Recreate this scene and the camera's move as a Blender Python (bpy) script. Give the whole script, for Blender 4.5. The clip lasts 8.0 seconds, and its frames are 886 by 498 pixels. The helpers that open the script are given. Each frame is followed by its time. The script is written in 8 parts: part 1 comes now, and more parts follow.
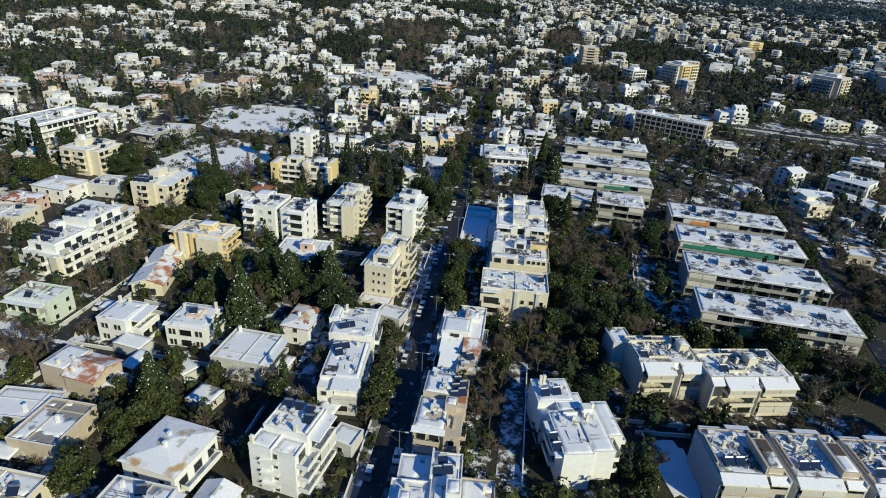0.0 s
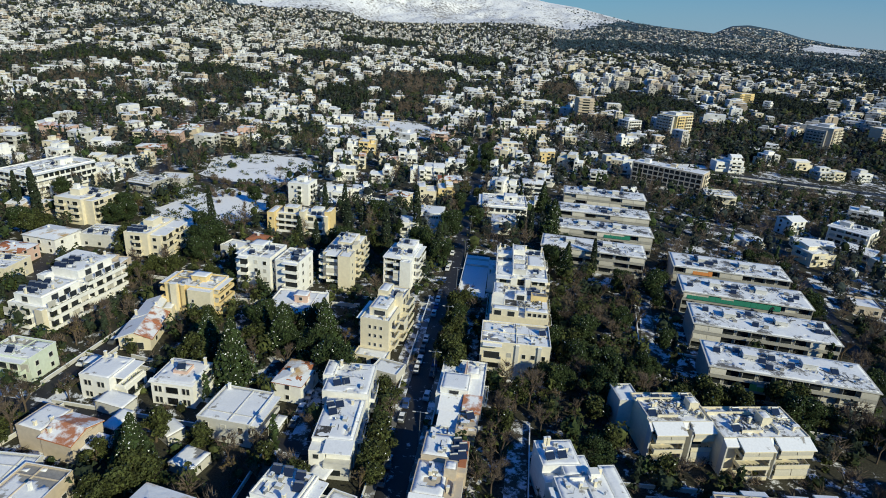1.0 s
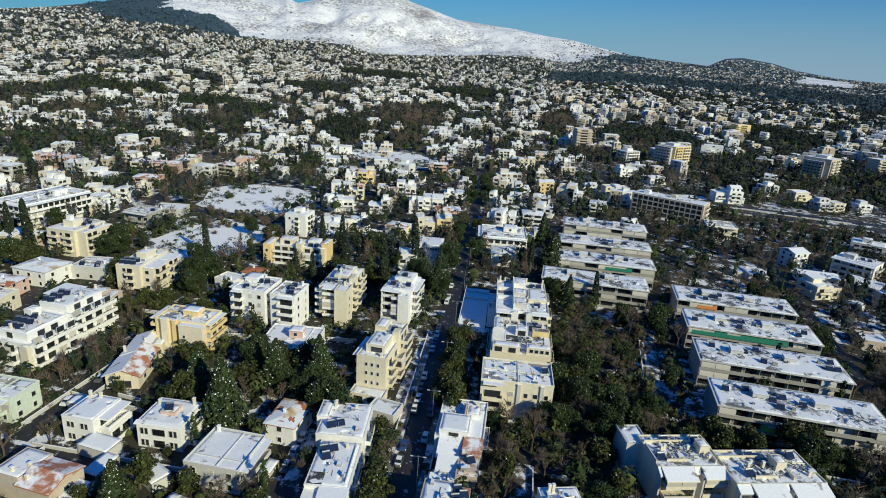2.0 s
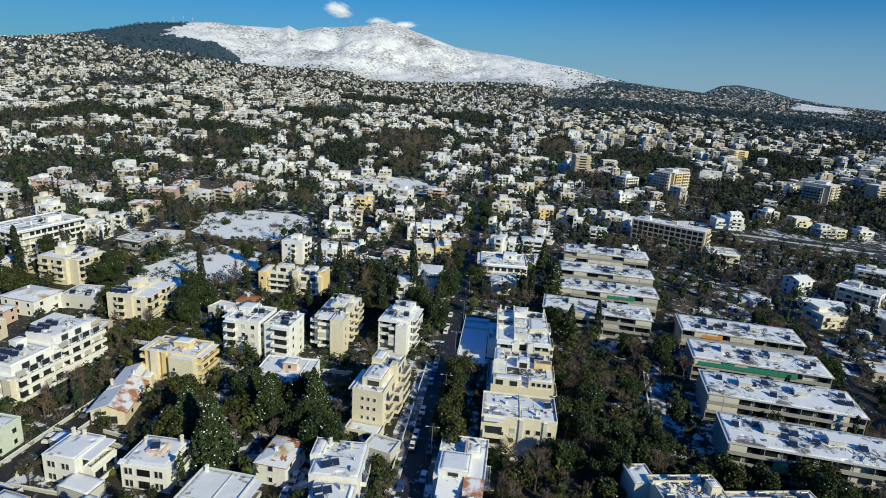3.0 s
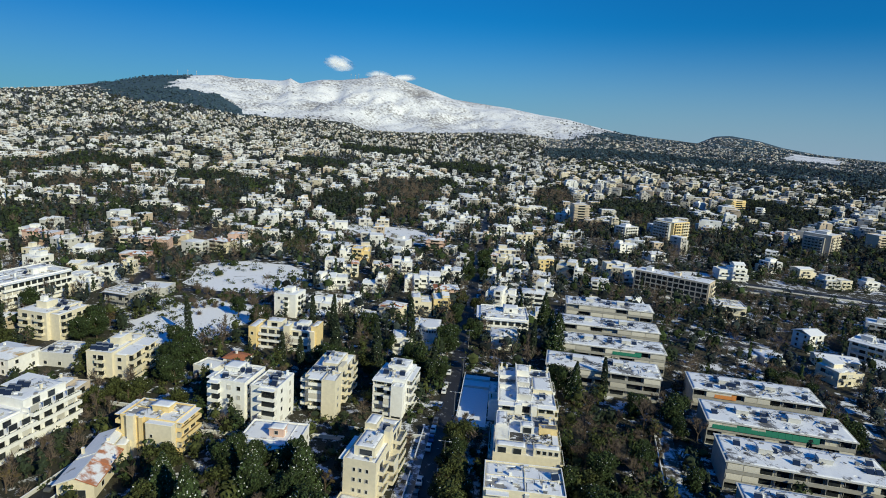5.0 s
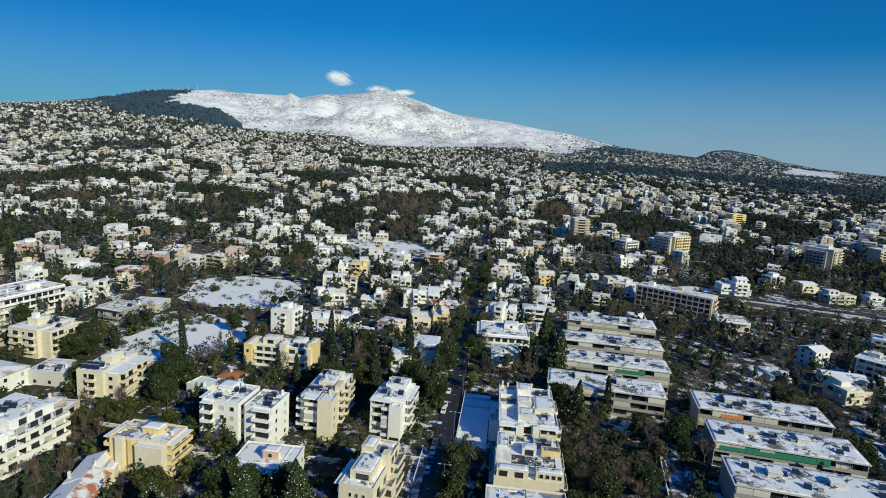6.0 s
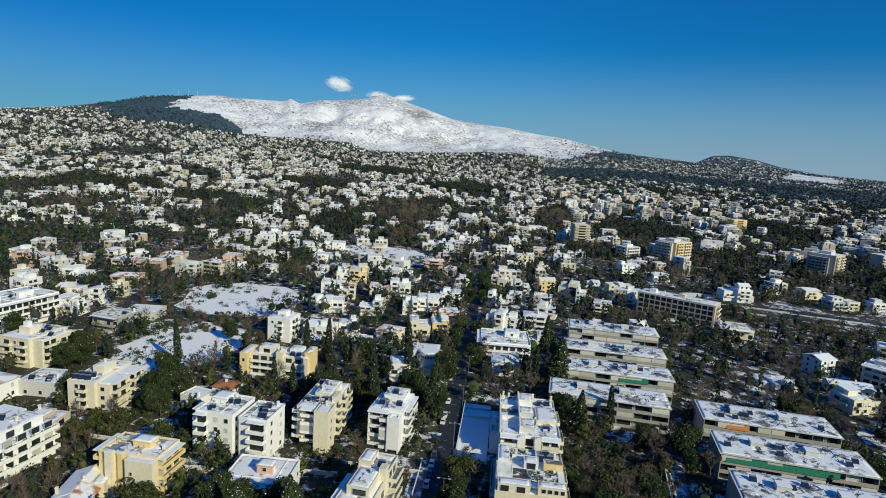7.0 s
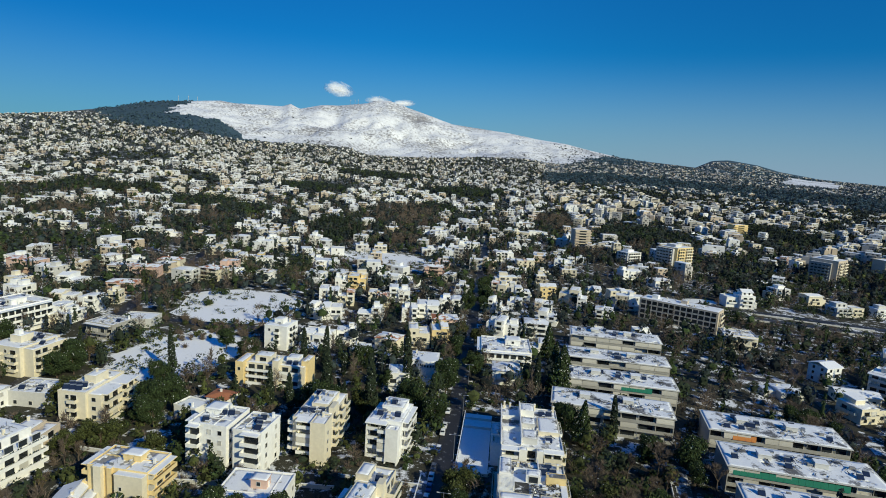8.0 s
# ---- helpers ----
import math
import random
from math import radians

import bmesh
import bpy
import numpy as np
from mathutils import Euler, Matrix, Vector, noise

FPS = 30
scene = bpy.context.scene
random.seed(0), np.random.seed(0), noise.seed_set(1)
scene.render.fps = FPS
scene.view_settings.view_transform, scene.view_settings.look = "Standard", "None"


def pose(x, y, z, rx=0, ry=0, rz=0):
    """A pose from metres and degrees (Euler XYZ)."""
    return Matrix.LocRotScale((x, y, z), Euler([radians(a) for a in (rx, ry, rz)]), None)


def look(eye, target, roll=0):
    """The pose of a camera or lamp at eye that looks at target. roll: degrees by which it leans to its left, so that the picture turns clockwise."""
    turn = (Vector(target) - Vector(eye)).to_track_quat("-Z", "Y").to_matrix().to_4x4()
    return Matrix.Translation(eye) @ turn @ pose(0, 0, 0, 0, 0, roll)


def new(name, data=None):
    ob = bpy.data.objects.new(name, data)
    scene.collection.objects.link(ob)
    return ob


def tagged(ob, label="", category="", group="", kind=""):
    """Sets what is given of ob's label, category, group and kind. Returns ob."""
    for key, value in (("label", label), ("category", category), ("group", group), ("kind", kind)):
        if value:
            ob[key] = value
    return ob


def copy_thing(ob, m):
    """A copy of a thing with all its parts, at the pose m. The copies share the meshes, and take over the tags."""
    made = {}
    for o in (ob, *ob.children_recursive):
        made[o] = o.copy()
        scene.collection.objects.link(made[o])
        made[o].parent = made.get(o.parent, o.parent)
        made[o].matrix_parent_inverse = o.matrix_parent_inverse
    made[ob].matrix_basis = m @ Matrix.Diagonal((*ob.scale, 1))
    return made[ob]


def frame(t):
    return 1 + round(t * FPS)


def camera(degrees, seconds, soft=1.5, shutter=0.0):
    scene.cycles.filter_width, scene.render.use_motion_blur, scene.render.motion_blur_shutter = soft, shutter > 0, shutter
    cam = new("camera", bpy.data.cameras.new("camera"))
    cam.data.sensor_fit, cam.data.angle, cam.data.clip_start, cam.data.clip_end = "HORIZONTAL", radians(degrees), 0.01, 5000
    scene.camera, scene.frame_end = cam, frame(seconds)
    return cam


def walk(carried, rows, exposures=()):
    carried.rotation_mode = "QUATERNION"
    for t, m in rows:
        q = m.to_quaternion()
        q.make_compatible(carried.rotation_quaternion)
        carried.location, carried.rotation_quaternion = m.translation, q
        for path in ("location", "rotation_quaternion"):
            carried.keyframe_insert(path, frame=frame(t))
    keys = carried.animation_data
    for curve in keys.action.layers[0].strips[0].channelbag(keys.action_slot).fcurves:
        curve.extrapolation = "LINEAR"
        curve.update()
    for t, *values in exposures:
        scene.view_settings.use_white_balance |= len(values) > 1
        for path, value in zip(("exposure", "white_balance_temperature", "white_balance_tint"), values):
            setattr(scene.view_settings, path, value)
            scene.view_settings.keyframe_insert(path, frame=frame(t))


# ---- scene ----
# ---------------------------------------------------------------- camera
cam = camera(73.55, 8.0, soft=0.95)
walk(cam, [
    (0.0, pose(3.18, -20.84, 96.40, 64.33, -3.38, 7.39)),
    (0.5, pose(2.75, -18.57, 96.10, 66.65, -3.43, 7.27)),
    (1.0, pose(2.39, -16.25, 95.98, 68.84, -3.46, 7.19)),
    (1.5, pose(2.02, -13.94, 95.90, 70.36, -3.50, 7.13)),
    (3.0, pose(0.86, -6.80, 95.92, 74.00, -3.64, 6.95)),
    (3.5, pose(0.56, -4.52, 95.90, 75.17, -3.66, 6.90)),
    (4.0, pose(0.24, -2.25, 95.86, 76.35, -3.69, 6.85)),
    (4.5, pose(-0.05, 0.00, 95.84, 77.49, -3.70, 6.80)),
    (5.0, pose(-0.35, 2.22, 95.84, 78.64, -3.71, 6.76)),
    (6.5, pose(-0.94, 8.45, 95.82, 80.26, -3.69, 6.71)),
    (7.0, pose(-1.12, 10.53, 95.80, 80.48, -3.68, 6.70)),
    (7.5, pose(-1.32, 12.65, 95.78, 80.71, -3.67, 6.69)),
    (8.0, pose(-1.58, 14.85, 95.76, 80.95, -3.66, 6.67)),
], exposures=((0.0, -0.13), (2.0, -0.12), (5.0, -0.15), (8.0, -0.20)))

# ---------------------------------------------------------------- light
SUN_AZ, SUN_EL = 131.0, 28.0          # degrees clockwise from +y, degrees up
world = bpy.data.worlds.new("sky")
scene.world = world
world.use_nodes = True
wn, wl = world.node_tree.nodes, world.node_tree.links
sky = wn.new("ShaderNodeTexSky")
sky.sky_type = "NISHITA"
sky.sun_disc = False
sky.sun_elevation = radians(SUN_EL)
sky.sun_rotation = radians(SUN_AZ)
sky.altitude = 1500
sky.air_density, sky.dust_density, sky.ozone_density = 1.2, 0.0, 1.5
# clear winter air: deep blue overhead, paler haze low down and towards the sun's side
way = wn.new("ShaderNodeTexCoord")
split = wn.new("ShaderNodeSeparateXYZ")
wl.new(way.outputs["Generated"], split.inputs[0])


def sky_range(src, lo, hi, a, b):
    r = wn.new("ShaderNodeMapRange")
    r.interpolation_type = "SMOOTHSTEP"
    for key, v in (("From Min", lo), ("From Max", hi), ("To Min", a), ("To Max", b)):
        r.inputs[key].default_value = v
    wl.new(src, r.inputs["Value"])
    return r.outputs["Result"]


def sky_mix(blend, fac, a, b):
    m = wn.new("ShaderNodeMix")
    m.data_type, m.blend_type = "RGBA", blend
    for k, v in ((0, fac), (6, a), (7, b)):
        if isinstance(v, (int, float, tuple)):
            m.inputs[k].default_value = v
        else:
            wl.new(v, m.inputs[k])
    return m.outputs[2]


def times(a, b):
    m = wn.new("ShaderNodeMath")
    m.operation = "MULTIPLY"
    wl.new(a, m.inputs[0])
    wl.new(b, m.inputs[1])
    return m.outputs[0]


tint = sky_mix("MIX", sky_range(split.outputs["Z"], 0.15, 0.6, 0.0, 1.0), (0.04, 0.74, 1.46, 1), (0.06, 1.04, 2.30, 1))
deep = sky_mix("MIX", sky_range(split.outputs["X"], -0.75, 0.05, 0.0, 1.0), (0.62, 0.70, 0.78, 1), (1.0, 1.0, 1.0, 1))   # deepest a right angle from the sun
blue = sky_mix("MULTIPLY", 1.0, sky_mix("MULTIPLY", 1.0, sky.outputs[0], tint), deep)
side = sky_range(split.outputs["X"], -0.70, 0.50, 0.50, 0.97)
haze = times(sky_range(split.outputs["Z"], -0.03, 0.18, 1.0, 0.0), side)
pale = sky_mix("MIX", haze, blue, (4.5, 6.6, 8.6, 1))
wl.new(pale, wn["Background"].inputs[0])
wn["Background"].inputs[1].default_value = 0.064

sun = new("sun", bpy.data.lights.new("sun", "SUN"))
sun.data.energy, sun.data.angle, sun.data.color = 4.45, radians(0.5), (0.975, 0.935, 0.64)
to_sun = Vector((math.sin(radians(SUN_AZ)) * math.cos(radians(SUN_EL)), math.cos(radians(SUN_AZ)) * math.cos(radians(SUN_EL)), math.sin(radians(SUN_EL))))
sun.matrix_world = look((0, 0, 400), Vector((0, 0, 400)) - to_sun)


# ---------------------------------------------------------------- materials
def material(name, color, rough=0.8, scale=1.0, vary=0.15, bump=0.0, metal=0.0, second=None, mix_scale=0.3, mix_at=0.55, mix_soft=0.1, per_object=0.0, per_island=0.0, spec=0.3, ragged=0.5):
    """A surface with grain at one scale and a second colour in patches at another."""
    m = bpy.data.materials.new(name)
    m.use_nodes = True
    n, l = m.node_tree.nodes, m.node_tree.links
    b = n["Principled BSDF"]
    b.inputs["Roughness"].default_value = rough
    b.inputs["Metallic"].default_value = metal
    b.inputs["Specular IOR Level"].default_value = spec
    pos = n.new("ShaderNodeNewGeometry")

    def noise_at(s, detail=4.0, ragged=0.5):
        t = n.new("ShaderNodeTexNoise")
        t.inputs["Scale"].default_value = s
        t.inputs["Detail"].default_value = detail
        t.inputs["Roughness"].default_value = ragged
        l.new(pos.outputs["Position"], t.inputs["Vector"])
        return t.outputs["Fac"]

    def ramp(src, lo, hi):
        r = n.new("ShaderNodeMapRange")
        r.inputs["From Min"].default_value, r.inputs["From Max"].default_value = lo, hi
        l.new(src, r.inputs["Value"])
        return r.outputs["Result"]

    def mixed(fac, a, c):
        x = n.new("ShaderNodeMix")
        x.data_type = "RGBA"
        l.new(fac, x.inputs[0])
        for k, v in ((6, a), (7, c)):
            if isinstance(v, tuple):
                x.inputs[k].default_value = (*v, 1)
            else:
                l.new(v, x.inputs[k])
        return x.outputs[2]

    fine = noise_at(3.0 / scale, 6.0)
    dark = tuple(c * (1 - vary) for c in color)
    light = tuple(min(1, c * (1 + vary * 0.6)) for c in color)
    out = mixed(ramp(fine, 0.3, 0.7), dark, light)
    if second:
        out = mixed(ramp(noise_at(mix_scale, 7.0, ragged), mix_at - mix_soft, mix_at + mix_soft), out, second)
    if per_object or per_island:
        if per_object:
            o = n.new("ShaderNodeObjectInfo")
            value, amount = o.outputs["Random"], per_object
        else:
            value, amount = pos.outputs["Random Per Island"], per_island
        h = n.new("ShaderNodeHueSaturation")
        l.new(ramp(value, 0, 1), h.inputs["Value"])
        h.inputs["Value"].default_value = 1
        r = h.inputs["Value"].links[0].from_node
        r.inputs["To Min"].default_value, r.inputs["To Max"].default_value = 1 - amount, 1 + amount * 0.6
        l.new(out, h.inputs["Color"])
        out = h.outputs["Color"]
    l.new(out, b.inputs["Base Color"])
    if bump:
        bp = n.new("ShaderNodeBump")
        bp.inputs["Strength"].default_value = bump
        bp.inputs["Distance"].default_value = 0.05 * scale
        l.new(fine, bp.inputs["Height"])
        l.new(bp.outputs[0], b.inputs["Normal"])
    return m


SNOW = material("snow", (0.86, 0.87, 0.89), 0.6, 1.5, 0.06, 0.4)
ROOF_SNOW = material("roof_snow", (0.86, 0.87, 0.89), 0.6, 1.5, 0.06, 0.35, second=(0.34, 0.32, 0.29), mix_scale=0.40, mix_at=0.655, mix_soft=0.03)
SLAB_SNOW = material("thawing_roof_snow", (0.86, 0.87, 0.89), 0.6, 1.5, 0.06, 0.4, second=(0.15, 0.145, 0.14), mix_scale=0.14, mix_at=0.555, mix_soft=0.035, ragged=0.74)
# thawed earth, spread wider to put the yards' shade into the colour
YARD = material("thawed_shaded_yard", (0.80, 0.81, 0.84), 0.7, 1.2, 0.1, 0.5, second=(0.075, 0.066, 0.048), mix_scale=0.34, mix_at=0.475, mix_soft=0.05, ragged=0.72)
HIP_SNOW = material("melting_roof_snow", (0.86, 0.87, 0.89), 0.6, 1.5, 0.06, 0.35, second=(0.56, 0.37, 0.17), mix_scale=0.24, mix_at=0.61, mix_soft=0.06)
TILE_SNOW = material("snow_sliding_off_tiles", (0.86, 0.86, 0.88), 0.6, 1.5, 0.06, 0.35, second=(0.46, 0.19, 0.10), mix_scale=0.35, mix_at=0.50, mix_soft=0.07, ragged=0.6)
TRODDEN = material("trodden_snow", (0.91, 0.91, 0.92), 0.6, 2.0, 0.06, 0.4, second=(0.13, 0.115, 0.075), mix_scale=0.10, mix_at=0.635, mix_soft=0.05, ragged=0.72)
EARTH = material("earth_and_scrub", (0.048, 0.046, 0.032), 0.95, 1.2, 0.5, 0.6, second=(0.76, 0.77, 0.80), mix_scale=0.20, mix_at=0.575, mix_soft=0.03, ragged=0.72)
ASPHALT = material("wet_asphalt", (0.032, 0.032, 0.035), 0.55, 1.0, 0.25, 0.2, second=(0.60, 0.62, 0.66), mix_scale=0.45, mix_at=0.64, mix_soft=0.05, ragged=0.7)
# shade on the footway put into the colour: darker stone, less snow
PAVING = material("paving", (0.16, 0.155, 0.15), 0.8, 1.0, 0.2, 0.2, second=(0.8, 0.81, 0.84), mix_scale=0.3, mix_at=0.55, mix_soft=0.04, ragged=0.7)
WALLS = {
    "white": material("white_render", (0.86, 0.85, 0.81), 0.85, 3.0, 0.07, 0.1, second=(0.66, 0.64, 0.60), mix_scale=0.16, mix_at=0.70, mix_soft=0.2),
    "cream": material("cream_render", (0.75, 0.68, 0.52), 0.85, 3.0, 0.08, 0.1, second=(0.68, 0.61, 0.47), mix_scale=0.16, mix_at=0.70, mix_soft=0.2),
    "pale": material("pale_grey_render", (0.58, 0.57, 0.54), 0.85, 3.0, 0.08, 0.1, second=(0.54, 0.52, 0.48), mix_scale=0.16, mix_at=0.70, mix_soft=0.2),
    "yellow": material("yellow_render", (0.80, 0.62, 0.31), 0.85, 3.0, 0.08, 0.1, second=(0.68, 0.51, 0.26), mix_scale=0.16, mix_at=0.70, mix_soft=0.2),
    "beige": material("beige_render", (0.58, 0.49, 0.38), 0.85, 3.0, 0.1, 0.1, second=(0.47, 0.40, 0.31), mix_scale=0.16, mix_at=0.70, mix_soft=0.2),
    "green": material("pale_green_render", (0.62, 0.69, 0.57), 0.85, 3.0, 0.08, 0.1, second=(0.52, 0.58, 0.47), mix_scale=0.16, mix_at=0.70, mix_soft=0.2),
    "pink": material("pink_render", (0.66, 0.46, 0.38), 0.85, 3.0, 0.08, 0.1, second=(0.55, 0.40, 0.33), mix_scale=0.16, mix_at=0.70, mix_soft=0.2),
    "concrete": material("aged_concrete", (0.38, 0.37, 0.34), 0.9, 3.0, 0.15, 0.2, second=(0.32, 0.30, 0.27), mix_scale=0.2, mix_at=0.62, mix_soft=0.2),
}
DECK = material("roof_membrane", (0.30, 0.29, 0.28), 0.9, 2.0, 0.2, 0.1)
TILE = material("clay_tile", (0.48, 0.18, 0.085), 0.85, 0.5, 0.25, 0.4)
GLASS = material("window_glass", (0.025, 0.03, 0.035), 0.12, 1.0, 0.2, per_object=0.6, spec=0.6)
FRAME = material("window_frame", (0.62, 0.61, 0.58), 0.5, 1.0, 0.06)
SHUTTER = material("rolled_shutter", (0.55, 0.53, 0.48), 0.6, 0.4, 0.12, per_object=0.25)
DARKMETAL = material("dark_metal", (0.09, 0.09, 0.095), 0.45, 1.0, 0.2, metal=0.6)
STEEL = material("galvanised_steel", (0.42, 0.43, 0.44), 0.4, 1.0, 0.12, metal=0.8)
PANEL = material("solar_panel_glass", (0.02, 0.03, 0.06), 0.1, 1.0, 0.1, spec=0.7)
GREEN = material("green_awning", (0.02, 0.20, 0.13), 0.7, 0.6, 0.15)
LIME = material("lime_awning", (0.30, 0.42, 0.10), 0.7, 0.6, 0.15)
ORANGE = material("orange_awning", (0.62, 0.24, 0.07), 0.7, 0.6, 0.15)
BLIND = material("pale_fabric_blind", (0.60, 0.57, 0.50), 0.8, 0.8, 0.12, per_object=0.2)
BARK = material("bark", (0.12, 0.09, 0.065), 0.95, 0.4, 0.3, 0.5)
TWIG = material("bare_twigs", (0.135, 0.105, 0.083), 0.95, 0.6, 0.3, per_island=0.4)
PINE = material("pine_foliage", (0.040, 0.064, 0.021), 0.9, 1.0, 0.35, per_island=0.65)
OLIVE = material("evergreen_foliage", (0.066, 0.080, 0.024), 0.9, 1.0, 0.35, per_island=0.8)
CYPRESS = material("cypress_foliage", (0.030, 0.045, 0.024), 0.9, 1.0, 0.35, per_island=0.4)
RUSSET = material("russet_foliage", (0.14, 0.105, 0.04), 0.9, 1.0, 0.35, per_island=0.4)
MOUNTAIN = material("mountain_snow", (0.84, 0.85, 0.87), 0.7, 30.0, 0.16, 0.5, second=(0.27, 0.26, 0.26), mix_scale=0.060, mix_at=0.555, mix_soft=0.05, ragged=0.78)
# distance haze put into the base colour: forest painted bluer than pine
HAZED_FOREST = material("hazed_forest_slope", (0.046, 0.086, 0.115), 0.95, 25.0, 0.3, 0.5, second=(0.24, 0.26, 0.29), mix_scale=0.03, mix_at=0.70, mix_soft=0.05)
# blue mixed into the leaf colour in place of haze over distance
HAZED_WOOD = material("hazed_far_foliage", (0.031, 0.044, 0.042), 0.95, 2.0, 0.35, per_island=0.8)
FARLAND = material("far_gardens", (0.045, 0.05, 0.043), 0.95, 8.0, 0.45, 0.4, second=(0.66, 0.67, 0.70), mix_scale=0.06, mix_at=0.575, mix_soft=0.05, ragged=0.7)
DARK_DECK = material("cleared_dark_roofing", (0.07, 0.068, 0.066), 0.85, 0.8, 0.3, 0.3, second=(0.78, 0.79, 0.82), mix_scale=0.45, mix_at=0.60, mix_soft=0.04, ragged=0.65)
BROWN = material("brown_terrace_boards", (0.11, 0.085, 0.07), 0.85, 0.8, 0.25, 0.3)
ORANGE_TILE = material("ochre_terrace_tile", (0.52, 0.30, 0.15), 0.8, 0.6, 0.2, 0.2, second=(0.8, 0.8, 0.82), mix_scale=0.5, mix_at=0.5, mix_soft=0.05)
CLOUD = material("cloud", (0.92, 0.92, 0.93), 1.0, 60.0, 0.03)
_n, _l = CLOUD.node_tree.nodes, CLOUD.node_tree.links
_at, _cut, _len, _rag, _sum, _den = _n.new("ShaderNodeTexCoord"), _n.new("ShaderNodeVectorMath"), _n.new("ShaderNodeVectorMath"), _n.new("ShaderNodeTexNoise"), _n.new("ShaderNodeMath"), _n.new("ShaderNodeMapRange")
_thin, _mix = _n.new("ShaderNodeBsdfTransparent"), _n.new("ShaderNodeMixShader")
_cut.operation, _cut.inputs[1].default_value = "MULTIPLY", (1, 0, 1)
_len.operation, _sum.operation = "LENGTH", "ADD"
_rag.inputs["Scale"].default_value, _rag.inputs["Detail"].default_value = 2.1, 6
_den.inputs["From Min"].default_value, _den.inputs["From Max"].default_value = 1.40, 0.62
_den.inputs["To Max"].default_value = 0.80
_l.new(_at.outputs["Object"], _cut.inputs[0])
_l.new(_cut.outputs[0], _len.inputs[0])
_l.new(_at.outputs["Object"], _rag.inputs["Vector"])
_l.new(_len.outputs["Value"], _sum.inputs[0])
_l.new(_rag.outputs["Fac"], _sum.inputs[1])
_l.new(_sum.outputs[0], _den.inputs["Value"])
_l.new(_den.outputs[0], _mix.inputs[0])
_l.new(_thin.outputs[0], _mix.inputs[1])
_l.new(_n["Principled BSDF"].outputs[0], _mix.inputs[2])
_l.new(_mix.outputs[0], _n["Material Output"].inputs[0])


# ---------------------------------------------------------------- mesh helpers
def box(bm, x0, y0, z0, x1, y1, z1, mat=0):
    v = [bm.verts.new(c) for c in ((x0, y0, z0), (x1, y0, z0), (x1, y1, z0), (x0, y1, z0), (x0, y0, z1), (x1, y0, z1), (x1, y1, z1), (x0, y1, z1))]
    for f in ((0, 1, 5, 4), (1, 2, 6, 5), (2, 3, 7, 6), (3, 0, 4, 7), (4, 5, 6, 7), (3, 2, 1, 0)):
        bm.faces.new([v[i] for i in f]).material_index = mat


def tube(bm, a, b, ra, rb, n=6, mat=0):
    a, b = Vector(a), Vector(b)
    d = (b - a).normalized()
    u = d.orthogonal().normalized()
    w = d.cross(u)
    ring = []
    for p, r in ((a, ra), (b, rb)):
        ring.append([bm.verts.new(p + (u * math.cos(k * math.tau / n) + w * math.sin(k * math.tau / n)) * r) for k in range(n)])
    for k in range(n):
        bm.faces.new((ring[0][k], ring[0][(k + 1) % n], ring[1][(k + 1) % n], ring[1][k])).material_index = mat
    bm.faces.new(ring[1]).material_index = mat
    bm.faces.new(ring[0][::-1]).material_index = mat


def mesh_of(name, bm, *mats):
    me = bpy.data.meshes.new(name)
    bm.to_mesh(me)
    bm.free()
    for m in mats:
        me.materials.append(m)
    return me


def put(name, me, parent, m=None, label=""):
    """One mesh object under a thing or a part, at its local pose."""
    ob = new(name, me)
    ob.parent = parent
    if m is not None:
        ob.matrix_basis = m
    if label:
        ob["label"] = label
    return ob


def part(name, bm, mat, parent, label="", m=None):
    mats = mat if isinstance(mat, (list, tuple)) else (mat,)
    return put(name, mesh_of(name, bm, *mats), parent, m, label)


def patchy(m, scale, amount):
    """Lets a material's second colour gather in broad patches."""
    n, l = m.node_tree.nodes, m.node_tree.links
    mixes = [k for k in n if k.bl_idname == "ShaderNodeMix"]
    low = mixes[-1].inputs[0].links[0].from_node
    src = low.inputs["Value"].links[0].from_socket
    big, add = n.new("ShaderNodeTexNoise"), n.new("ShaderNodeMath")
    big.inputs["Scale"].default_value, big.inputs["Detail"].default_value = scale, 3
    geo = [k for k in n if k.bl_idname == "ShaderNodeNewGeometry"][0]
    l.new(geo.outputs["Position"], big.inputs["Vector"])
    add.operation, add.inputs[1].default_value = "MULTIPLY_ADD", amount
    l.new(big.outputs["Fac"], add.inputs[0])
    l.new(src, add.inputs[2])
    l.new(add.outputs[0], low.inputs["Value"])
    for key in ("From Min", "From Max"):
        low.inputs[key].default_value += amount * 0.5


patchy(MOUNTAIN, 0.0035, 0.40)
patchy(EARTH, 0.02, 0.5)


def smooth(t):
    t = min(1.0, max(0.0, t))
    return t * t * (3 - 2 * t)


# ---------------------------------------------------------------- the land
RIDGE_AZ = [-60, -43, -39, -35, -33, -31, -27, -25.6, -21.7, -21, -20.2, -18.2, -16.6, -14.1, -13.3, -12, -10.4, -8.2, -6, -3.3, -0.6, 2.1, 4.7, 7.3, 9.9, 12.4, 14.8, 16.2, 17.5, 18.8, 21, 22.8, 25.6, 30, 60]
RIDGE_EL = [0.6, 0.9, 1.44, 2.21, 2.78, 3.03, 3.45, 3.29, 3.42, 3.68, 3.29, 3.8, 3.87, 4.27, 4.58, 4.63, 4.17, 3.54, 2.89, 2.64, 2.39, 1.97, 1.71, 1.19, 0.73, 0.53, 0.39, 0.28, 0.96, 1.09, 0.8, 0.35, -0.04, -0.23, -0.3]
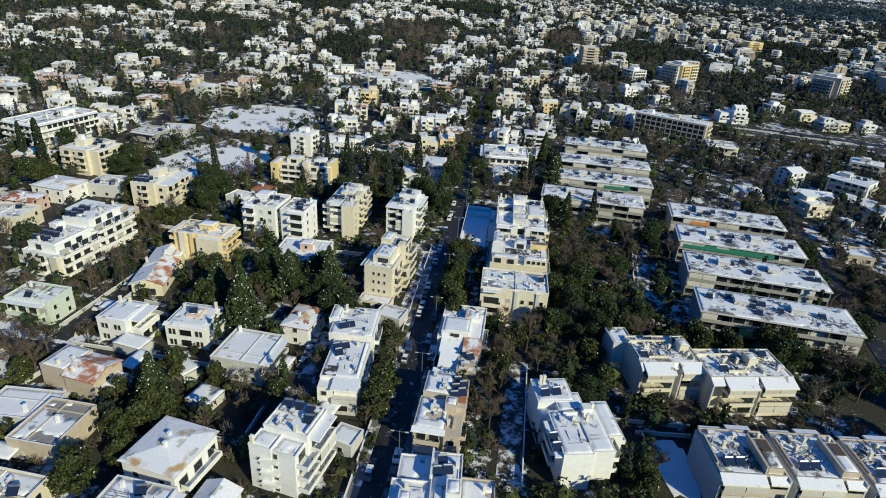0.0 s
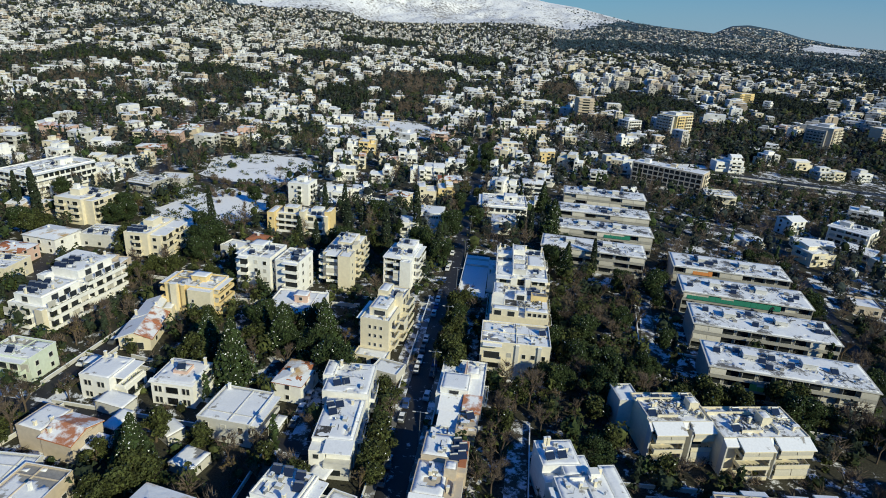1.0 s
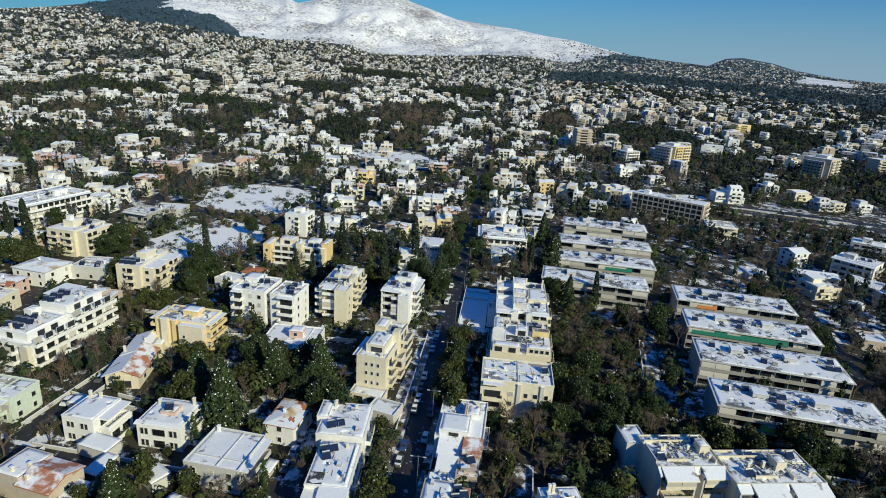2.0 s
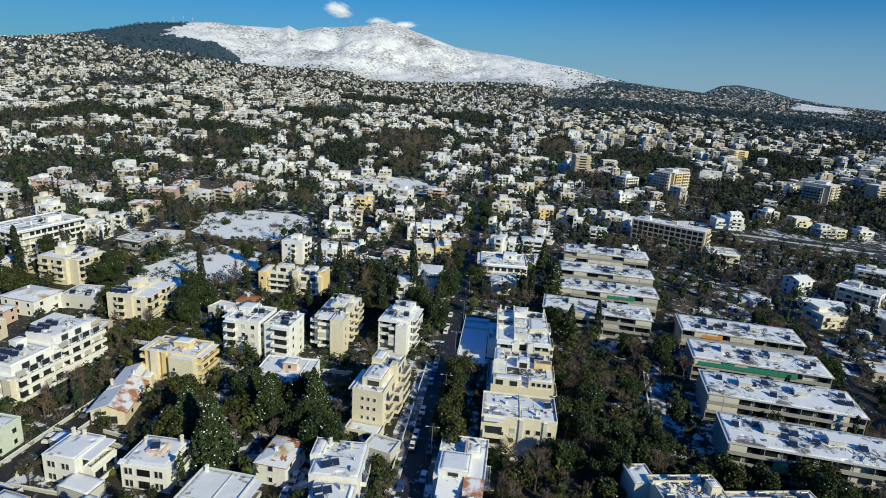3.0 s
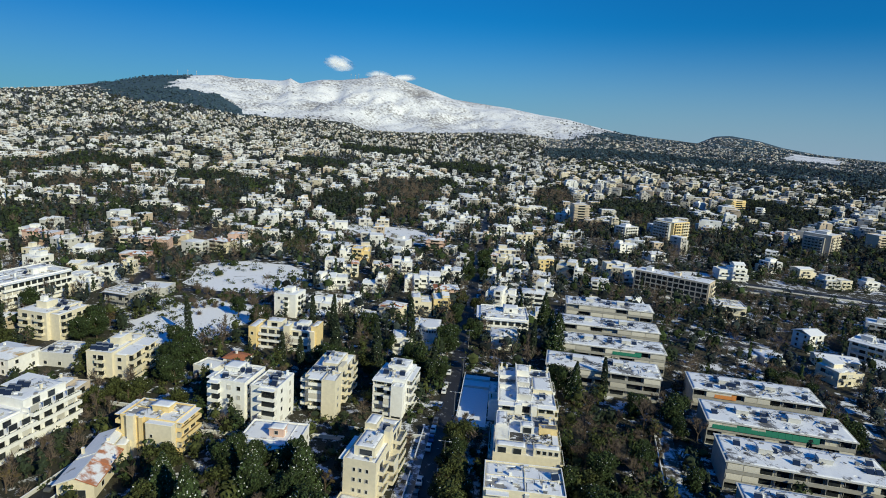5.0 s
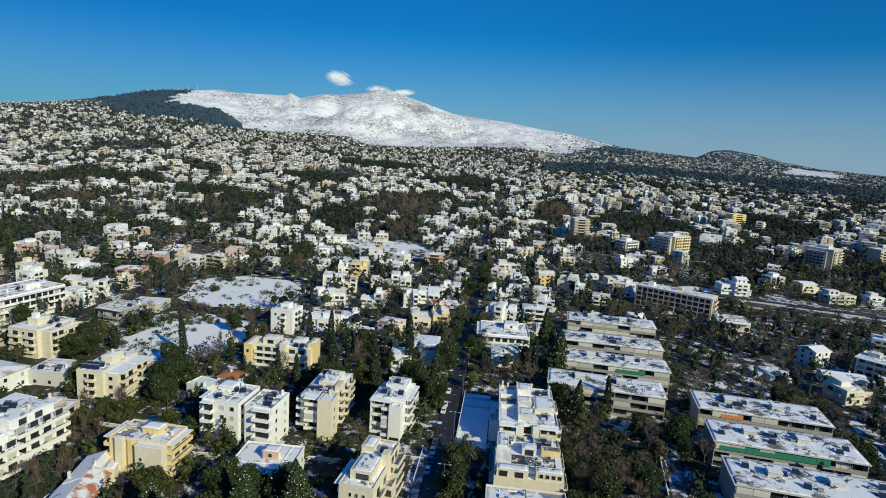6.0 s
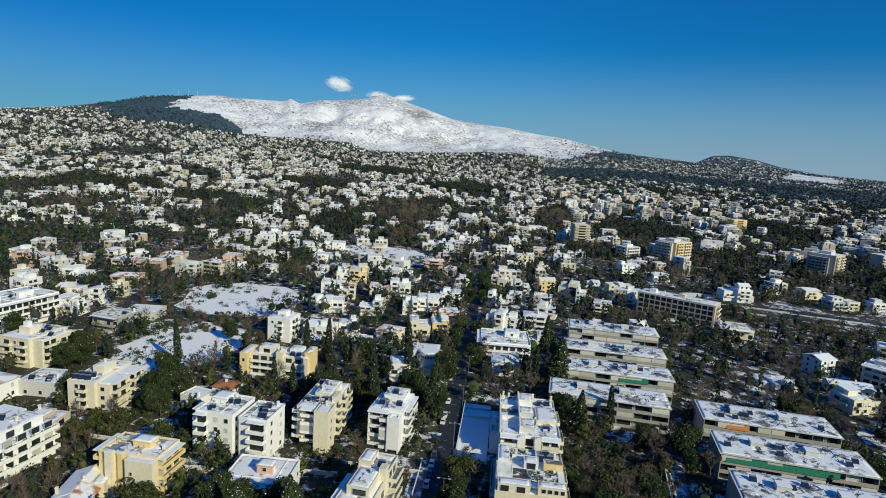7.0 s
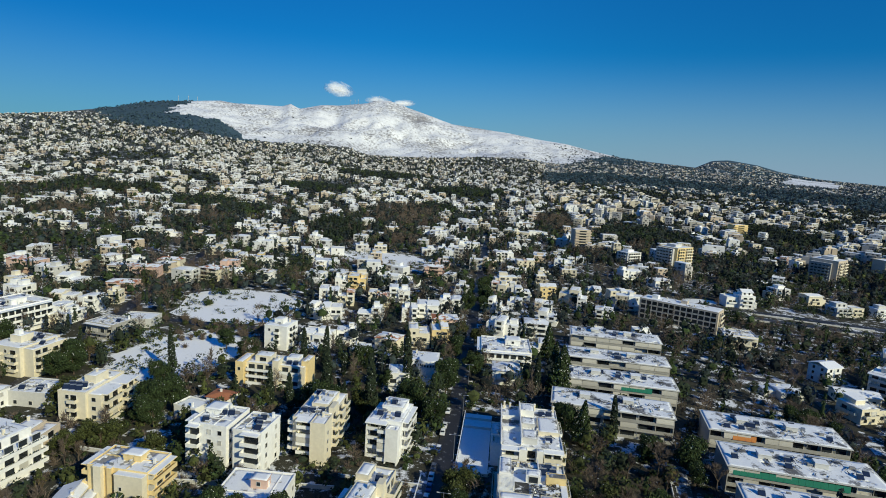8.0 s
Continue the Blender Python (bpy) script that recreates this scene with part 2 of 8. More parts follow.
FOOT_AZ = [-60, -43, -39, -36, -32, -29, -26.5, -25, -22.6, -18.6, -15.4, -13.8, -11.2, -6.9, -3.1, 0.6, 3.8, 5.4, 7.4, 10, 16, 19.4, 30, 60]
FOOT_EL = [0.5, 0.7, 1.1, 1.25, 1.55, 1.5, 0.7, 0.15, 0.11, 0.2, -0.1, -0.5, -0.5, -0.34, 0, 0.1, -0.18, -0.1, 0.2, 0.05, -0.1, -0.2, -0.5, -0.6]
SLOPE, FOOT_R, RIDGE_R, EYE_Z = -0.0151, 3300.0, 4450.0, 95.8


def land(x, y):
    """Height of the ground."""
    near = SLOPE * max(-500.0, min(500.0, x))
    r, az = math.hypot(x, y - 15), math.degrees(math.atan2(x, y - 15))
    if r < 700 or abs(az) > 75:
        return near
    fade = smooth((75 - abs(az)) / 15)
    foot = EYE_Z + FOOT_R * math.tan(radians(float(np.interp(az, FOOT_AZ, FOOT_EL))))
    s = min(1.0, (r - 700) / (FOOT_R - 700))
    z = near + (foot - near) * s ** 1.4 * fade
    if r > FOOT_R:
        ridge = EYE_Z + RIDGE_R * math.tan(radians(float(np.interp(az, RIDGE_AZ, RIDGE_EL))))
        rise = max(0.0, ridge - foot)
        u = (r - FOOT_R) / (RIDGE_R - FOOT_R)
        if u <= 1:
            v = smooth(u) * 0.5 + u * 0.5
            p = Vector((x * 0.0016, y * 0.0016, 3.0))
            gully = (noise.fractal(p, 0.9, 2.1, 7) * 0.15 + noise.fractal(p * 5.0, 0.8, 2.1, 5) * 0.085 - abs(noise.noise(p * 1.3)) * 0.18) * math.sin(math.pi * min(1.0, u)) ** 0.8
            z += rise * (v + gully) * fade
        else:
            z += rise * max(0.0, 1 - (u - 1) * 1.5) * fade
    return z


def slope_kind(x, y):
    """0 gardens, 1 snow, 2 forest on the far slopes."""
    r, az = math.hypot(x, y - 15), math.degrees(math.atan2(x, y - 15))
    if r < 900 or abs(az) > 75:
        return 0
    wob = noise.fractal(Vector((x * 0.004, y * 0.004, 0)), 1.0, 2.0, 4)
    low = 620 * smooth((az + 37) / 5) * smooth((-23.5 - az) / 5)
    if 23.2 < az + wob * 0.8 < 27.2 and 2950 < r < 3750 + 150 * wob:
        return 1
    if r < FOOT_R - low + 60 * wob:
        return 3
    if r < FOOT_R:
        return 2
    u = (r - FOOT_R) / (RIDGE_R - FOOT_R) + wob * 0.08
    a = az + wob * 1.2 + noise.fractal(Vector((x * 0.016, y * 0.016, 5)), 1.0, 2.0, 3) * 0.9
    if a < -36.5:
        return 3
    if a < -29.5 - 2.5 * (1 - u) or (a < -24 and u < 0.32 - (a + 30) * 0.04):
        return 2
    if a < 9.4 - 5.0 * max(0.0, 0.8 - u):
        return 1
    # the right-hand hill mostly takes the haze-blue forest colour too
    return 3 if wob > 0.25 else 2


def build_ground():
    az = [-180 + 6 * k for k in range(21)] + [-60 + 0.3 * k for k in range(1, 400)] + [60 + 6 * k for k in range(20)]
    rs = [12, 40, 80, 130, 200, 300, 450, 520, 600, 700, 820, 960, 1120, 1300, 1500, 1750, 2000, 2250, 2500, 2750, 3000, 3150, 3250]
    rs += [3300 + 22 * k for k in range(56)] + [4600, 4750, 4900]
    verts, faces, kinds = [(0, 15, land(0, 15))], [], []
    for r in rs:
        for a in az:
            x, y = r * math.sin(radians(a)), 15 + r * math.cos(radians(a))
            verts.append((x, y, land(x, y)))
    n = len(az)
    for j in range(n):
        faces.append((0, 1 + (j + 1) % n, 1 + j))
        kinds.append(0)
    for i in range(len(rs) - 1):
        for j in range(n):
            p, q = 1 + i * n + j, 1 + i * n + (j + 1) % n
            faces.append((p, q, q + n, p + n))
            c = [(verts[p][k] + verts[q + n][k]) / 2 for k in (0, 1)]
            kinds.append(slope_kind(*c))
    me = bpy.data.meshes.new("ground")
    me.from_pydata(verts, [], faces)
    for m in (EARTH, MOUNTAIN, HAZED_FOREST, FARLAND):
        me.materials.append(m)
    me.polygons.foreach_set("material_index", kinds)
    me.polygons.foreach_set("use_smooth", [True] * len(faces))
    me.update()
    return tagged(new("ground", me), "snow-patched gardens rising to a snow-covered mountain ridge", "ground", kind="structure")


build_ground()


def sheet(name, label, outline, lift, mat, category):
    """A flat patch of ground on the land, with a skirt."""
    bm = bmesh.new()
    top = [bm.verts.new((x, y, land(x, y) + lift)) for x, y in outline]
    low = [bm.verts.new((x, y, land(x, y) - 0.4)) for x, y in outline]
    bm.faces.new(top)
    for k in range(len(outline)):
        q = (k + 1) % len(outline)
        bm.faces.new((low[k], low[q], top[q], top[k]))
    bmesh.ops.recalc_face_normals(bm, faces=bm.faces)
    flat = max(bm.faces, key=lambda f: f.calc_area())
    if flat.normal.z < 0:
        bmesh.ops.reverse_faces(bm, faces=bm.faces)
    bmesh.ops.triangulate(bm, faces=[f for f in bm.faces if len(f.verts) > 4])
    return tagged(new(name, mesh_of(name, bm, mat)), label, category, kind="structure")


def wobbly(cx, cy, rx, ry, turn, n, seed):
    r = random.Random(seed)
    out = []
    for k in range(n):
        a = math.tau * k / n
        s = 1 + r.uniform(-0.13, 0.13)
        c = abs(math.cos(a)) ** 0.6 * math.copysign(1, math.cos(a)) * rx * s
        d = abs(math.sin(a)) ** 0.6 * math.copysign(1, math.sin(a)) * ry * s
        t = radians(turn)
        out.append((cx + c * math.cos(t) - d * math.sin(t), cy + c * math.sin(t) + d * math.cos(t)))
    return out


def strip(x0, y0, x1, y1, width):
    d = Vector((x1 - x0, y1 - y0)).normalized()
    n = Vector((-d.y, d.x)) * width / 2
    return [(x0 - n.x, y0 - n.y), (x1 - n.x, y1 - n.y), (x1 + n.x, y1 + n.y), (x0 + n.x, y0 + n.y)]


FIELDS = [(-152, 335, 32, 33, 10), (-139, 252, 23, 31, -6), (-110, 527, 39, 26, -4)]
for k, f in enumerate(FIELDS):
    sheet("snow_field", "open field under trodden snow with scrub showing through", wobbly(*f, 22, k), 0.10, TRODDEN, "field")
ROADS = [(-15.6, -60, -15.6, 250, 6.2), (-15.6, 249, -24, 700, 6.0), (-160, 150, -260, 520, 7),
         (146, 463, 420, 410, 9), (146, 442, 420, 388, 9), (-110, 298, 130, 305, 5), (-190, 292, -110, 298, 4.5), (-108.5, 96, -103.5, 168, 5.0), (-150, 92, -30, 92, 4.5), (-18, 180, 20, 180, 5.0), (118, 120, 150, 330, 5)]
for x0, y0, x1, y1, w in ROADS:
    sheet("road", "wet dark asphalt street with snow along its edges", strip(x0, y0, x1, y1, w), 0.16, ASPHALT, "road")
for side in (-1, 1):
    sheet("pavement", "snowy paved footway beside the street", strip(-15.6 + side * 4.35, -60, -15.6 + side * 4.35, 178, 2.1), 0.28, PAVING, "pavement")
CLEAR = [(52.0, 143.0, 60.5, 206.0, 4.6), (10.5, 72.0, 12.0, 114.0, 5.0), (46.5, 76.0, 48.5, 89.0, 8.0), (-40.0, 74.0, -41.5, 116.0, 4.0), (-23.0, 128.0, -21.5, 176.0, 3.5), (100, 314, 126, 300, 8), (138, 336, 162, 344, 7), (138, 474, 160, 479, 11)]
for x0, y0, x1, y1, w in CLEAR[:2] + CLEAR[3:-1]:
    sheet("snowy_yard", "open strip of garden under trodden snow", strip(x0, y0, x1, y1, w), 0.12, YARD, "yard")
sheet("snowy_yard", "shaded garden strip under trodden snow beside the street", strip(-5.6, 128, -5.6, 182, 8.6), 0.11, YARD, "yard")
sheet("snowy_yard", "open garden under smooth snow behind a long block", wobbly(149, 476, 13, 7.0, 12, 20, 92), 0.14, SNOW, "yard")
sheet("snowy_yard", "bank of trodden snow above the road", strip(198, 463.5, 238, 456, 2.4), 0.13, YARD, "yard")
sheet("forecourt", "rounded forecourt under smooth snow", wobbly(47.5, 82.5, 4.2, 8.0, 8, 20, 91), 0.20, SNOW, "yard")
sheet("court", "level open court under smooth snow", [(-11.4, 183), (-1.6, 183), (-1.6, 226), (-11.4, 226)], 0.22, SNOW, "court")


# ---------------------------------------------------------------- pieces shared by the houses
STOREY = 3.0
CACHE = {}


def cached(key, make):
    if key not in CACHE:
        CACHE[key] = make()
    return CACHE[key]


def ring(bm, w, h, t, y0, y1):
    """A closed rectangular frame, one connected piece; returns its inner back corners."""
    loops = []
    for e, y in ((t, y1), (t, y0), (0.0, y0), (0.0, y1)):
        loops.append([bm.verts.new(c) for c in ((-w / 2 - e, y, -e), (w / 2 + e, y, -e), (w / 2 + e, y, h + e), (-w / 2 - e, y, h + e))])
    for p, q in ((0, 1), (1, 2), (2, 3)):
        for k in range(4):
            n = (k + 1) % 4
            bm.faces.new((loops[p][k], loops[p][n], loops[q][n], loops[q][k]))
    return loops[3]


def window_frame_mesh(w, h):
    bm = bmesh.new()
    ring(bm, w, h, 0.10, -0.12, 0.0)
    return mesh_of("window", bm, FRAME)


def pane_mesh(w, h):
    bm = bmesh.new()
    box(bm, -w / 2 + 0.002, -0.04, 0.002, w / 2 - 0.002, -0.015, h - 0.002)
    return mesh_of("pane", bm, GLASS)


def shutter_mesh(w, h):
    """A let-down roller shutter, ribbed in one sheet."""
    bm = bmesh.new()
    n = int(h / 0.12)
    rows = []
    for k in range(n * 2 + 1):
        z = h * k / (n * 2)
        y = -0.085 if k % 2 else -0.06
        rows.append([bm.verts.new((x, y, z)) for x in (-w / 2 + 0.002, w / 2 - 0.002)])
    for p, q in zip(rows, rows[1:]):
        bm.faces.new((p[0], p[1], q[1], q[0]))
    return mesh_of("shutter", bm, SHUTTER)


def plain_window_mesh(w, h):
    bm = bmesh.new()
    bm.faces.new(ring(bm, w, h, 0.09, -0.12, -0.03)).material_index = 1
    return mesh_of("window", bm, FRAME, GLASS)


def balcony_mesh(w, d, wall):
    bm = bmesh.new()
    box(bm, -w / 2, -d, -0.2, w / 2, 0.02, 0)
    box(bm, -w / 2, -d, 0, w / 2, -d + 0.12, 0.95)
    box(bm, -w / 2, -d + 0.12, 0, -w / 2 + 0.12, 0, 0.95)
    box(bm, w / 2 - 0.12, -d + 0.12, 0, w / 2, 0, 0.95)
    return mesh_of("balcony", bm, WALLS[wall])


def snow_sheet(w, d, seed, thick=0.13, hole=0.70):
    """Snow lying on a flat roof, with an uneven rim and melted gaps."""
    r = random.Random(seed)
    nx, ny = max(3, int(w / 0.8)), max(3, int(d / 0.8))
    off = Vector((r.uniform(0, 99), r.uniform(0, 99), 0))
    bm = bmesh.new()
    grid = {}

    def vert(i, j):
        if (i, j) not in grid:
            x, y = -w / 2 + w * i / nx, -d / 2 + d * j / ny
            edge = 0 < i < nx and 0 < j < ny
            jit = 0.22 if edge else 0.05
            z = thick * (0.7 + 0.6 * noise.noise(Vector((x, y, seed)) * 0.4)) if edge else thick * 0.5
            grid[i, j] = bm.verts.new((x + r.uniform(-jit, jit), y + r.uniform(-jit, jit), max(0.02, z)))
        return grid[i, j]

    for i in range(nx):
        for j in range(ny):
            p = Vector((i * 0.8, j * 0.8, 0)) * 0.22 + off
            if noise.fractal(p, 1.0, 2.0, 3) * 0.5 + 0.5 < hole:
                bm.faces.new((vert(i, j), vert(i + 1, j), vert(i + 1, j + 1), vert(i, j + 1)))
    rim = [e for e in bm.edges if len(e.link_faces) == 1]
    ext = bmesh.ops.extrude_edge_only(bm, edges=rim)
    for v in [g for g in ext["geom"] if isinstance(g, bmesh.types.BMVert)]:
        v.co.z = 0.0
    bmesh.ops.recalc_face_normals(bm, faces=bm.faces)
    for f in bm.faces:
        f.smooth = True
    return bm


def solar_heater_mesh():
    """Tilted collector, tank and legs: three meshes."""
    a = bmesh.new()
    v = [a.verts.new(c) for c in ((-1.0, -0.8, 0.15), (1.0, -0.8, 0.15), (1.0, 0.5, 1.15), (-1.0, 0.5, 1.15), (-1.0, -0.86, 0.23), (1.0, -0.86, 0.23), (1.0, 0.44, 1.23), (-1.0, 0.44, 1.23))]
    for f in ((0, 1, 5, 4), (1, 2, 6, 5), (2, 3, 7, 6), (3, 0, 4, 7), (4, 5, 6, 7), (3, 2, 1, 0)):
        a.faces.new([v[i] for i in f])
    b = bmesh.new()
    tube(b, (-0.85, 0.65, 1.3), (0.85, 0.65, 1.3), 0.27, 0.27, 10)
    c = bmesh.new()
    for x in (-0.8, 0.8):
        tube(c, (x, 0.65, 0), (x, 0.65, 1.15), 0.03, 0.03, 4)
        tube(c, (x, -0.8, 0), (x, 0.6, 1.1), 0.025, 0.025, 4)
    return mesh_of("collector", a, PANEL), mesh_of("tank", b, STEEL), mesh_of("stand", c, DARKMETAL)


def roof_things(base, w, d, z, rnd, solar, chimneys, aerial):
    spots = []

    def spot(m):
        for _ in range(12):
            p = (rnd.uniform(-w / 2 + m, w / 2 - m), rnd.uniform(-d / 2 + m, d / 2 - m))
            if all(abs(p[0] - q[0]) + abs(p[1] - q[1]) > 2.6 for q in spots):
                break
        spots.append(p)
        return p

    col, tank, stand = cached("solar", solar_heater_mesh)
    for _ in range(solar):
        x, y = spot(1.6)
        m = pose(x, y, z + 0.04, 0, 0, rnd.uniform(-12, 12) + 12)
        s = put("solar_heater", stand, base, m, "solar water heater on a steel stand")
        put("collector", col, s)
        put("tank", tank, s)
    for _ in range(chimneys):
        x, y = spot(0.9)
        h = rnd.uniform(1.0, 1.9)

        def chim():
            bm = bmesh.new()
            box(bm, -0.3, -0.3, 0, 0.3, 0.3, h)
            box(bm, -0.4, -0.4, h, 0.4, 0.4, h + 0.12)
            box(bm, -0.33, -0.33, h + 0.12, 0.33, 0.33, h + 0.2, 1)
            return mesh_of("chimney", bm, WALLS["white"], SNOW)
        put("chimney", chim(), base, pose(x, y, z))
    for _ in range(aerial):
        x, y = spot(0.8)

        def mast():
            bm = bmesh.new()
            tube(bm, (0, 0, 0), (0, 0, 2.8), 0.035, 0.025, 5)
            for k in range(4):
                tube(bm, (-0.5 + 0.08 * k, 0, 2.2 + 0.15 * k), (0.5 - 0.08 * k, 0, 2.2 + 0.15 * k), 0.018, 0.018, 4)
            return mesh_of("aerial", bm, DARKMETAL)
        put("aerial", cached("mast", mast), base, pose(x, y, z, 0, 0, rnd.uniform(0, 180)))


def air_conditioner_mesh():
    bm = bmesh.new()
    box(bm, -0.5, -0.2, 0.15, 0.5, 0.2, 0.95)
    box(bm, -0.45, -0.15, 0, -0.35, 0.15, 0.15)
    box(bm, 0.35, -0.15, 0, 0.45, 0.15, 0.15)
    box(bm, -0.48, -0.18, 0.95, 0.46, 0.19, 1.03, 1)
    return mesh_of("air_conditioner", bm, STEEL, SNOW)


def roof_gear(base, w, d, z, rnd, pieces, cx=0.0, cy=0.0):
    """Pipe runs and ledges on the roof, and cooling units."""
    bm = bmesh.new()
    hw, hd = w / 2 - 0.6, d / 2 - 0.6
    for _ in range(pieces):
        x, y = rnd.uniform(-hw, hw), rnd.uniform(-hd, hd)
        kind = rnd.random()
        if kind < 0.4:
            n = rnd.uniform(1.5, 5.0)
            e = max(-hw, min(hw, x + rnd.choice((-1, 1)) * n))
            tube(bm, (x, y, z + 0.14), (e, y + rnd.uniform(-0.2, 0.2), z + 0.14), 0.07, 0.07, 5, 0)
            tube(bm, (x, y, z), (x, y, z + rnd.uniform(0.5, 1.6)), 0.06, 0.06, 5, 0)
        elif kind < 0.65:
            n = rnd.uniform(1.2, 4.0)
            e = max(-hd, min(hd, y + rnd.choice((-1, 1)) * n))
            tube(bm, (x, y, z + 0.14), (x + rnd.uniform(-0.2, 0.2), e, z + 0.14), 0.06, 0.06, 5, 1)
        elif kind < 0.85:
            a, b, c = rnd.uniform(0.3, 0.8), rnd.uniform(0.3, 0.7), rnd.uniform(0.35, 1.0)
            box(bm, x - a, y - b, z, x + a, y + b, z + c, 2)
            box(bm, x - a + 0.04, y - b + 0.04, z + c, x + a - 0.04, y + b - 0.04, z + c + 0.07, 3)
        else:
            tube(bm, (x, y, z), (x, y, z + 0.5), 0.16, 0.16, 8, 0)
            tube(bm, (x, y, z + 0.5), (x, y, z + 0.75), 0.26, 0.05, 8, 0)
    tagged(part("roof_pipework", bm, (STEEL, DARKMETAL, WALLS["concrete"], SNOW), base, "", pose(cx, cy, 0)), "pipes, vents and ledges standing out of the snow", kind="stuff")
    me = cached("aircon", air_conditioner_mesh)
    for _ in range(2 if w * d > 110 else 1):
        put("air_conditioner", me, base, pose(cx + rnd.uniform(-hw, hw), cy + rnd.choice((-1, 1)) * hd * rnd.uniform(0.6, 0.95), z, 0, 0, rnd.choice((0, 90, 8))))


SIDES = {"S": 0, "E": 90, "N": 180, "W": 270}
FOOTPRINTS = []


def building(x, y, w, d, turn, floors, wall, label, balcony="", windows="SEW", pent=0.0, pent_at=(0.2, 0.2), solar=1, chimneys=1, aerial=0,
             roof="flat", pilotis=0.0, awning=None, fine=True, hole=0.645, group="", name="apartment_building", rise=None, blocks=(), tiled=False, wings=(), bays=(), at=None, pent_wall=None, bare=False):
    """A house of flat storeys: walls, parapet, snowy roof, balconies, windows."""
    rnd = random.Random(int(x * 7 + y * 13))
    z0 = min(land(x + dx * w / 2, y + dy * d / 2) for dx in (-1, 1) for dy in (-1, 1))
    base = new(name)
    base.matrix_world = pose(x, y, z0, 0, 0, turn)
    tagged(base, label, "house" if floors < 3 else "apartment building", group)
    FOOTPRINTS.append((x, y, w, d, turn))
    h = rise or floors * STOREY + pilotis + 0.3
    hw, hd = w / 2, d / 2
    W = WALLS[wall]
    # walls
    bm = bmesh.new()
    low = pilotis if pilotis else -1.0
    box(bm, -hw, -hd, low, hw, hd, h)
    if pilotis:
        for i in range(4):
            for j in range(3):
                cx, cy = -hw + 0.4 + (w - 0.8) * i / 3, -hd + 0.4 + (d - 0.8) * j / 2
                box(bm, cx - 0.2, cy - 0.2, -1.0, cx + 0.2, cy + 0.2, pilotis)
        box(bm, -hw * 0.55, -hd * 0.4, -1.0, hw * 0.3, hd * 0.9, pilotis)
    bmesh.ops.bevel(bm, geom=[e for e in bm.edges if abs(e.verts[0].co.z - e.verts[1].co.z) > 2], offset=0.04, segments=1, affect="EDGES")
    part("wall", bm, W, base)
    if roof == "flat":
        bm = bmesh.new()
        t, ph = 0.22, 0.55
        for b in ((-hw - 0.06, -hd - 0.06, hw + 0.06, -hd + t), (-hw - 0.06, hd - t, hw + 0.06, hd + 0.06), (-hw - 0.06, -hd + t, -hw + t, hd - t), (hw - t, -hd + t, hw + 0.06, hd - t)):
            box(bm, b[0], b[1], h - 0.15, b[2], b[3], h + ph)
        parapet = part("parapet", bm, W, base)
        bm = bmesh.new()
        for b in () if not fine else ((-hw - 0.02, -hd - 0.02, hw + 0.02, -hd + t - 0.04), (-hw - 0.02, hd - t + 0.04, hw + 0.02, hd + 0.02)):
            box(bm, b[0], b[1], h + ph, b[2], b[3], h + ph + rnd.uniform(0.03, 0.09))
        for sx in (-1, 1) if fine else ():
            c = sx * (hw - t / 2 + 0.03)
            box(bm, c - 0.1, -hd + t, h + ph, c + 0.1, hd - t, h + ph + 0.05)
        if fine:
            part("snow_cap", bm, SNOW, parapet, "snow lying along the parapet")
        bm = bmesh.new()
        box(bm, -hw + t, -hd + t, h + 0.0, hw - t, hd - t, h + 0.05)
        deck = part("roof", bm, DECK, base, "dark roof membrane under snow")
        bm = snow_sheet(w - 2 * t - 0.1, d - 2 * t - 0.1, int(x + y * 3), hole=hole)
        part("snow", bm, ROOF_SNOW, deck, "melting snow on the flat roof", pose(0, 0, h + 0.06))
        if pent:
            pw, pd, phh = max(2.6, w * pent), max(2.6, d * pent), 2.5
            px, py = pent_at[0] * (w - pw), pent_at[1] * (d - pd)
            bm = bmesh.new()
            box(bm, -pw / 2, -pd / 2, 0, pw / 2, pd / 2, phh)
            box(bm, -pw / 2 - 0.25, -pd / 2 - 0.25, phh, pw / 2 + 0.25, pd / 2 + 0.25, phh + 0.2)
            p = part("penthouse", bm, WALLS[pent_wall or wall], base, "", pose(px, py, h))
            part("snow", snow_sheet(pw + 0.3, pd + 0.3, int(x * 5 + y), 0.12, 0.8), SNOW, p, "snow on the stair head", pose(0, 0, phh + 0.2))
            if fine:
                put("window", cached(("pw", 1.0, 1.1), lambda: plain_window_mesh(1.0, 1.1)), p, pose(0, -pd / 2, 0.9))
        for k, (bx, by, bw_, bd_, bh_) in enumerate(blocks):
            bm = bmesh.new()
            box(bm, -bw_ / 2, -bd_ / 2, 0, bw_ / 2, bd_ / 2, bh_)
            box(bm, -bw_ / 2 - 0.3, -bd_ / 2 - 0.3, bh_, bw_ / 2 + 0.3, bd_ / 2 + 0.3, bh_ + 0.2)
            p = part("roof_room", bm, W, base, "", pose(bx, by, h))
            part("snow", snow_sheet(bw_ + 0.4, bd_ + 0.4, int(x * 5 + y + k), 0.12, 0.76), SNOW, p, "snow on the roof room", pose(0, 0, bh_ + 0.2))
            if bw_ * bd_ > 120:
                for q in range(4):
                    bm = bmesh.new()
                    v = bd_ * (0.18 + 0.2 * q + 0.04 * (q % 2)) - bd_ / 2
                    box(bm, -bw_ * (0.48 if q % 2 else 0.2), v - 0.1, bh_ + 0.18, bw_ * (0.1 if q % 2 else 0.48), v + 0.1, bh_ + 1.2)
                    part("roof_wall", bm, W, p)
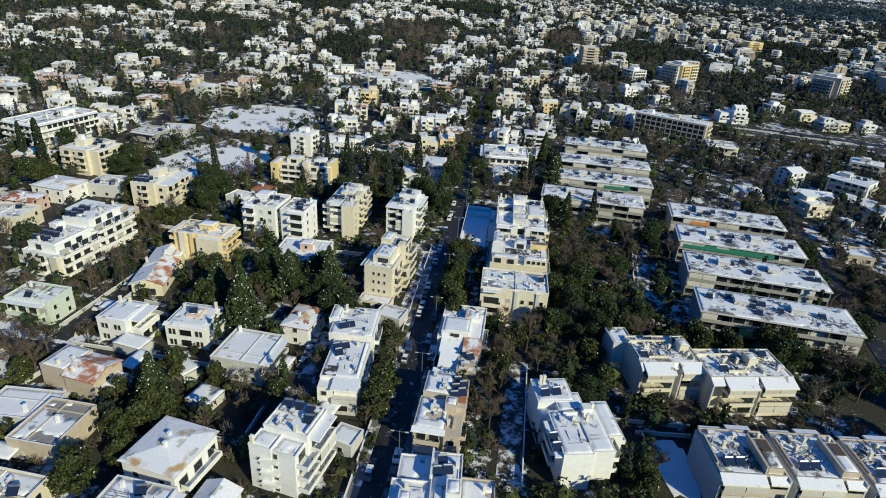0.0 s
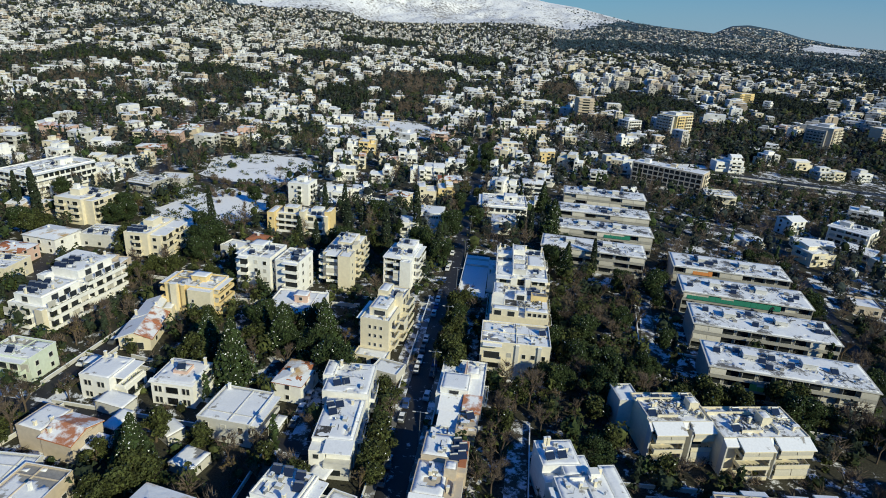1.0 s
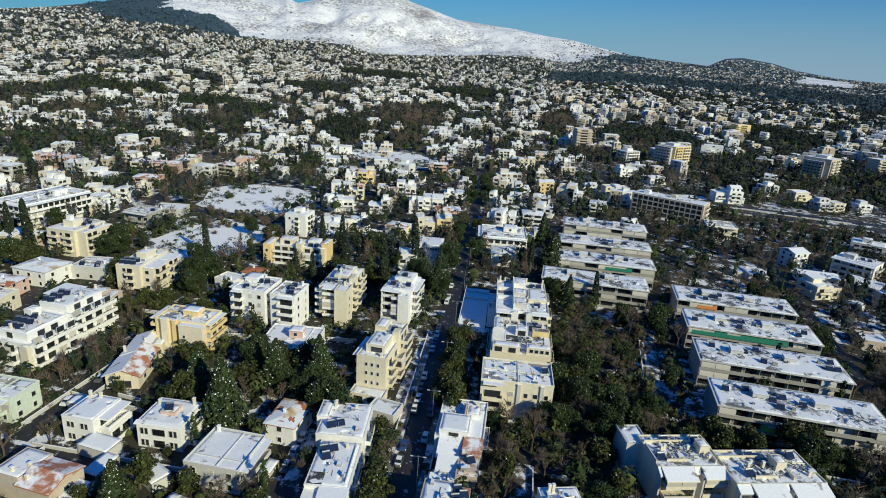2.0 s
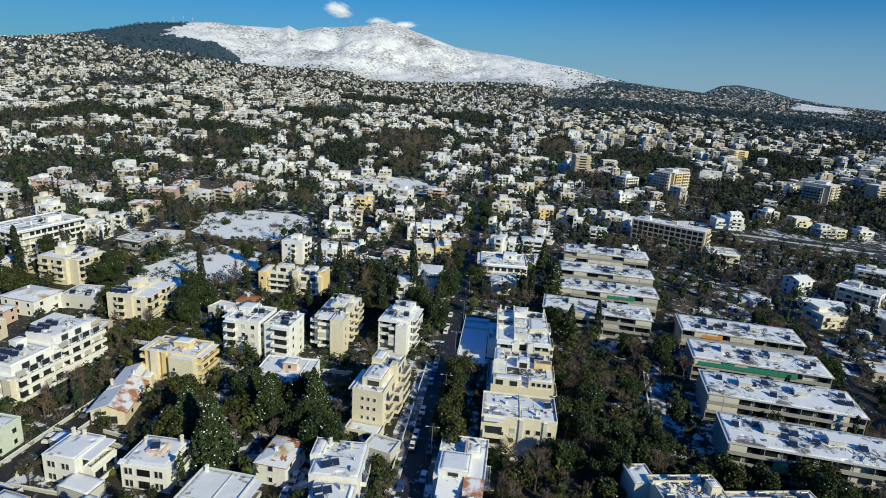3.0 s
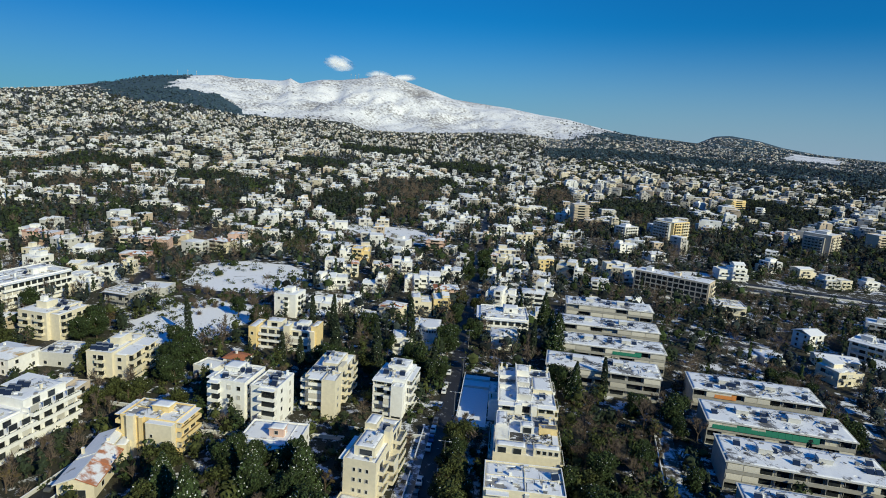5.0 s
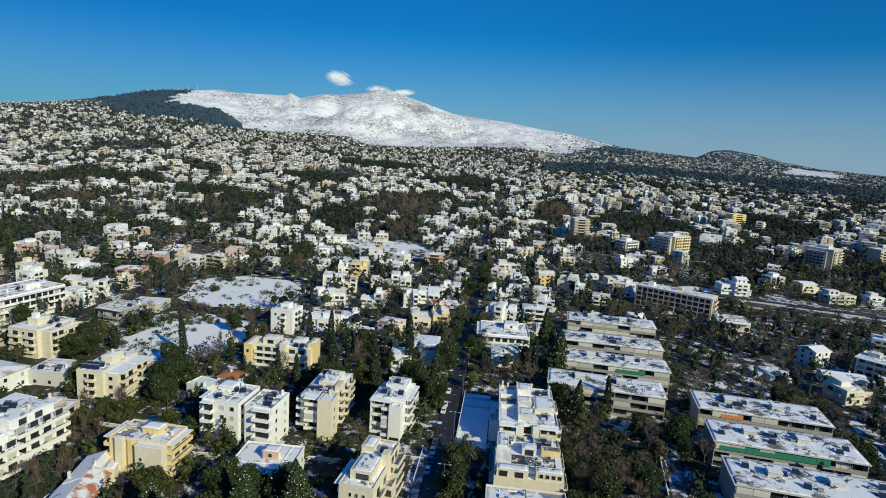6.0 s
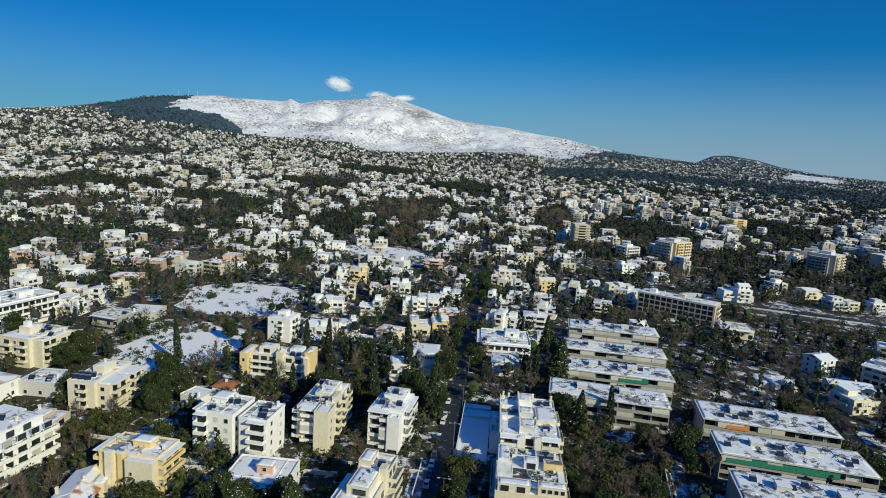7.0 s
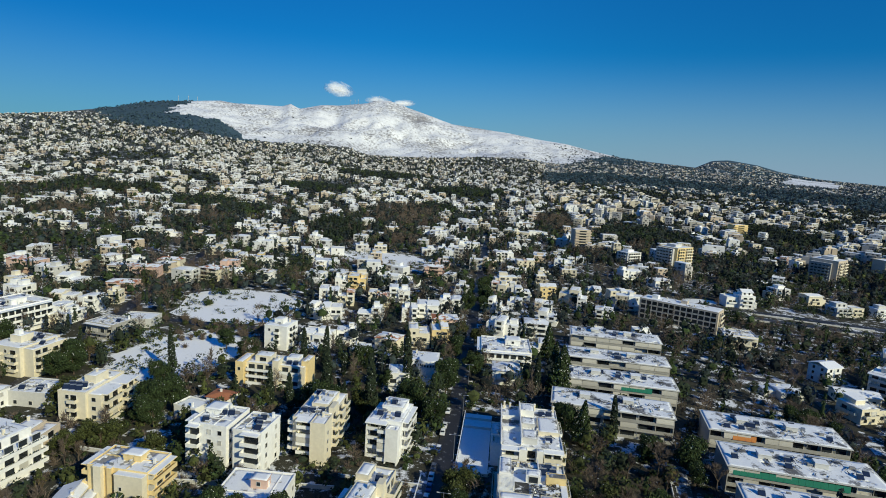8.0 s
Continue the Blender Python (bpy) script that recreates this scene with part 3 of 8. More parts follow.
                roof_gear(p, bw_, bd_, bh_ + 0.22, rnd, 30)
            if bh_ > 2:
                for u in range(max(1, int(bw_ / 3.2))):
                    n_ = max(1, int(bw_ / 3.2))
                    put("window", cached(("pw", 1.6, 1.7), lambda: plain_window_mesh(1.6, 1.7)), p, pose(bw_ * ((u + 0.5) / n_ - 0.5), -bd_ / 2, 0.25))
        if fine and w * d > 90:
            for k in range(2):
                bm = bmesh.new()
                c = rnd.uniform(-0.3, 0.3)
                if k:
                    box(bm, c * w - 0.1, -hd + 0.3, h, c * w + 0.1, hd - 0.3, h + 0.38)
                else:
                    box(bm, -hw + 0.3, c * d - 0.1, h, hw - 0.3, c * d + 0.1, h + 0.32)
                part("roof_wall", bm, W, base)
        roof_things(base, w, d, h + 0.08, rnd, solar, chimneys, aerial)
        if fine and solar:
            roof_gear(base, w, d, h + 0.05, random.Random(int(x * 3 + y)), int(min(40, w * d / 9)))
    else:
        o, rh = 0.5, min(w, d) * (0.10 if roof == "hip" else 0.22)
        for name_, lift, mat in (("roof", 0.0, TILE if tiled else WALLS["pale"]), ("snow", 0.12, HIP_SNOW))[:1 if bare else 2]:
            bm = bmesh.new()
            A, B = hw + o - lift * 0.5, hd + o - lift * 0.5
            if w >= d:
                ra, rb = (max(0.2, hw - hd * 0.9) if roof == "hip" else A), 0.0
            else:
                ra, rb = 0.0, (max(0.2, hd - hw * 0.9) if roof == "hip" else B)
            z = h + lift
            v = [bm.verts.new(c) for c in ((-A, -B, z), (A, -B, z), (A, B, z), (-A, B, z), (-ra, -rb, z + rh), (ra, rb, z + rh))]
            if w >= d:
                quads = ((0, 1, 5, 4), (2, 3, 4, 5))
                tris = ((1, 2, 5), (3, 0, 4))
            else:
                quads = ((1, 2, 5, 4), (3, 0, 4, 5))
                tris = ((0, 1, 4), (2, 3, 5))
            skip = rnd.choice((0, 1)) if name_ == "snow" and tiled and rnd.random() < 0.5 else None
            for q in quads:
                bm.faces.new([v[i] for i in q])
            for k, q in enumerate(tris):
                if k != skip:
                    bm.faces.new([v[i] for i in q])
            if name_ == "roof":
                bm.faces.new([v[i] for i in (3, 2, 1, 0)])
                ob = part(name_, bm, mat, base, "bare red clay tiles" if bare else "clay tiles under snow" if tiled else "pale roof slab under snow")
            else:
                for v_ in bm.verts:
                    v_.co.z += rnd.uniform(-0.03, 0.03)
                bmesh.ops.subdivide_edges(bm, edges=bm.edges, cuts=9, use_grid_fill=True)
                for f in [f for f in bm.faces if noise.fractal((f.calc_center_median() + Vector((x, y, 0))) * 0.25, 1.0, 2.0, 3) > (0.25 if tiled else 0.5)]:
                    bm.faces.remove(f)
                for v_ in bm.verts:
                    v_.co.z += noise.noise(v_.co * 1.5) * 0.04
                part(name_, bm, mat, ob, "snow on the slopes of the roof")
        roof_things(base, w * 0.5, d * 0.5, h + rh * 0.55, rnd, 0, chimneys, aerial)
    if roof == "flat" and fine:
        for s in balcony:
            length, depth = (w, hd) if s in "SN" else (d, hw)
            bm = bmesh.new()
            box(bm, -length * 0.47, -depth - 2.0, h - 0.22, length * 0.47, -depth - 0.065, h - 0.02)
            box(bm, -length * 0.46, -depth - 1.92, h - 0.02, length * 0.46, -depth - 0.07, h + 0.07, 1)
            part("canopy", bm, (W, SNOW), base, "", pose(0, 0, 0, 0, 0, SIDES[s]))
    for u, v, ww_, dd_, hh_, wall_ in wings:
        bm = bmesh.new()
        box(bm, -ww_ / 2, -dd_ / 2, -1.0, ww_ / 2, dd_ / 2, hh_)
        box(bm, -ww_ / 2 - 0.1, -dd_ / 2 - 0.1, hh_, ww_ / 2 + 0.1, dd_ / 2 + 0.1, hh_ + 0.25)
        wing = part("wing", bm, WALLS[wall_], base, "", pose(u, v, 0))
        bm = bmesh.new()
        box(bm, -ww_ / 2, -dd_ / 2, hh_ + 0.25, ww_ / 2, dd_ / 2, hh_ + 0.34)
        part("snow_cap", bm, SNOW, wing, "snow on the wing")
        if ww_ > 3:
            for k in range(int(hh_ / STOREY)):
                put("window", cached(("pw", 0.7, 0.9), lambda: plain_window_mesh(0.7, 0.9)), wing, pose(-ww_ * 0.28, -dd_ / 2, k * STOREY + 1.3))
    for s, u, bw in bays:
        depth = hd if s in "SN" else hw
        for k in range(floors):
            zf = pilotis + k * STOREY
            m = pose(0, 0, 0, 0, 0, SIDES[s]) @ pose(u, -depth, zf)
            if k or pilotis > 1:
                put("balcony", cached(("balc", bw, wall), lambda: balcony_mesh(bw, 1.9, wall)), base, m)
            ww = round(bw * 0.8, 2)
            f = put("window", cached(("wf", ww, 2.2), lambda: window_frame_mesh(ww, 2.2)), base, m @ pose(0, 0, 0.08))
            put("pane", cached(("pn", ww, 2.2), lambda: pane_mesh(ww, 2.2)), f)
        bm = bmesh.new()
        box(bm, u - bw / 2, -depth - 1.95, h - 0.22, u + bw / 2, -depth - 0.065, h - 0.02)
        box(bm, u - bw / 2 + 0.05, -depth - 1.9, h - 0.02, u + bw / 2 - 0.05, -depth - 0.07, h + 0.07, 1)
        part("canopy", bm, (W, SNOW), base, "", pose(0, 0, 0, 0, 0, SIDES[s]))
    # balconies, doors and windows, side by side and storey by storey
    for s, ang in SIDES.items():
        length, depth = (w, hd) if s in "SN" else (d, hw)
        for k in range(floors):
            zf = pilotis + k * STOREY
            has_b = s in balcony and (k > 0 or pilotis > 1)
            turn_m = pose(0, 0, 0, 0, 0, ang)
            if has_b:
                bw = round(length * (0.94 if floors > 2 else 0.8), 1)
                me = cached(("balc", bw, wall), lambda: balcony_mesh(bw, 1.9 if fine else 1.6, wall))
                b = put("balcony", me, base, turn_m @ pose(0, -depth, zf))
                if awning and (k + int(x)) % 2 == 0:
                    bm = bmesh.new()
                    aw = bw * 0.4
                    v = [bm.verts.new(c) for c in ((-aw / 2, -0.05, 2.5), (aw / 2, -0.05, 2.5), (aw / 2, -1.5, 1.7), (-aw / 2, -1.5, 1.7), (-aw / 2, -0.05, 2.45), (aw / 2, -0.05, 2.45), (aw / 2, -1.5, 1.65), (-aw / 2, -1.5, 1.65))]
                    for f in ((0, 1, 2, 3), (7, 6, 5, 4), (3, 2, 6, 7), (0, 3, 7, 4), (2, 1, 5, 6)):
                        bm.faces.new([v[i] for i in f])
                    part("awning", bm, awning, b, "let-down fabric awning", pose(rnd.uniform(-0.25, 0.25) * bw, 0, 0))
            elif s not in windows:
                continue
            gap = 2.9 if has_b else 3.9
            if not fine:
                gap *= 2.5
            if not fine and s != "S" and y > 330:
                continue
            n = max(1, int((length - 1.0) / gap))
            spots = [(i + 0.5) / n * length - length / 2 for i in range(n)]
            if at and s in at:
                spots = at[s]
            ribbon = not fine and y > 300
            if ribbon:
                spots = [-0.26 * length, 0.2 * length] if y < 470 and length > 8 else [0.0]
            for u in spots:
                ww, wh, sill = (2.3 if fine else 4.0, 2.15, 0.06) if has_b else (rnd.choice((1.0, 1.2, 1.2)), 1.3, 0.95)
                if ribbon:
                    ww = round(length * (0.30 if len(spots) > 1 else 0.45))
                m = turn_m @ pose(u, -depth, zf + sill)
                if fine:
                    f = put("window", cached(("wf", ww, wh), lambda: window_frame_mesh(ww, wh)), base, m)
                    if rnd.random() < 0.3:
                        put("shutter", cached(("sh", ww, wh), lambda: shutter_mesh(ww, wh)), f)
                    else:
                        put("pane", cached(("pn", ww, wh), lambda: pane_mesh(ww, wh)), f)
                else:
                    put("window", cached(("pw", ww, wh), lambda: plain_window_mesh(ww, wh)), base, m)
    return base


def blind_mesh(w):
    """A let-down fabric blind with a hem bar."""
    bm = bmesh.new()
    n = 6
    rows = []
    for k in range(n + 1):
        q = k / n
        rows.append([bm.verts.new((x, -0.03 - 0.16 * math.sin(q * 1.6), 2.8 - 1.85 * q)) for x in (-w / 2, w / 2)])
    for p, q in zip(rows, rows[1:]):
        bm.faces.new((q[0], q[1], p[1], p[0]))
    ext = bmesh.ops.extrude_face_region(bm, geom=list(bm.faces))
    for v in ext["geom"]:
        if isinstance(v, bmesh.types.BMVert):
            v.co.y += 0.03
    bmesh.ops.recalc_face_normals(bm, faces=bm.faces)
    return mesh_of("blind", bm, BLIND)


def pipework(base, cx, cy, w, d, h, count, rnd, mats):
    """Tangles of pipes, poles and frames lying about on a roof."""
    bm = bmesh.new()
    hw, hd = w / 2, d / 2
    for k in range(count):
        cu, cv = -hw * 0.85 + w * 0.85 * (k + rnd.uniform(0.2, 0.8)) / count, rnd.uniform(-hd * 0.45, hd * 0.5)
        for _ in range(rnd.randint(5, 10)):
            u, v = cx + max(-hw + 0.8, min(hw - 0.8, cu + rnd.gauss(0, 1.3))), cy + max(-hd + 1, min(hd - 1, cv + rnd.gauss(0, 1.6)))
            a = rnd.uniform(0, 1.2) + rnd.choice((0, 1.57))
            n, t = rnd.uniform(0.5, 1.5), rnd.uniform(0.25, 0.6)
            tube(bm, (u - n * math.cos(a), v - n * math.sin(a), h + t), (u + n * math.cos(a), v + n * math.sin(a), h + t * rnd.uniform(0.6, 1.6)), 0.11, 0.11, 4, rnd.choice((0, 1)))
            tube(bm, (u, v, h), (u, v, h + t + 0.2), 0.05, 0.05, 4, 0)
    tagged(part("roof_pipework", bm, mats, base), "tangles of pipes and frames on the snowy roof", kind="stuff")


def slab_block(x, y, w, d, turn, floors, label, band=None):
    """A long low block of flats with open galleries along its front."""
    rnd = random.Random(int(x * 3 + y * 5))
    z0 = land(x, y) - 0.3
    base = new("slab_block")
    base.matrix_world = pose(x, y, z0, 0, 0, turn)
    tagged(base, label, "apartment building", "long slab blocks")
    FOOTPRINTS.append((x, y, w, d, turn))
    hw, hd, st = w / 2, d / 2, 3.1
    h = floors * st + 0.6
    W = WALLS["concrete"]
    bm = bmesh.new()
    box(bm, -hw, -hd + 1.8, -1, hw, hd, h - 0.3)
    part("wall", bm, W, base)
    for sx in (-1, 1):
        bm = bmesh.new()
        c = sx * (hw - 0.12)
        box(bm, c - 0.12, -hd, -1, c + 0.12, -hd + 1.8, h - 0.3)
        part("end_wall", bm, W, base)
    bm = bmesh.new()
    box(bm, -hw - 0.5, -hd - 0.3, h - 0.3, hw + 0.5, hd + 0.3, h)
    roof = part("roof", bm, WALLS["pale"], base, "pale flat concrete roof slab")
    part("snow", snow_sheet(w - 0.1, d - 0.5, int(x + y), 0.14, 0.80), SLAB_SNOW, roof, "patchy snow on the flat roof", pose(0, 0, h + 0.005))
    n = 10 if y < 230 and x > 60 else 7
    for k in range(floors):
        z = k * st + 0.3
        bm = bmesh.new()
        box(bm, -hw + 0.24, -hd, z - 0.2, hw - 0.24, -hd + 1.8, z)
        box(bm, -hw + 0.24, -hd, z, hw - 0.24, -hd + 0.1, z + 0.9)
        g = part("gallery", bm, W, base)
        for i in range(n):
            u = -hw + 0.24 + (i + 0.5) * (w - 0.48) / n
            ww = round((w - 0.48) / n * 0.82, 2)
            if k and rnd.random() < (0.36 if x > 80 else 0.5):
                bw_ = round((w - 0.48) / n * 0.97, 2)
                put("blind", cached(("blind", bw_), lambda: blind_mesh(bw_)), g, pose(u, -hd, z))
                continue
            f = put("window", cached(("wf", ww, 2.2), lambda: window_frame_mesh(ww, 2.2)), base, pose(u, -hd + 1.8, z + 0.08))
            if rnd.random() < 0.2:
                put("shutter", cached(("sh", ww, 2.2), lambda: shutter_mesh(ww, 2.2)), f)
            else:
                put("pane", cached(("pn", ww, 2.2), lambda: pane_mesh(ww, 2.2)), f)
        bm = bmesh.new()
        box(bm, -hw + 0.24, -hd + 0.02, z + 1.0, hw - 0.24, -hd + 0.08, z + 1.06)
        for i in range(1, 3 * n):
            u = -hw + 0.24 + i * (w - 0.48) / (3 * n)
            box(bm, u - 0.035, -hd + 0.015, z + 0.9, u + 0.035, -hd + 0.085, z + 2.6 if i % 3 == 0 else z + 1.0)
        part("railing", bm, FRAME, g, "pale metal rail and posts")
        for i in range(0, n + 1, 2):
            u = -hw + 0.24 + i * (w - 0.48) / n
            if 0 < i < n:
                bm = bmesh.new()
                box(bm, u - 0.08, -hd + 0.12, 0, u + 0.08, -hd + 1.79, st - 0.2)
                part("divider", bm, W, g, "", pose(0, 0, z))
    if band:
        mat, a, b, floor = band
        z = floor * st + 0.3
        k = a
        while k < b - 0.1:
            bm = bmesh.new()
            e = min(b, k + 2.0)
            v = [bm.verts.new(c) for c in ((k, -hd - 0.02, z + 2.7), (e - 0.05, -hd - 0.02, z + 2.7), (e - 0.05, -hd - 0.35, z + 0.85), (k, -hd - 0.35, z + 0.85), (k, -hd + 0.03, z + 2.7), (e - 0.05, -hd + 0.03, z + 2.7), (e - 0.05, -hd - 0.3, z + 0.85), (k, -hd - 0.3, z + 0.85))]
            for f in ((3, 2, 1, 0), (4, 5, 6, 7), (0, 1, 5, 4), (2, 3, 7, 6), (0, 4, 7, 3), (1, 2, 6, 5)):
                bm.faces.new([v[i] for i in f])
            k = e
            part("awning", bm, mat, base, "let-down fabric awning")
    pipework(base, 0, 0, w, d, h, 7, rnd, (DARKMETAL, STEEL))
    for _ in range(15 if x > 80 else 9):
        u, v = rnd.uniform(-hw + 1.5, hw - 1.5), rnd.uniform(-hd * 0.6, hd * 0.7)
        kind = rnd.random()
        if kind < 0.5:
            bm = bmesh.new()
            a, b, c = rnd.uniform(0.7, 1.6), rnd.uniform(0.6, 1.1), rnd.uniform(0.5, 1.0)
            box(bm, -a / 2, -b / 2, 0.1, a / 2, b / 2, c)
            for q in (-0.4, 0.4):
                box(bm, q * a - 0.05, -b / 2, 0, q * a + 0.05, b / 2, 0.1)
            part("roof_unit", bm, rnd.choice((STEEL, DECK)), base, "metal roof unit", pose(u, v, h, 0, 0, rnd.uniform(-8, 8)))
        else:
            col, tank, stand = cached("solar", solar_heater_mesh)
            s = put("solar_heater", stand, base, pose(u, v, h, 0, 0, rnd.uniform(-10, 10)), "solar water heater on a steel stand")
            put("collector", col, s)
            put("tank", tank, s)
    for u in (-hw * 0.45, hw * 0.28):
        bm = bmesh.new()
        box(bm, -1.9, -1.5, 0, 1.9, 1.5, 1.5)
        box(bm, -2.05, -1.65, 1.5, 2.05, 1.65, 1.65)
        p = part("stair_head", bm, WALLS["pale"], base, "", pose(u, hd * 0.1, h))
        bm = bmesh.new()
        box(bm, -1.95, -1.55, 1.65, 1.95, 1.55, 1.75)
        part("snow_cap", bm, SNOW, p, "snow on the stair head")
    return base


def compound(x, y, turn, label, volumes, stacks=(), canopies=(), decks=(), openings=(), solar=(), chimneys=(), gear=(), rounds=(), name="apartment_building", group="", plain=False):
    """A house put together from several volumes about a corner: walls with low parapets, snow, balcony stacks, sloping snowy canopies."""
    z0 = land(x, y) - 0.2
    base = new(name)
    base.matrix_world = pose(x, y, z0, 0, 0, turn)
    tagged(base, label, "house" if name == "house" else "apartment building", group)
    c, s = math.cos(radians(turn)), math.sin(radians(turn))
    rnd = random.Random(int(x * 17 + y * 5))
    worn = any(g[5] >= 22 for g in gear)
    for u0, v0, u1, v1, zl, zh, wall, kind in volumes:
        bm = bmesh.new()
        box(bm, u0, v0, zl, u1, v1, zh)
        if kind != "bare":
            t, p = 0.16, 0.16 if kind == "low" else 0.42
            for b in ((u0 - 0.05, v0 - 0.05, u1 + 0.05, v0 + t), (u0 - 0.05, v1 - t, u1 + 0.05, v1 + 0.05), (u0 - 0.05, v0 + t, u0 + t, v1 - t), (u1 - t, v0 + t, u1 + 0.05, v1 - t)):
                box(bm, b[0], b[1], zh - 0.1, b[2], b[3], zh + p)
        body = part("wall", bm, WALLS[wall], base)
        if kind != "bare":
            part("snow", snow_sheet(u1 - u0 - 0.42, v1 - v0 - 0.42, int(x + y * 3 + u0 * 7 + v0), 0.15, 0.80 if kind == "low" else 0.72), SLAB_SNOW if worn else ROOF_SNOW, body, "melting snow on the flat roof", pose((u0 + u1) / 2, (v0 + v1) / 2, zh + 0.02))
        cu, cv = (u0 + u1) / 2, (v0 + v1) / 2
        FOOTPRINTS.append((x + cu * c - cv * s, y + cu * s + cv * c, u1 - u0, v1 - v0, turn))
    for side, u, plane, w, levels, depth, wall, blinds in stacks:
        turn_m = pose(0, 0, 0, 0, 0, SIDES[side])
        for k, z in enumerate(levels):
            m = turn_m @ pose(u, -plane, z)
            b = put("balcony", cached(("stack", w, depth, wall), lambda: deep_balcony_mesh(w, depth, wall)), base, m)
            n = max(1, round(w / 3.6))
            ww = round(min(w / n * 0.72, 2.5), 2)
            for q in range(n):
                if plain:
                    put("window", cached(("pw", ww, 2.0), lambda: plain_window_mesh(ww, 2.0)), base, m @ pose(w * ((q + 0.5) / n - 0.5), 0, 0.08))
                    continue
                f = put("window", cached(("wf", ww, 2.1), lambda: window_frame_mesh(ww, 2.1)), base, m @ pose(w * ((q + 0.5) / n - 0.5), 0, 0.08))
                if (q * 5 + k * 3 + int(x)) % 4 == 0:
                    put("shutter", cached(("sh", ww, 2.1), lambda: shutter_mesh(ww, 2.1)), f)
                else:
                    put("pane", cached(("pn", ww, 2.1), lambda: pane_mesh(ww, 2.1)), f)
            if k in blinds:
                n = max(1, int(w / 3.2))
                bw = round(w / n * 0.96, 2)
                for q in range(n):
                    put("blind", cached(("blind", bw), lambda: blind_mesh(bw)), b, pose(w * ((q + 0.5) / n - 0.5), -depth + 0.12, -0.15))
    for side, u, plane, z, w, h in openings:
        put("window", cached(("pw", w, h), lambda: plain_window_mesh(w, h)), base, pose(0, 0, 0, 0, 0, SIDES[side]) @ pose(u, -plane, z))
    for u, v, r, zl, zh, wall in rounds:
        bm = bmesh.new()
        tube(bm, (u, v, zl), (u, v, zh), r, r, 28)
        tube(bm, (u, v, zh), (u, v, zh + 0.14), r - 0.15, r - 0.3, 28, 1)
        bay = part("rounded_bay", bm, (WALLS[wall], SNOW), base)
        for z, wh in ((zl + 1.6, 2.0), (zh - 2.4, 1.1)):
            for k in range(-3, 4):
                put("window", cached(("pw", 0.8, wh), lambda: plain_window_mesh(0.8, wh)), bay, pose(u, v, z, 0, 0, k * 16) @ pose(0, -r * 0.992, 0))
    for u0, u1, v0, za, v1, zb, wall in canopies:
        bm = bmesh.new()
        for lift, thick, inset, mat in ((0.0, 0.22, 0.0, 0), (0.11, 0.11, 0.07, 1)):
            ring_ = []
            for dz in (lift - thick, lift):
                ring_.append([bm.verts.new(q) for q in ((u0 + inset, v0 + inset, za + dz), (u1 - inset, v0 + inset, za + dz), (u1 - inset, v1 - inset, zb + dz), (u0 + inset, v1 - inset, zb + dz))])
            lo, hi = ring_
            for q in ([hi[0], hi[1], hi[2], hi[3]], [lo[3], lo[2], lo[1], lo[0]], *([lo[k], lo[(k + 1) % 4], hi[(k + 1) % 4], hi[k]] for k in range(4))):
                bm.faces.new(q).material_index = mat
        bm.normal_update()
        part("canopy", bm, (WALLS[wall], ROOF_SNOW) if wall in WALLS else (TILE, TILE_SNOW), base, "sloping roof under snow")
    for u0, v0, u1, v1, z, mat in decks:
        bm = bmesh.new()
        box(bm, u0, v0, z, u1, v1, z + 0.2)
        part("terrace_floor", bm, mat, base, "cleared roof terrace")
    col, tank, stand = cached("solar", solar_heater_mesh)
    for u, v, z, r in solar:
        h = put("solar_heater", stand, base, pose(u, v, z, 0, 0, r), "solar water heater on a steel stand")
        put("collector", col, h)
        put("tank", tank, h)
    for u, v, z, hh in chimneys:
        bm = bmesh.new()
        box(bm, -0.3, -0.3, 0, 0.3, 0.3, hh)
        box(bm, -0.38, -0.38, hh, 0.38, 0.38, hh + 0.1)
        box(bm, -0.33, -0.33, hh + 0.1, 0.33, 0.33, hh + 0.18, 1)
        part("chimney", bm, (WALLS["cream"], SNOW), base, "", pose(u, v, z))
    for u, v, w, d, z, count in gear:
        roof_gear(base, w, d, z, rnd, count, u, v)
        if count >= 22:
            pipework(base, u, v, w, d, z, 3 + count // 12, random.Random(int(x * 7 + u)), (FRAME, DARKMETAL))
    return base


def deep_balcony_mesh(w, d, wall):
    """Slab, solid front with a coping, side cheeks, a rail and plants along the front."""
    bm = bmesh.new()
    box(bm, -w / 2, -d, -0.18, w / 2, 0.0, 0)
    box(bm, -w / 2, -d, 0, w / 2, -d + 0.12, 0.92)
    for sx in (-1, 1):
        a = sx * w / 2
        box(bm, min(a, a - sx * 0.12), -d + 0.12, 0, max(a, a - sx * 0.12), 0, 0.92)
    box(bm, -w / 2 - 0.04, -d - 0.05, 0.92, w / 2 + 0.04, -d + 0.17, 0.99, 1)
    r = random.Random(int(w * 100))
    k = -w / 2 + 0.4
    while k < w / 2 - 0.4:
        if r.random() < 0.6:
            h = r.uniform(0.15, 0.5)
            tube(bm, (k, -d + 0.3, 0.75), (k + r.uniform(-0.2, 0.2), -d + 0.2, 1.0 + h), 0.22, 0.08, 5, 2)
        k += r.uniform(0.4, 0.9)
    return mesh_of("balcony", bm, WALLS[wall], FRAME, OLIVE)


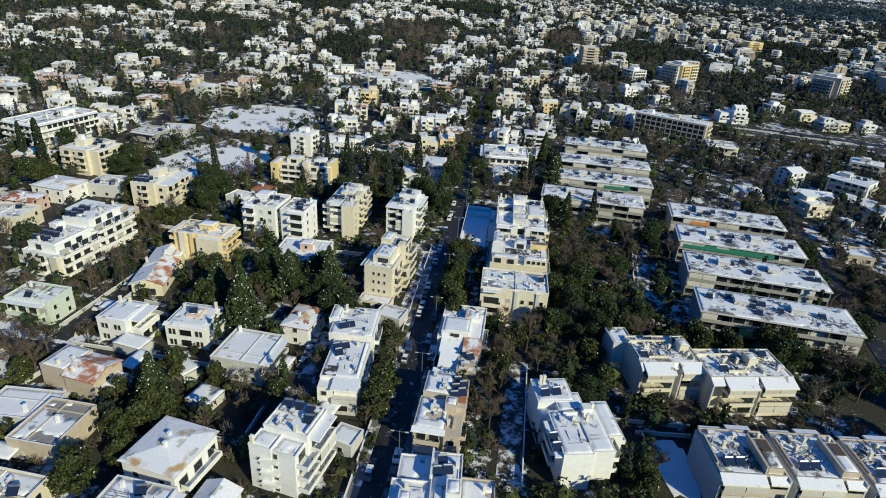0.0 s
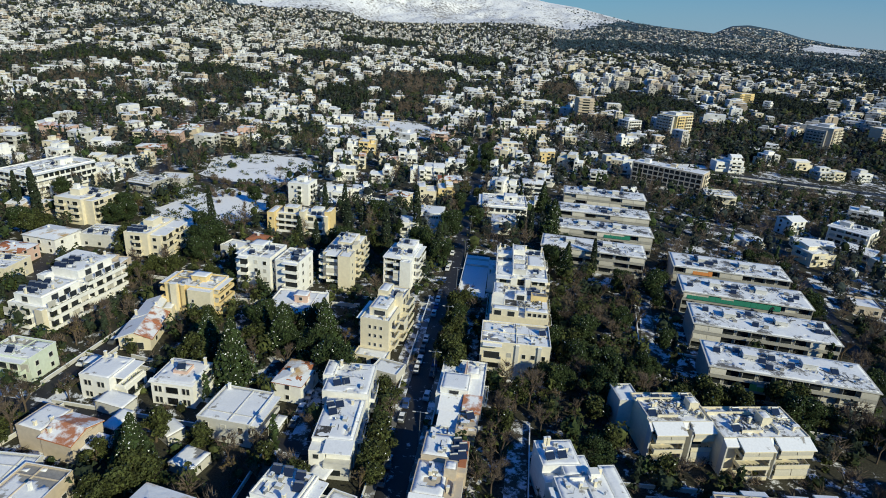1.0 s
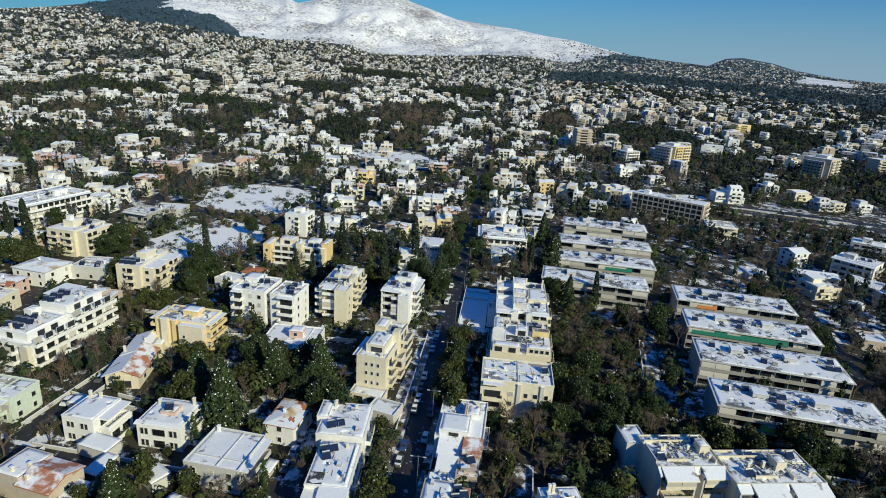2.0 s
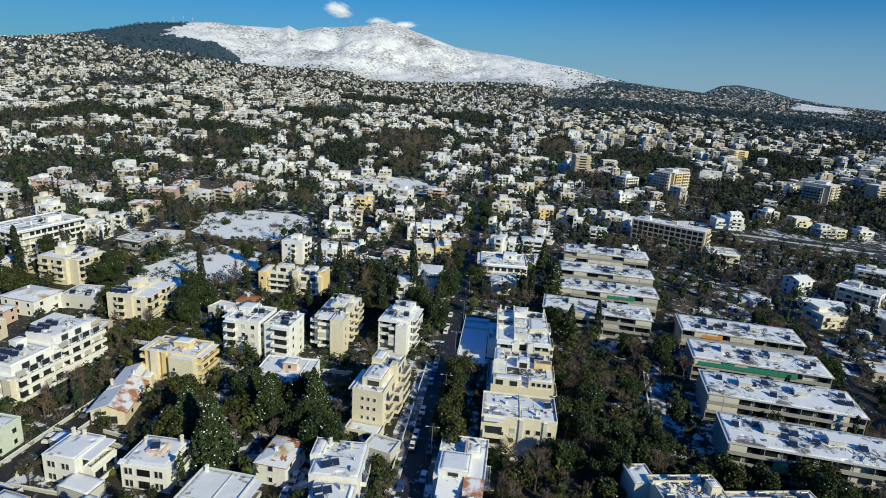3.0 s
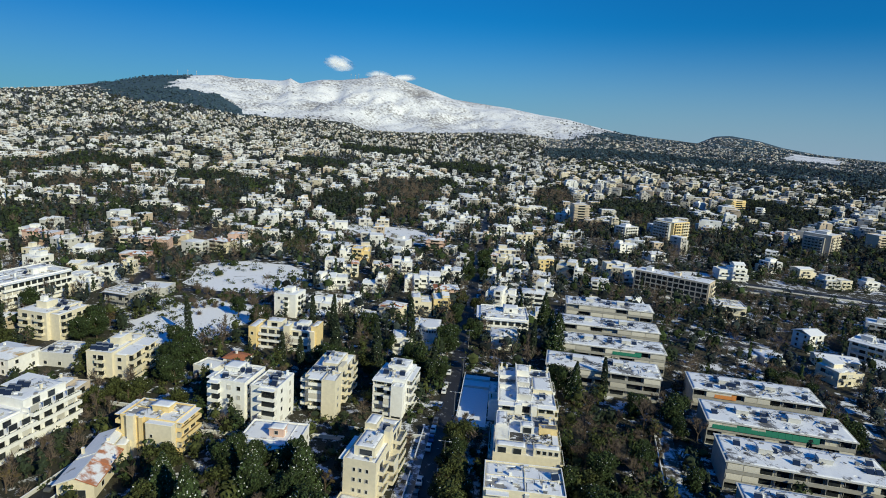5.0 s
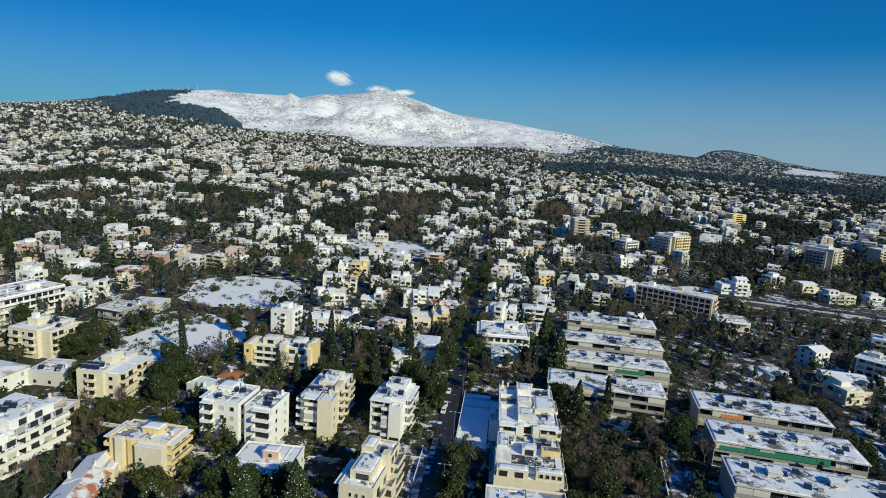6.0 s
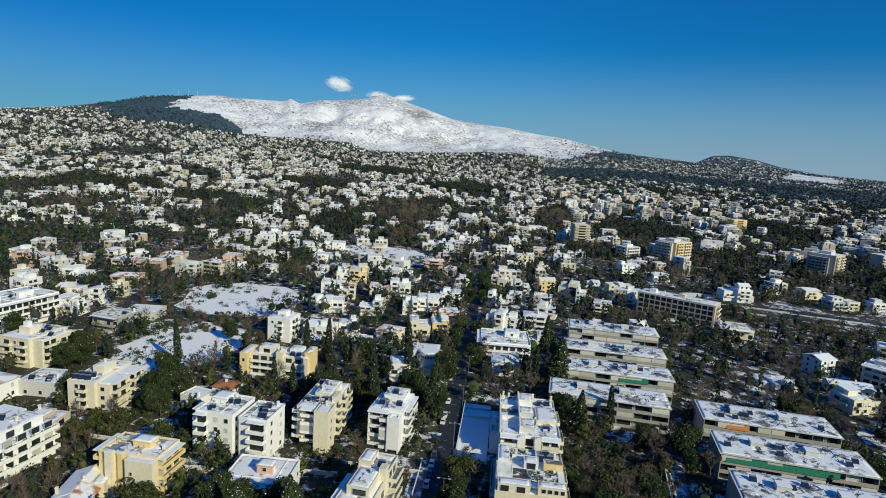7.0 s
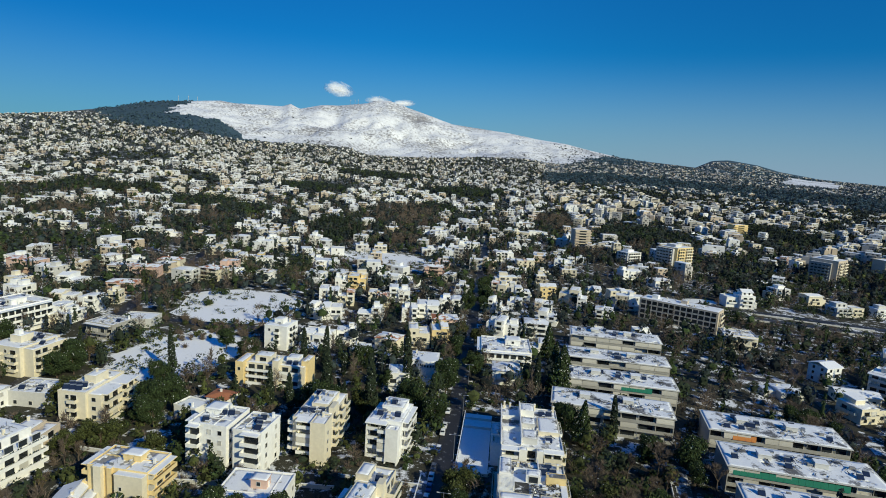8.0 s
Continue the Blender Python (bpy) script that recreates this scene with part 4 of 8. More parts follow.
def stair_houses():
    """The hand-shaped houses round the gardens east of the street."""
    # white block with a blank front
    compound(21.0, 71.3, 13, "white block with blank front walls and a stepped snowy roof",
             [(0.0, 0.0, 6.3, 13.0, -1, 9.8, "white", "low"), (6.3, 0.9, 11.2, 15.0, 1.9, 9.5, "white", "low"), (6.6, 2.4, 10.8, 14.5, -1, 1.9, "white", "bare"), (2.6, 13.0, 8.6, 19.0, -1, 9.8, "white", "low"), (-1.4, 16.0, 7.0, 24.0, -1, 9.9, "white", "low"),
              (-1.4, 13.0, 2.6, 16.0, -1, 8.0, "white", "low"), (11.2, 6.0, 14.8, 17.0, -1, 8.7, "white", "low"), (7.4, 11.5, 9.4, 13.5, 9.5, 11.5, "white", "bare"), (3.0, 11.6, 6.2, 11.9, 9.8, 10.6, "white", "bare"), (6.2, 3.0, 6.45, 9.0, 9.5, 10.3, "white", "bare")],
             stacks=(("E", 3.8, 11.2, 4.2, (3.0, 6.0), 1.5, "white", (1,)), ("E", 11.0, 14.8, 8.0, (2.6, 5.6), 1.4, "white", ()), ("W", -7.0, 0.0, 6.0, (3.0, 6.0), 1.4, "white", ())),
             canopies=((-1.7, -0.05, 0.3, 9.0, 10.5, 9.3, "white"),), chimneys=((4.6, 9.5, 9.9, 1.3), (8.0, 10.2, 9.6, 1.3), (0.6, 22.5, 10.0, 1.9), (1.5, 22.6, 10.0, 1.9), (10.2, 13.6, 9.6, 1.4), (5.0, 20.5, 10.0, 0.8)),
             solar=((-0.8, 2.4, 9.2, 6), (-0.8, 5.2, 9.2, 6), (0.6, 18.2, 10.1, 8), (3.4, 18.6, 10.1, 8)), gear=((5.5, 8.0, 9.0, 12.0, 9.85, 16), (3.0, 20.0, 7.0, 6.0, 9.95, 8)))
    # two terraces of balconied bays under sloping canopies
    for x, y, turn, west, tower, label, bays in ((43.6, 104.2, 12, -1.0, 11.0, "cream balconied terrace with blinds let down and a cluttered snowy roof", ((0.0, 7.2, 0.0), (9.6, 14.8, 0.6))),
                                                 (62.9, 102.6, 12, -3.6, 8.2, "cream balconied terrace with sloping snowy canopies over its bays", ((0.0, 7.4, 0.0), (9.2, 17.6, 0.3)))):
        b0, b1 = bays
        right = b1[1] + 0.4
        vol = [(west, 3.2, right, 15.0, -1, 9.8, "cream", "tall"), (b0[1] + 0.1, 0.8, b0[1] + 0.5, 3.2, -1, 9.2, "pale", "bare"), (b1[0] - 0.5, 0.8, b1[0] - 0.1, 3.2, -1, 9.2, "pale", "bare"), (west, 1.4, west + 0.4, 3.2, -1, 9.2, "pale", "bare"),
               (tower, 7.5, tower + 2.4, 10.5, 9.8, 12.2, "cream", "low"), (tower + 2.4, 4.4, tower + 2.7, 11.8, 9.8, 10.9, "cream", "bare"), (b0[0] + 2.0, 5.2, b0[1], 5.45, 9.8, 10.6, "cream", "bare"), (west + 0.3, 12.0, tower, 12.25, 9.8, 10.8, "cream", "bare")]
        if west > -2:
            vol += [(-4.6, 12.5, 1.0, 20.0, -1, 9.2, "pale", "tall"), (-1.0, 4.5, -0.7, 11.0, 9.8, 10.9, "pale", "bare")]
        compound(x, y, turn, label, vol,
                 stacks=[("S", (p + q) / 2, -3.2, round(q - p, 1), (0.5, 3.5, 6.5), round(3.2 - v, 1), "cream", (2, 0) if p else (2,)) for p, q, v in bays] + [("E", 8.0, right, 5.0, (3.5, 6.5), 1.3, "cream", ())],
                 canopies=[(p - 0.3, q + 0.3, v - 0.5, 8.9, 3.3, 10.1, "cream") for p, q, v in bays] + [(west - 0.1, b0[0] - 0.35, 1.2, 9.0, 3.3, 9.9, "pale"), (b0[1] + 0.5, b1[0] - 0.5, 2.0, 8.9, 3.3, 9.9, "cream")],
                 chimneys=((2.0, 8.5, 9.9, 1.7), (3.4, 9.8, 9.9, 1.3), (tower - 2.2, 9.0, 9.9, 1.5), (right - 2.5, 6.0, 9.9, 1.1)), solar=((4.6, 12.6, 9.9, 4), (right - 3.0, 12.5, 9.9, 4), (1.0, 6.2, 9.9, 4)),
                 gear=((right / 2, 9.5, right, 10.0, 9.85, 46),), group="balconied terraces")
    for x, y, turn, label in ((52.2, 70.4, 6, "beige balconied block with a walled snowy roof terrace"), (67.6, 72.4, 6, "beige balconied block with a sunken roof terrace under snow"), (83.0, 73.6, 6, "beige balconied block with bare brown terrace floors")):
        compound(x, y, turn, label,
                 [(0.0, 2.6, 13.4, 15.2, -1, 9.6, "beige", "tall"), (-0.4, 1.0, 0.0, 15.2, -1, 9.4, "pale", "bare"), (13.4, 1.4, 13.8, 14.6, -1, 9.9, "pale", "bare"), (9.8, 3.4, 12.9, 11.8, 9.6, 10.9, "beige", "low"), (9.0, 3.0, 9.3, 12.6, 9.6, 11.6, "beige", "bare"), (0.2, 5.0, 0.5, 13.0, 9.6, 10.4, "beige", "bare")],
                 stacks=(("S", 4.6, -2.6, 8.8, (0.4, 3.4, 6.4), 2.2, "beige", (1, 2)), ("S", 11.4, -2.6, 3.8, (3.4, 6.4), 1.2, "beige", ())),
                 canopies=((-0.3, 9.0, 0.2, 9.0, 2.6, 9.9, "cream"), (9.7, 13.4, 1.0, 8.8, 2.6, 9.7, "cream"), (0.6, 5.4, 16.6, 9.2, 15.2, 9.5, "cream"), (6.6, 12.0, 17.4, 9.2, 15.2, 9.6, "cream")),
                 decks=((10.4, 7.9, 12.5, 11.2, 11.1, BROWN),), chimneys=((3.4, 10.0, 9.7, 1.5), (6.6, 12.8, 9.7, 1.2), (12.0, 13.2, 9.7, 1.4)), solar=((2.6, 5.2, 9.7, 5), (5.0, 5.4, 9.7, 5)), gear=((4.6, 9.0, 8.4, 11.0, 9.65, 22),), group="blocks round the forecourt")
    # long house along the street: flat roof, tiled terrace with collectors, balconied end
    compound(-10.6, 75.4, -1.0, "long beige house with a snowy roof and tiled collector terrace",
             [(0.0, 0.9, 6.8, 11.0, -1, 7.0, "beige", "low"), (0.4, 11.0, 6.6, 18.6, -1, 8.3, "beige", "low"), (6.8, 0.0, 10.2, 8.0, -1, 6.6, "beige", "bare"), (6.6, 8.0, 10.4, 18.4, -1, 7.6, "beige", "bare"), (6.0, 6.6, 8.6, 9.4, 6.6, 9.2, "beige", "low"), (8.3, 2.0, 8.6, 5.5, 6.6, 7.5, "beige", "bare")],
             stacks=(("S", 3.2, -0.9, 5.6, (0.4, 3.6), 1.4, "beige", (0,)), ("E", 5.0, 10.2, 5.0, (3.6,), 1.2, "beige", ())), openings=(("S", 8.4, 0.0, 3.9, 1.2, 1.4), ("S", 8.4, 0.0, 0.8, 1.2, 1.4), ("E", 13.0, 10.4, 3.9, 1.2, 1.3), ("E", 16.0, 10.4, 3.9, 1.2, 1.3)),
             canopies=((-0.3, 7.0, -0.4, 6.7, 1.0, 7.1, "white"),), decks=((6.7, 9.6, 10.3, 18.2, 7.5, TILE),), solar=((7.6, 11.2, 7.7, 18), (9.2, 12.6, 7.7, 18), (7.6, 13.8, 7.7, 18), (9.2, 15.2, 7.7, 18), (7.8, 16.6, 7.7, 18)),
             chimneys=((3.2, 6.5, 7.1, 1.2), (5.4, 13.0, 8.4, 1.3), (7.4, 3.0, 6.6, 1.5)), gear=((3.4, 6.0, 5.6, 9.0, 7.05, 8), (3.4, 15.0, 5.0, 6.0, 8.35, 6)), name="house")
    # house of several lean-to roofs in front of a walled white terrace
    compound(-9.4, 98.6, -1.5, "low house of several snowy lean-to roofs and a tiled corner",
             [(0.6, 3.0, 10.2, 14.0, -1, 4.4, "pale", "bare"), (5.6, 1.2, 10.6, 12.0, 4.4, 5.6, "beige", "bare"), (7.4, 2.2, 10.2, 4.2, 5.6, 6.2, "beige", "bare")],
             openings=(("S", 8.0, -1.2, 2.2, 1.4, 1.5), ("S", 3.0, -3.0, 1.2, 1.6, 1.6), ("E", 5.0, 10.6, 2.6, 1.4, 1.4)),
             canopies=((0.0, 5.9, 7.6, 4.6, 13.8, 6.6, "pale"), (0.6, 6.2, 3.2, 4.4, 7.8, 5.6, "pale"), (-0.4, 3.6, -2.2, 3.2, 3.0, 4.0, "pale"), (3.8, 6.4, -1.0, 3.6, 3.0, 4.4, "white"), (6.0, 10.9, 8.0, 6.0, 14.0, 7.0, "tile")), decks=((6.2, 1.6, 10.2, 7.6, 5.55, ORANGE_TILE),),
             solar=((8.6, 6.2, 5.8, 30),), chimneys=((6.6, 8.4, 5.6, 1.4),), gear=((8.2, 4.2, 3.6, 4.0, 5.7, 6),), name="house")
    # house at the near end of the street, a roof of many levels
    compound(-11.6, 51.5, 3, "white flat-roofed house with walled roof levels under snow",
             [(0.0, 0.0, 7.6, 10.5, -1, 6.2, "white", "tall"), (0.8, 10.5, 7.0, 18.0, -1, 5.2, "white", "tall"), (7.6, 3.0, 13.4, 18.0, -1, 6.6, "white", "tall"), (13.4, 4.5, 20.0, 13.5, -1, 5.0, "beige", "tall"), (7.2, 10.8, 7.6, 18.0, 5.2, 8.0, "white", "bare"), (2.0, 4.0, 4.2, 6.4, 6.2, 8.2, "white", "low"), (10.6, 6.0, 13.2, 9.6, 6.6, 8.8, "white", "low")],
             stacks=(("S", 3.8, 0.0, 6.0, (3.2,), 1.3, "white", (0,)),), openings=(("E", 9.0, 20.0, 1.6, 1.3, 1.3), ("S", 16.5, -4.5, 1.6, 1.4, 1.3)), decks=((5.0, 1.0, 7.2, 4.0, 6.15, BROWN),),
             solar=((8.6, 12.6, 6.7, 12), (10.6, 13.2, 6.7, 12), (9.4, 15.6, 6.7, 12)), chimneys=((3.0, 8.6, 6.3, 1.3), (12.4, 15.0, 6.7, 1.3), (18.0, 11.0, 5.1, 1.2)), gear=((4.0, 5.5, 7.0, 9.0, 6.25, 12), (10.5, 10.0, 5.4, 14.0, 6.65, 12)), name="house")


def garden_blocks():
    """The hand-shaped blocks west of the street, and the one with the cluttered roof east of it."""
    # long white terraces stepping back, balconies along the sunny side
    compound(-142.3, 126.8, -8, "long white stepped block with rows of solid balconies",
             [(0.0, 0.0, 14.4, 15.6, -1, 7.2, "white", "tall"), (1.0, 1.6, 11.4, 15.2, 7.2, 9.7, "white", "low"), (-2.0, 15.6, 12.4, 32.0, -1, 8.6, "white", "tall"), (-2.0, 18.0, 8.4, 32.0, 8.6, 11.2, "white", "low"), (11.6, -1.6, 14.4, 0.0, -1, 7.6, "cream", "low"),
              (0.4, 10.6, 3.2, 14.0, 9.7, 12.0, "white", "low"), (8.4, 17.4, 12.2, 17.7, 8.6, 9.5, "white", "bare"), (10.6, 2.0, 10.9, 15.0, 9.7, 10.3, "white", "bare")],
             stacks=(("E", 7.8, 14.4, 15.4, (1.0, 4.2, 7.2), 1.9, "white", ()), ("E", 24.0, 12.4, 16.0, (2.6, 5.6, 8.6), 1.9, "white", ()), ("S", 4.6, 0.0, 8.6, (1.0, 4.2), 1.9, "white", (1,)), ("W", -7.5, 0.0, 12.0, (1.0, 4.2), 1.8, "white", ())),
             openings=(("E", 6.0, 11.4, 7.5, 2.4, 1.9), ("E", 10.5, 11.4, 7.5, 2.4, 1.9), ("E", 22.0, 8.4, 8.9, 2.4, 1.9), ("E", 27.0, 8.4, 8.9, 2.4, 1.9), ("S", 5.0, -1.6, 7.6, 2.2, 1.8)),
             canopies=((-7.0, 1.5, 24.0, 10.9, 33.0, 11.3, "white"),), solar=tuple((1.8 + 2.2 * (k % 3), 4.0 + 3.4 * (k // 3), 9.8, 24) for k in range(8)) + tuple((-0.8 + 2.2 * (k % 2), 19.5 + 2.9 * (k // 2), 11.3, 24) for k in range(6)),
             chimneys=((9.0, 8.0, 9.8, 1.4), (4.6, 2.6, 9.8, 1.7), (6.0, 26.0, 11.3, 1.4)), gear=((6.0, 8.0, 9.0, 12.0, 9.75, 16), (3.0, 25.0, 9.0, 12.0, 11.25, 14)))
    # white block with a blank bay beside a stack of small balconies
    compound(-40.2, 184.4, -5, "white block with a blank bay beside stacked balconies",
             [(0.0, 2.4, 4.0, 15.0, 0.6, 12.4, "white", "low"), (4.0, 2.0, 11.0, 16.5, 0.6, 12.7, "white", "low"), (6.8, -1.4, 10.8, 2.0, 1.0, 11.6, "white", "low"), (0.0, 0.4, 0.35, 2.4, 0.6, 12.2, "white", "bare"), (1.0, 4.0, 10.4, 15.8, -1, 0.6, "white", "bare"),
              (2.6, 8.6, 9.6, 16.0, 12.7, 14.4, "white", "low"), (6.8, -1.4, 7.1, 2.0, -1, 1.0, "white", "bare"), (10.4, -1.4, 10.8, 2.0, -1, 1.0, "white", "bare")],
             stacks=(("S", 2.1, -2.4, 3.4, (0.8, 3.8, 6.8, 9.8), 2.0, "white", ()), ("S", 5.4, -2.0, 2.6, (0.8, 3.8, 6.8, 9.8), 2.9, "white", (1,)), ("E", 6.0, 11.0, 5.6, (0.8, 3.8, 6.8, 9.8), 1.7, "white", ()), ("E", 12.6, 11.0, 5.2, (0.8, 3.8, 6.8, 9.8), 1.7, "white", (2,)), ("W", -8.0, 0.0, 7.0, (3.8, 6.8, 9.8), 1.4, "white", ())),
             canopies=((-0.2, 6.7, -0.2, 12.2, 2.6, 12.5, "white"), (10.9, 12.8, 3.2, 12.3, 15.4, 12.5, "white")), chimneys=((6.0, 5.4, 12.8, 1.7), (3.2, 11.6, 14.5, 1.2)), solar=((3.0, 5.4, 12.8, 5), (8.6, 5.8, 12.8, 5), (6.0, 11.0, 14.5, 5)), gear=((5.5, 6.0, 9.0, 7.0, 12.75, 16), (6.0, 12.4, 6.0, 6.0, 14.45, 8)))
    # tall cream block: blank stair tower in front, balconies on its shaded and its sunny side
    compound(-62.0, 178.2, -1, "tall cream block with a blank front tower and corner balconies",
             [(0.0, 1.8, 11.0, 23.0, 2.2, 13.0, "cream", "low"), (6.8, -1.8, 11.4, 5.0, -1, 13.3, "cream", "tall"), (0.8, 4.0, 10.0, 22.0, -1, 2.2, "cream", "bare"), (3.4, 9.0, 9.0, 20.0, 13.0, 14.8, "cream", "low"), (9.6, 7.0, 11.2, 12.0, 13.0, 15.0, "cream", "bare")],
             stacks=(("S", 4.2, -1.8, 4.8, (2.4, 5.2, 8.0, 10.6), 2.0, "white", (1,)), ("W", -4.4, 0.0, 4.6, (2.4, 5.2, 8.0, 10.6), 1.7, "white", ()), ("E", 8.4, 11.0, 3.2, (2.4, 5.2, 8.0, 10.6), 1.4, "cream", ()), ("E", 14.6, 11.0, 3.6, (2.4, 5.2, 8.0, 10.6), 1.4, "cream", (2,)), ("E", 20.0, 11.0, 3.4, (2.4, 5.2, 8.0, 10.6), 1.4, "cream", ())),
             openings=(("E", 1.2, 11.4, 3.4, 1.0, 1.2), ("E", 1.2, 11.4, 6.2, 1.0, 1.2), ("E", 1.2, 11.4, 9.0, 1.0, 1.2)), canopies=((1.6, 6.7, -0.4, 12.9, 2.0, 13.2, "white"),), chimneys=((5.0, 12.0, 14.9, 1.4), (2.0, 16.0, 13.1, 1.5), (9.0, 3.8, 13.4, 1.3)),
             solar=((2.0, 6.0, 13.1, 5), (4.6, 6.4, 13.1, 5), (7.4, 7.0, 13.1, 5), (2.0, 20.0, 13.1, 5)), gear=((5.0, 6.0, 8.0, 6.0, 13.05, 16), (6.0, 15.0, 5.0, 9.0, 14.85, 10)))
    # cream block by the street: trios of small windows, bold balconies on the street side
    compound(-36.4, 136.2, -6, "cream block with trios of small windows and angled balconies",
             [(0.0, 0.0, 8.8, 13.0, 0.4, 12.0, "cream", "tall"), (1.8, 2.8, 7.4, 11.6, 12.0, 14.5, "cream", "low"), (0.8, 13.0, 9.0, 21.5, -1, 13.4, "cream", "tall"), (7.2, 10.6, 8.9, 13.4, 12.0, 15.6, "cream", "bare"), (-0.4, -4.6, 9.6, 0.0, -1, 2.2, "cream", "tall"), (0.6, 14.0, 4.0, 20.0, 13.4, 15.0, "cream", "low")],
             stacks=(("E", 4.2, 8.8, 4.6, (2.4, 5.2, 8.2), 1.5, "cream", ()), ("E", 9.4, 8.8, 4.4, (2.4, 5.2, 8.2), 2.6, "cream", (1,)), ("E", 16.6, 9.0, 6.4, (2.4, 5.2, 8.2, 10.8), 2.2, "cream", ()), ("W", -6.5, 0.0, 8.0, (2.4, 5.2, 8.2), 1.4, "cream", ())),
             openings=tuple(("S", u, 0.0, z, 0.66, 1.0) for u in (3.0, 4.7, 6.5) for z in (3.4, 6.4, 9.2)) + (("S", 2.4, 4.6, 0.1, 2.6, 1.8), ("S", 6.6, 4.6, 0.1, 3.0, 1.8), ("S", 5.0, -2.8, 12.4, 3.4, 1.6)),
             canopies=((-1.5, -0.06, 0.6, 11.7, 12.0, 11.9, "white"),), chimneys=((7.0, 1.2, 12.1, 1.0), (6.0, 17.0, 13.5, 1.4)), solar=((6.4, 15.4, 13.5, 5),), gear=((4.6, 17.0, 7.0, 7.0, 13.45, 10), (4.4, 7.0, 4.6, 7.0, 14.55, 5)))
    # cream block raised on columns by the field
    compound(-141.0, 181.2, 1, "cream block raised on columns with a stack of front balconies",
             [(0.0, 0.0, 9.4, 20.0, 2.0, 10.8, "cream", "tall"), (9.4, 1.0, 14.0, 19.0, 0.6, 10.2, "cream", "low"), (3.4, 8.0, 7.4, 14.6, 10.8, 13.4, "cream", "low"), (2.0, 3.0, 8.4, 18.0, -1, 2.0, "cream", "bare")] + [(u, v, u + 0.5, v + 0.5, -1, 2.0, "cream", "bare") for u in (0.1, 4.4, 8.8) for v in (0.1, 9.0)],
             stacks=(("S", 5.4, 0.0, 2.8, (2.2, 5.0, 7.8), 1.5, "cream", ()), ("E", 6.0, 14.0, 8.6, (1.0, 4.0, 7.2), 1.8, "cream", ()), ("E", 15.0, 14.0, 7.4, (1.6, 4.6, 7.6), 2.2, "cream", ())),
             openings=tuple(("S", u, 0.0, z, 1.2, 1.3) for u in (3.2,) for z in (3.0, 5.8, 8.6)) + tuple(("S", 11.6, -1.0, z, 1.4, 1.3) for z in (2.0, 5.0, 8.0)),
             canopies=((9.6, 15.6, 2.0, 10.3, 10.2, 10.5, "cream"), (9.6, 15.8, 11.4, 10.3, 18.6, 10.5, "cream")), chimneys=((2.0, 15.0, 10.9, 1.3), (5.0, 12.0, 13.5, 1.0)), solar=tuple((1.2 + 2.2 * (k % 3), 2.4 + 2.6 * (k // 3), 10.9, 20) for k in range(6)), gear=((4.6, 12.0, 8.0, 14.0, 10.85, 14),))
    # two white villas
    compound(-98.5, 98.6, -4, "white two-storey villa with stepped terraces beside it",
             [(0.0, 0.0, 8.4, 9.8, -1, 7.0, "white", "low"), (8.4, 2.0, 11.2, 9.6, -1, 3.6, "white", "tall"), (-1.6, 2.0, 0.0, 5.0, -1, 3.2, "white", "low")],
             stacks=(("E", 5.4, 8.4, 7.6, (3.7,), 2.7, "white", ()), ("E", 5.4, 11.2, 7.0, (0.5,), 1.4, "white", ())), openings=tuple(("S", u, 0.0, z, 0.85, 1.5) for u in (1.7, 2.8, 5.4, 6.5) for z in (0.9, 4.2)),
             canopies=((8.3, 11.4, 1.6, 6.6, 9.6, 6.8, "white"),), chimneys=((0.8, 8.6, 7.1, 1.5), (3.4, 9.0, 7.1, 1.2)), name="house")
    compound(-80.6, 100.2, 0, "white villa with tall windows and a snowy roof light",
             [(0.0, 0.0, 11.0, 10.6, -1, 6.9, "white", "low"), (3.8, 4.0, 7.4, 7.6, 6.9, 7.7, "pink", "low"), (11.0, 3.0, 13.0, 9.0, -1, 3.8, "white", "tall")],
             stacks=(("E", 6.0, 11.0, 7.0, (3.8,), 2.0, "white", ()), ("E", 6.0, 13.0, 5.0, (0.4,), 1.2, "cream", ())), openings=tuple(("S", u, 0.0, z, 0.8, 1.7) for u in (1.3, 2.4, 8.6, 9.7) for z in (0.7, 3.9)) + (("S", 5.5, 0.0, 0.5, 2.8, 2.0), ("S", 5.5, 0.0, 3.8, 3.2, 1.8)),
             canopies=((-0.4, 11.4, -0.5, 6.8, 0.8, 7.1, "white"),), chimneys=((9.6, 9.4, 7.0, 1.9), (1.2, 8.2, 7.0, 1.1)), solar=((5.4, 5.4, 7.8, 20),), name="house")
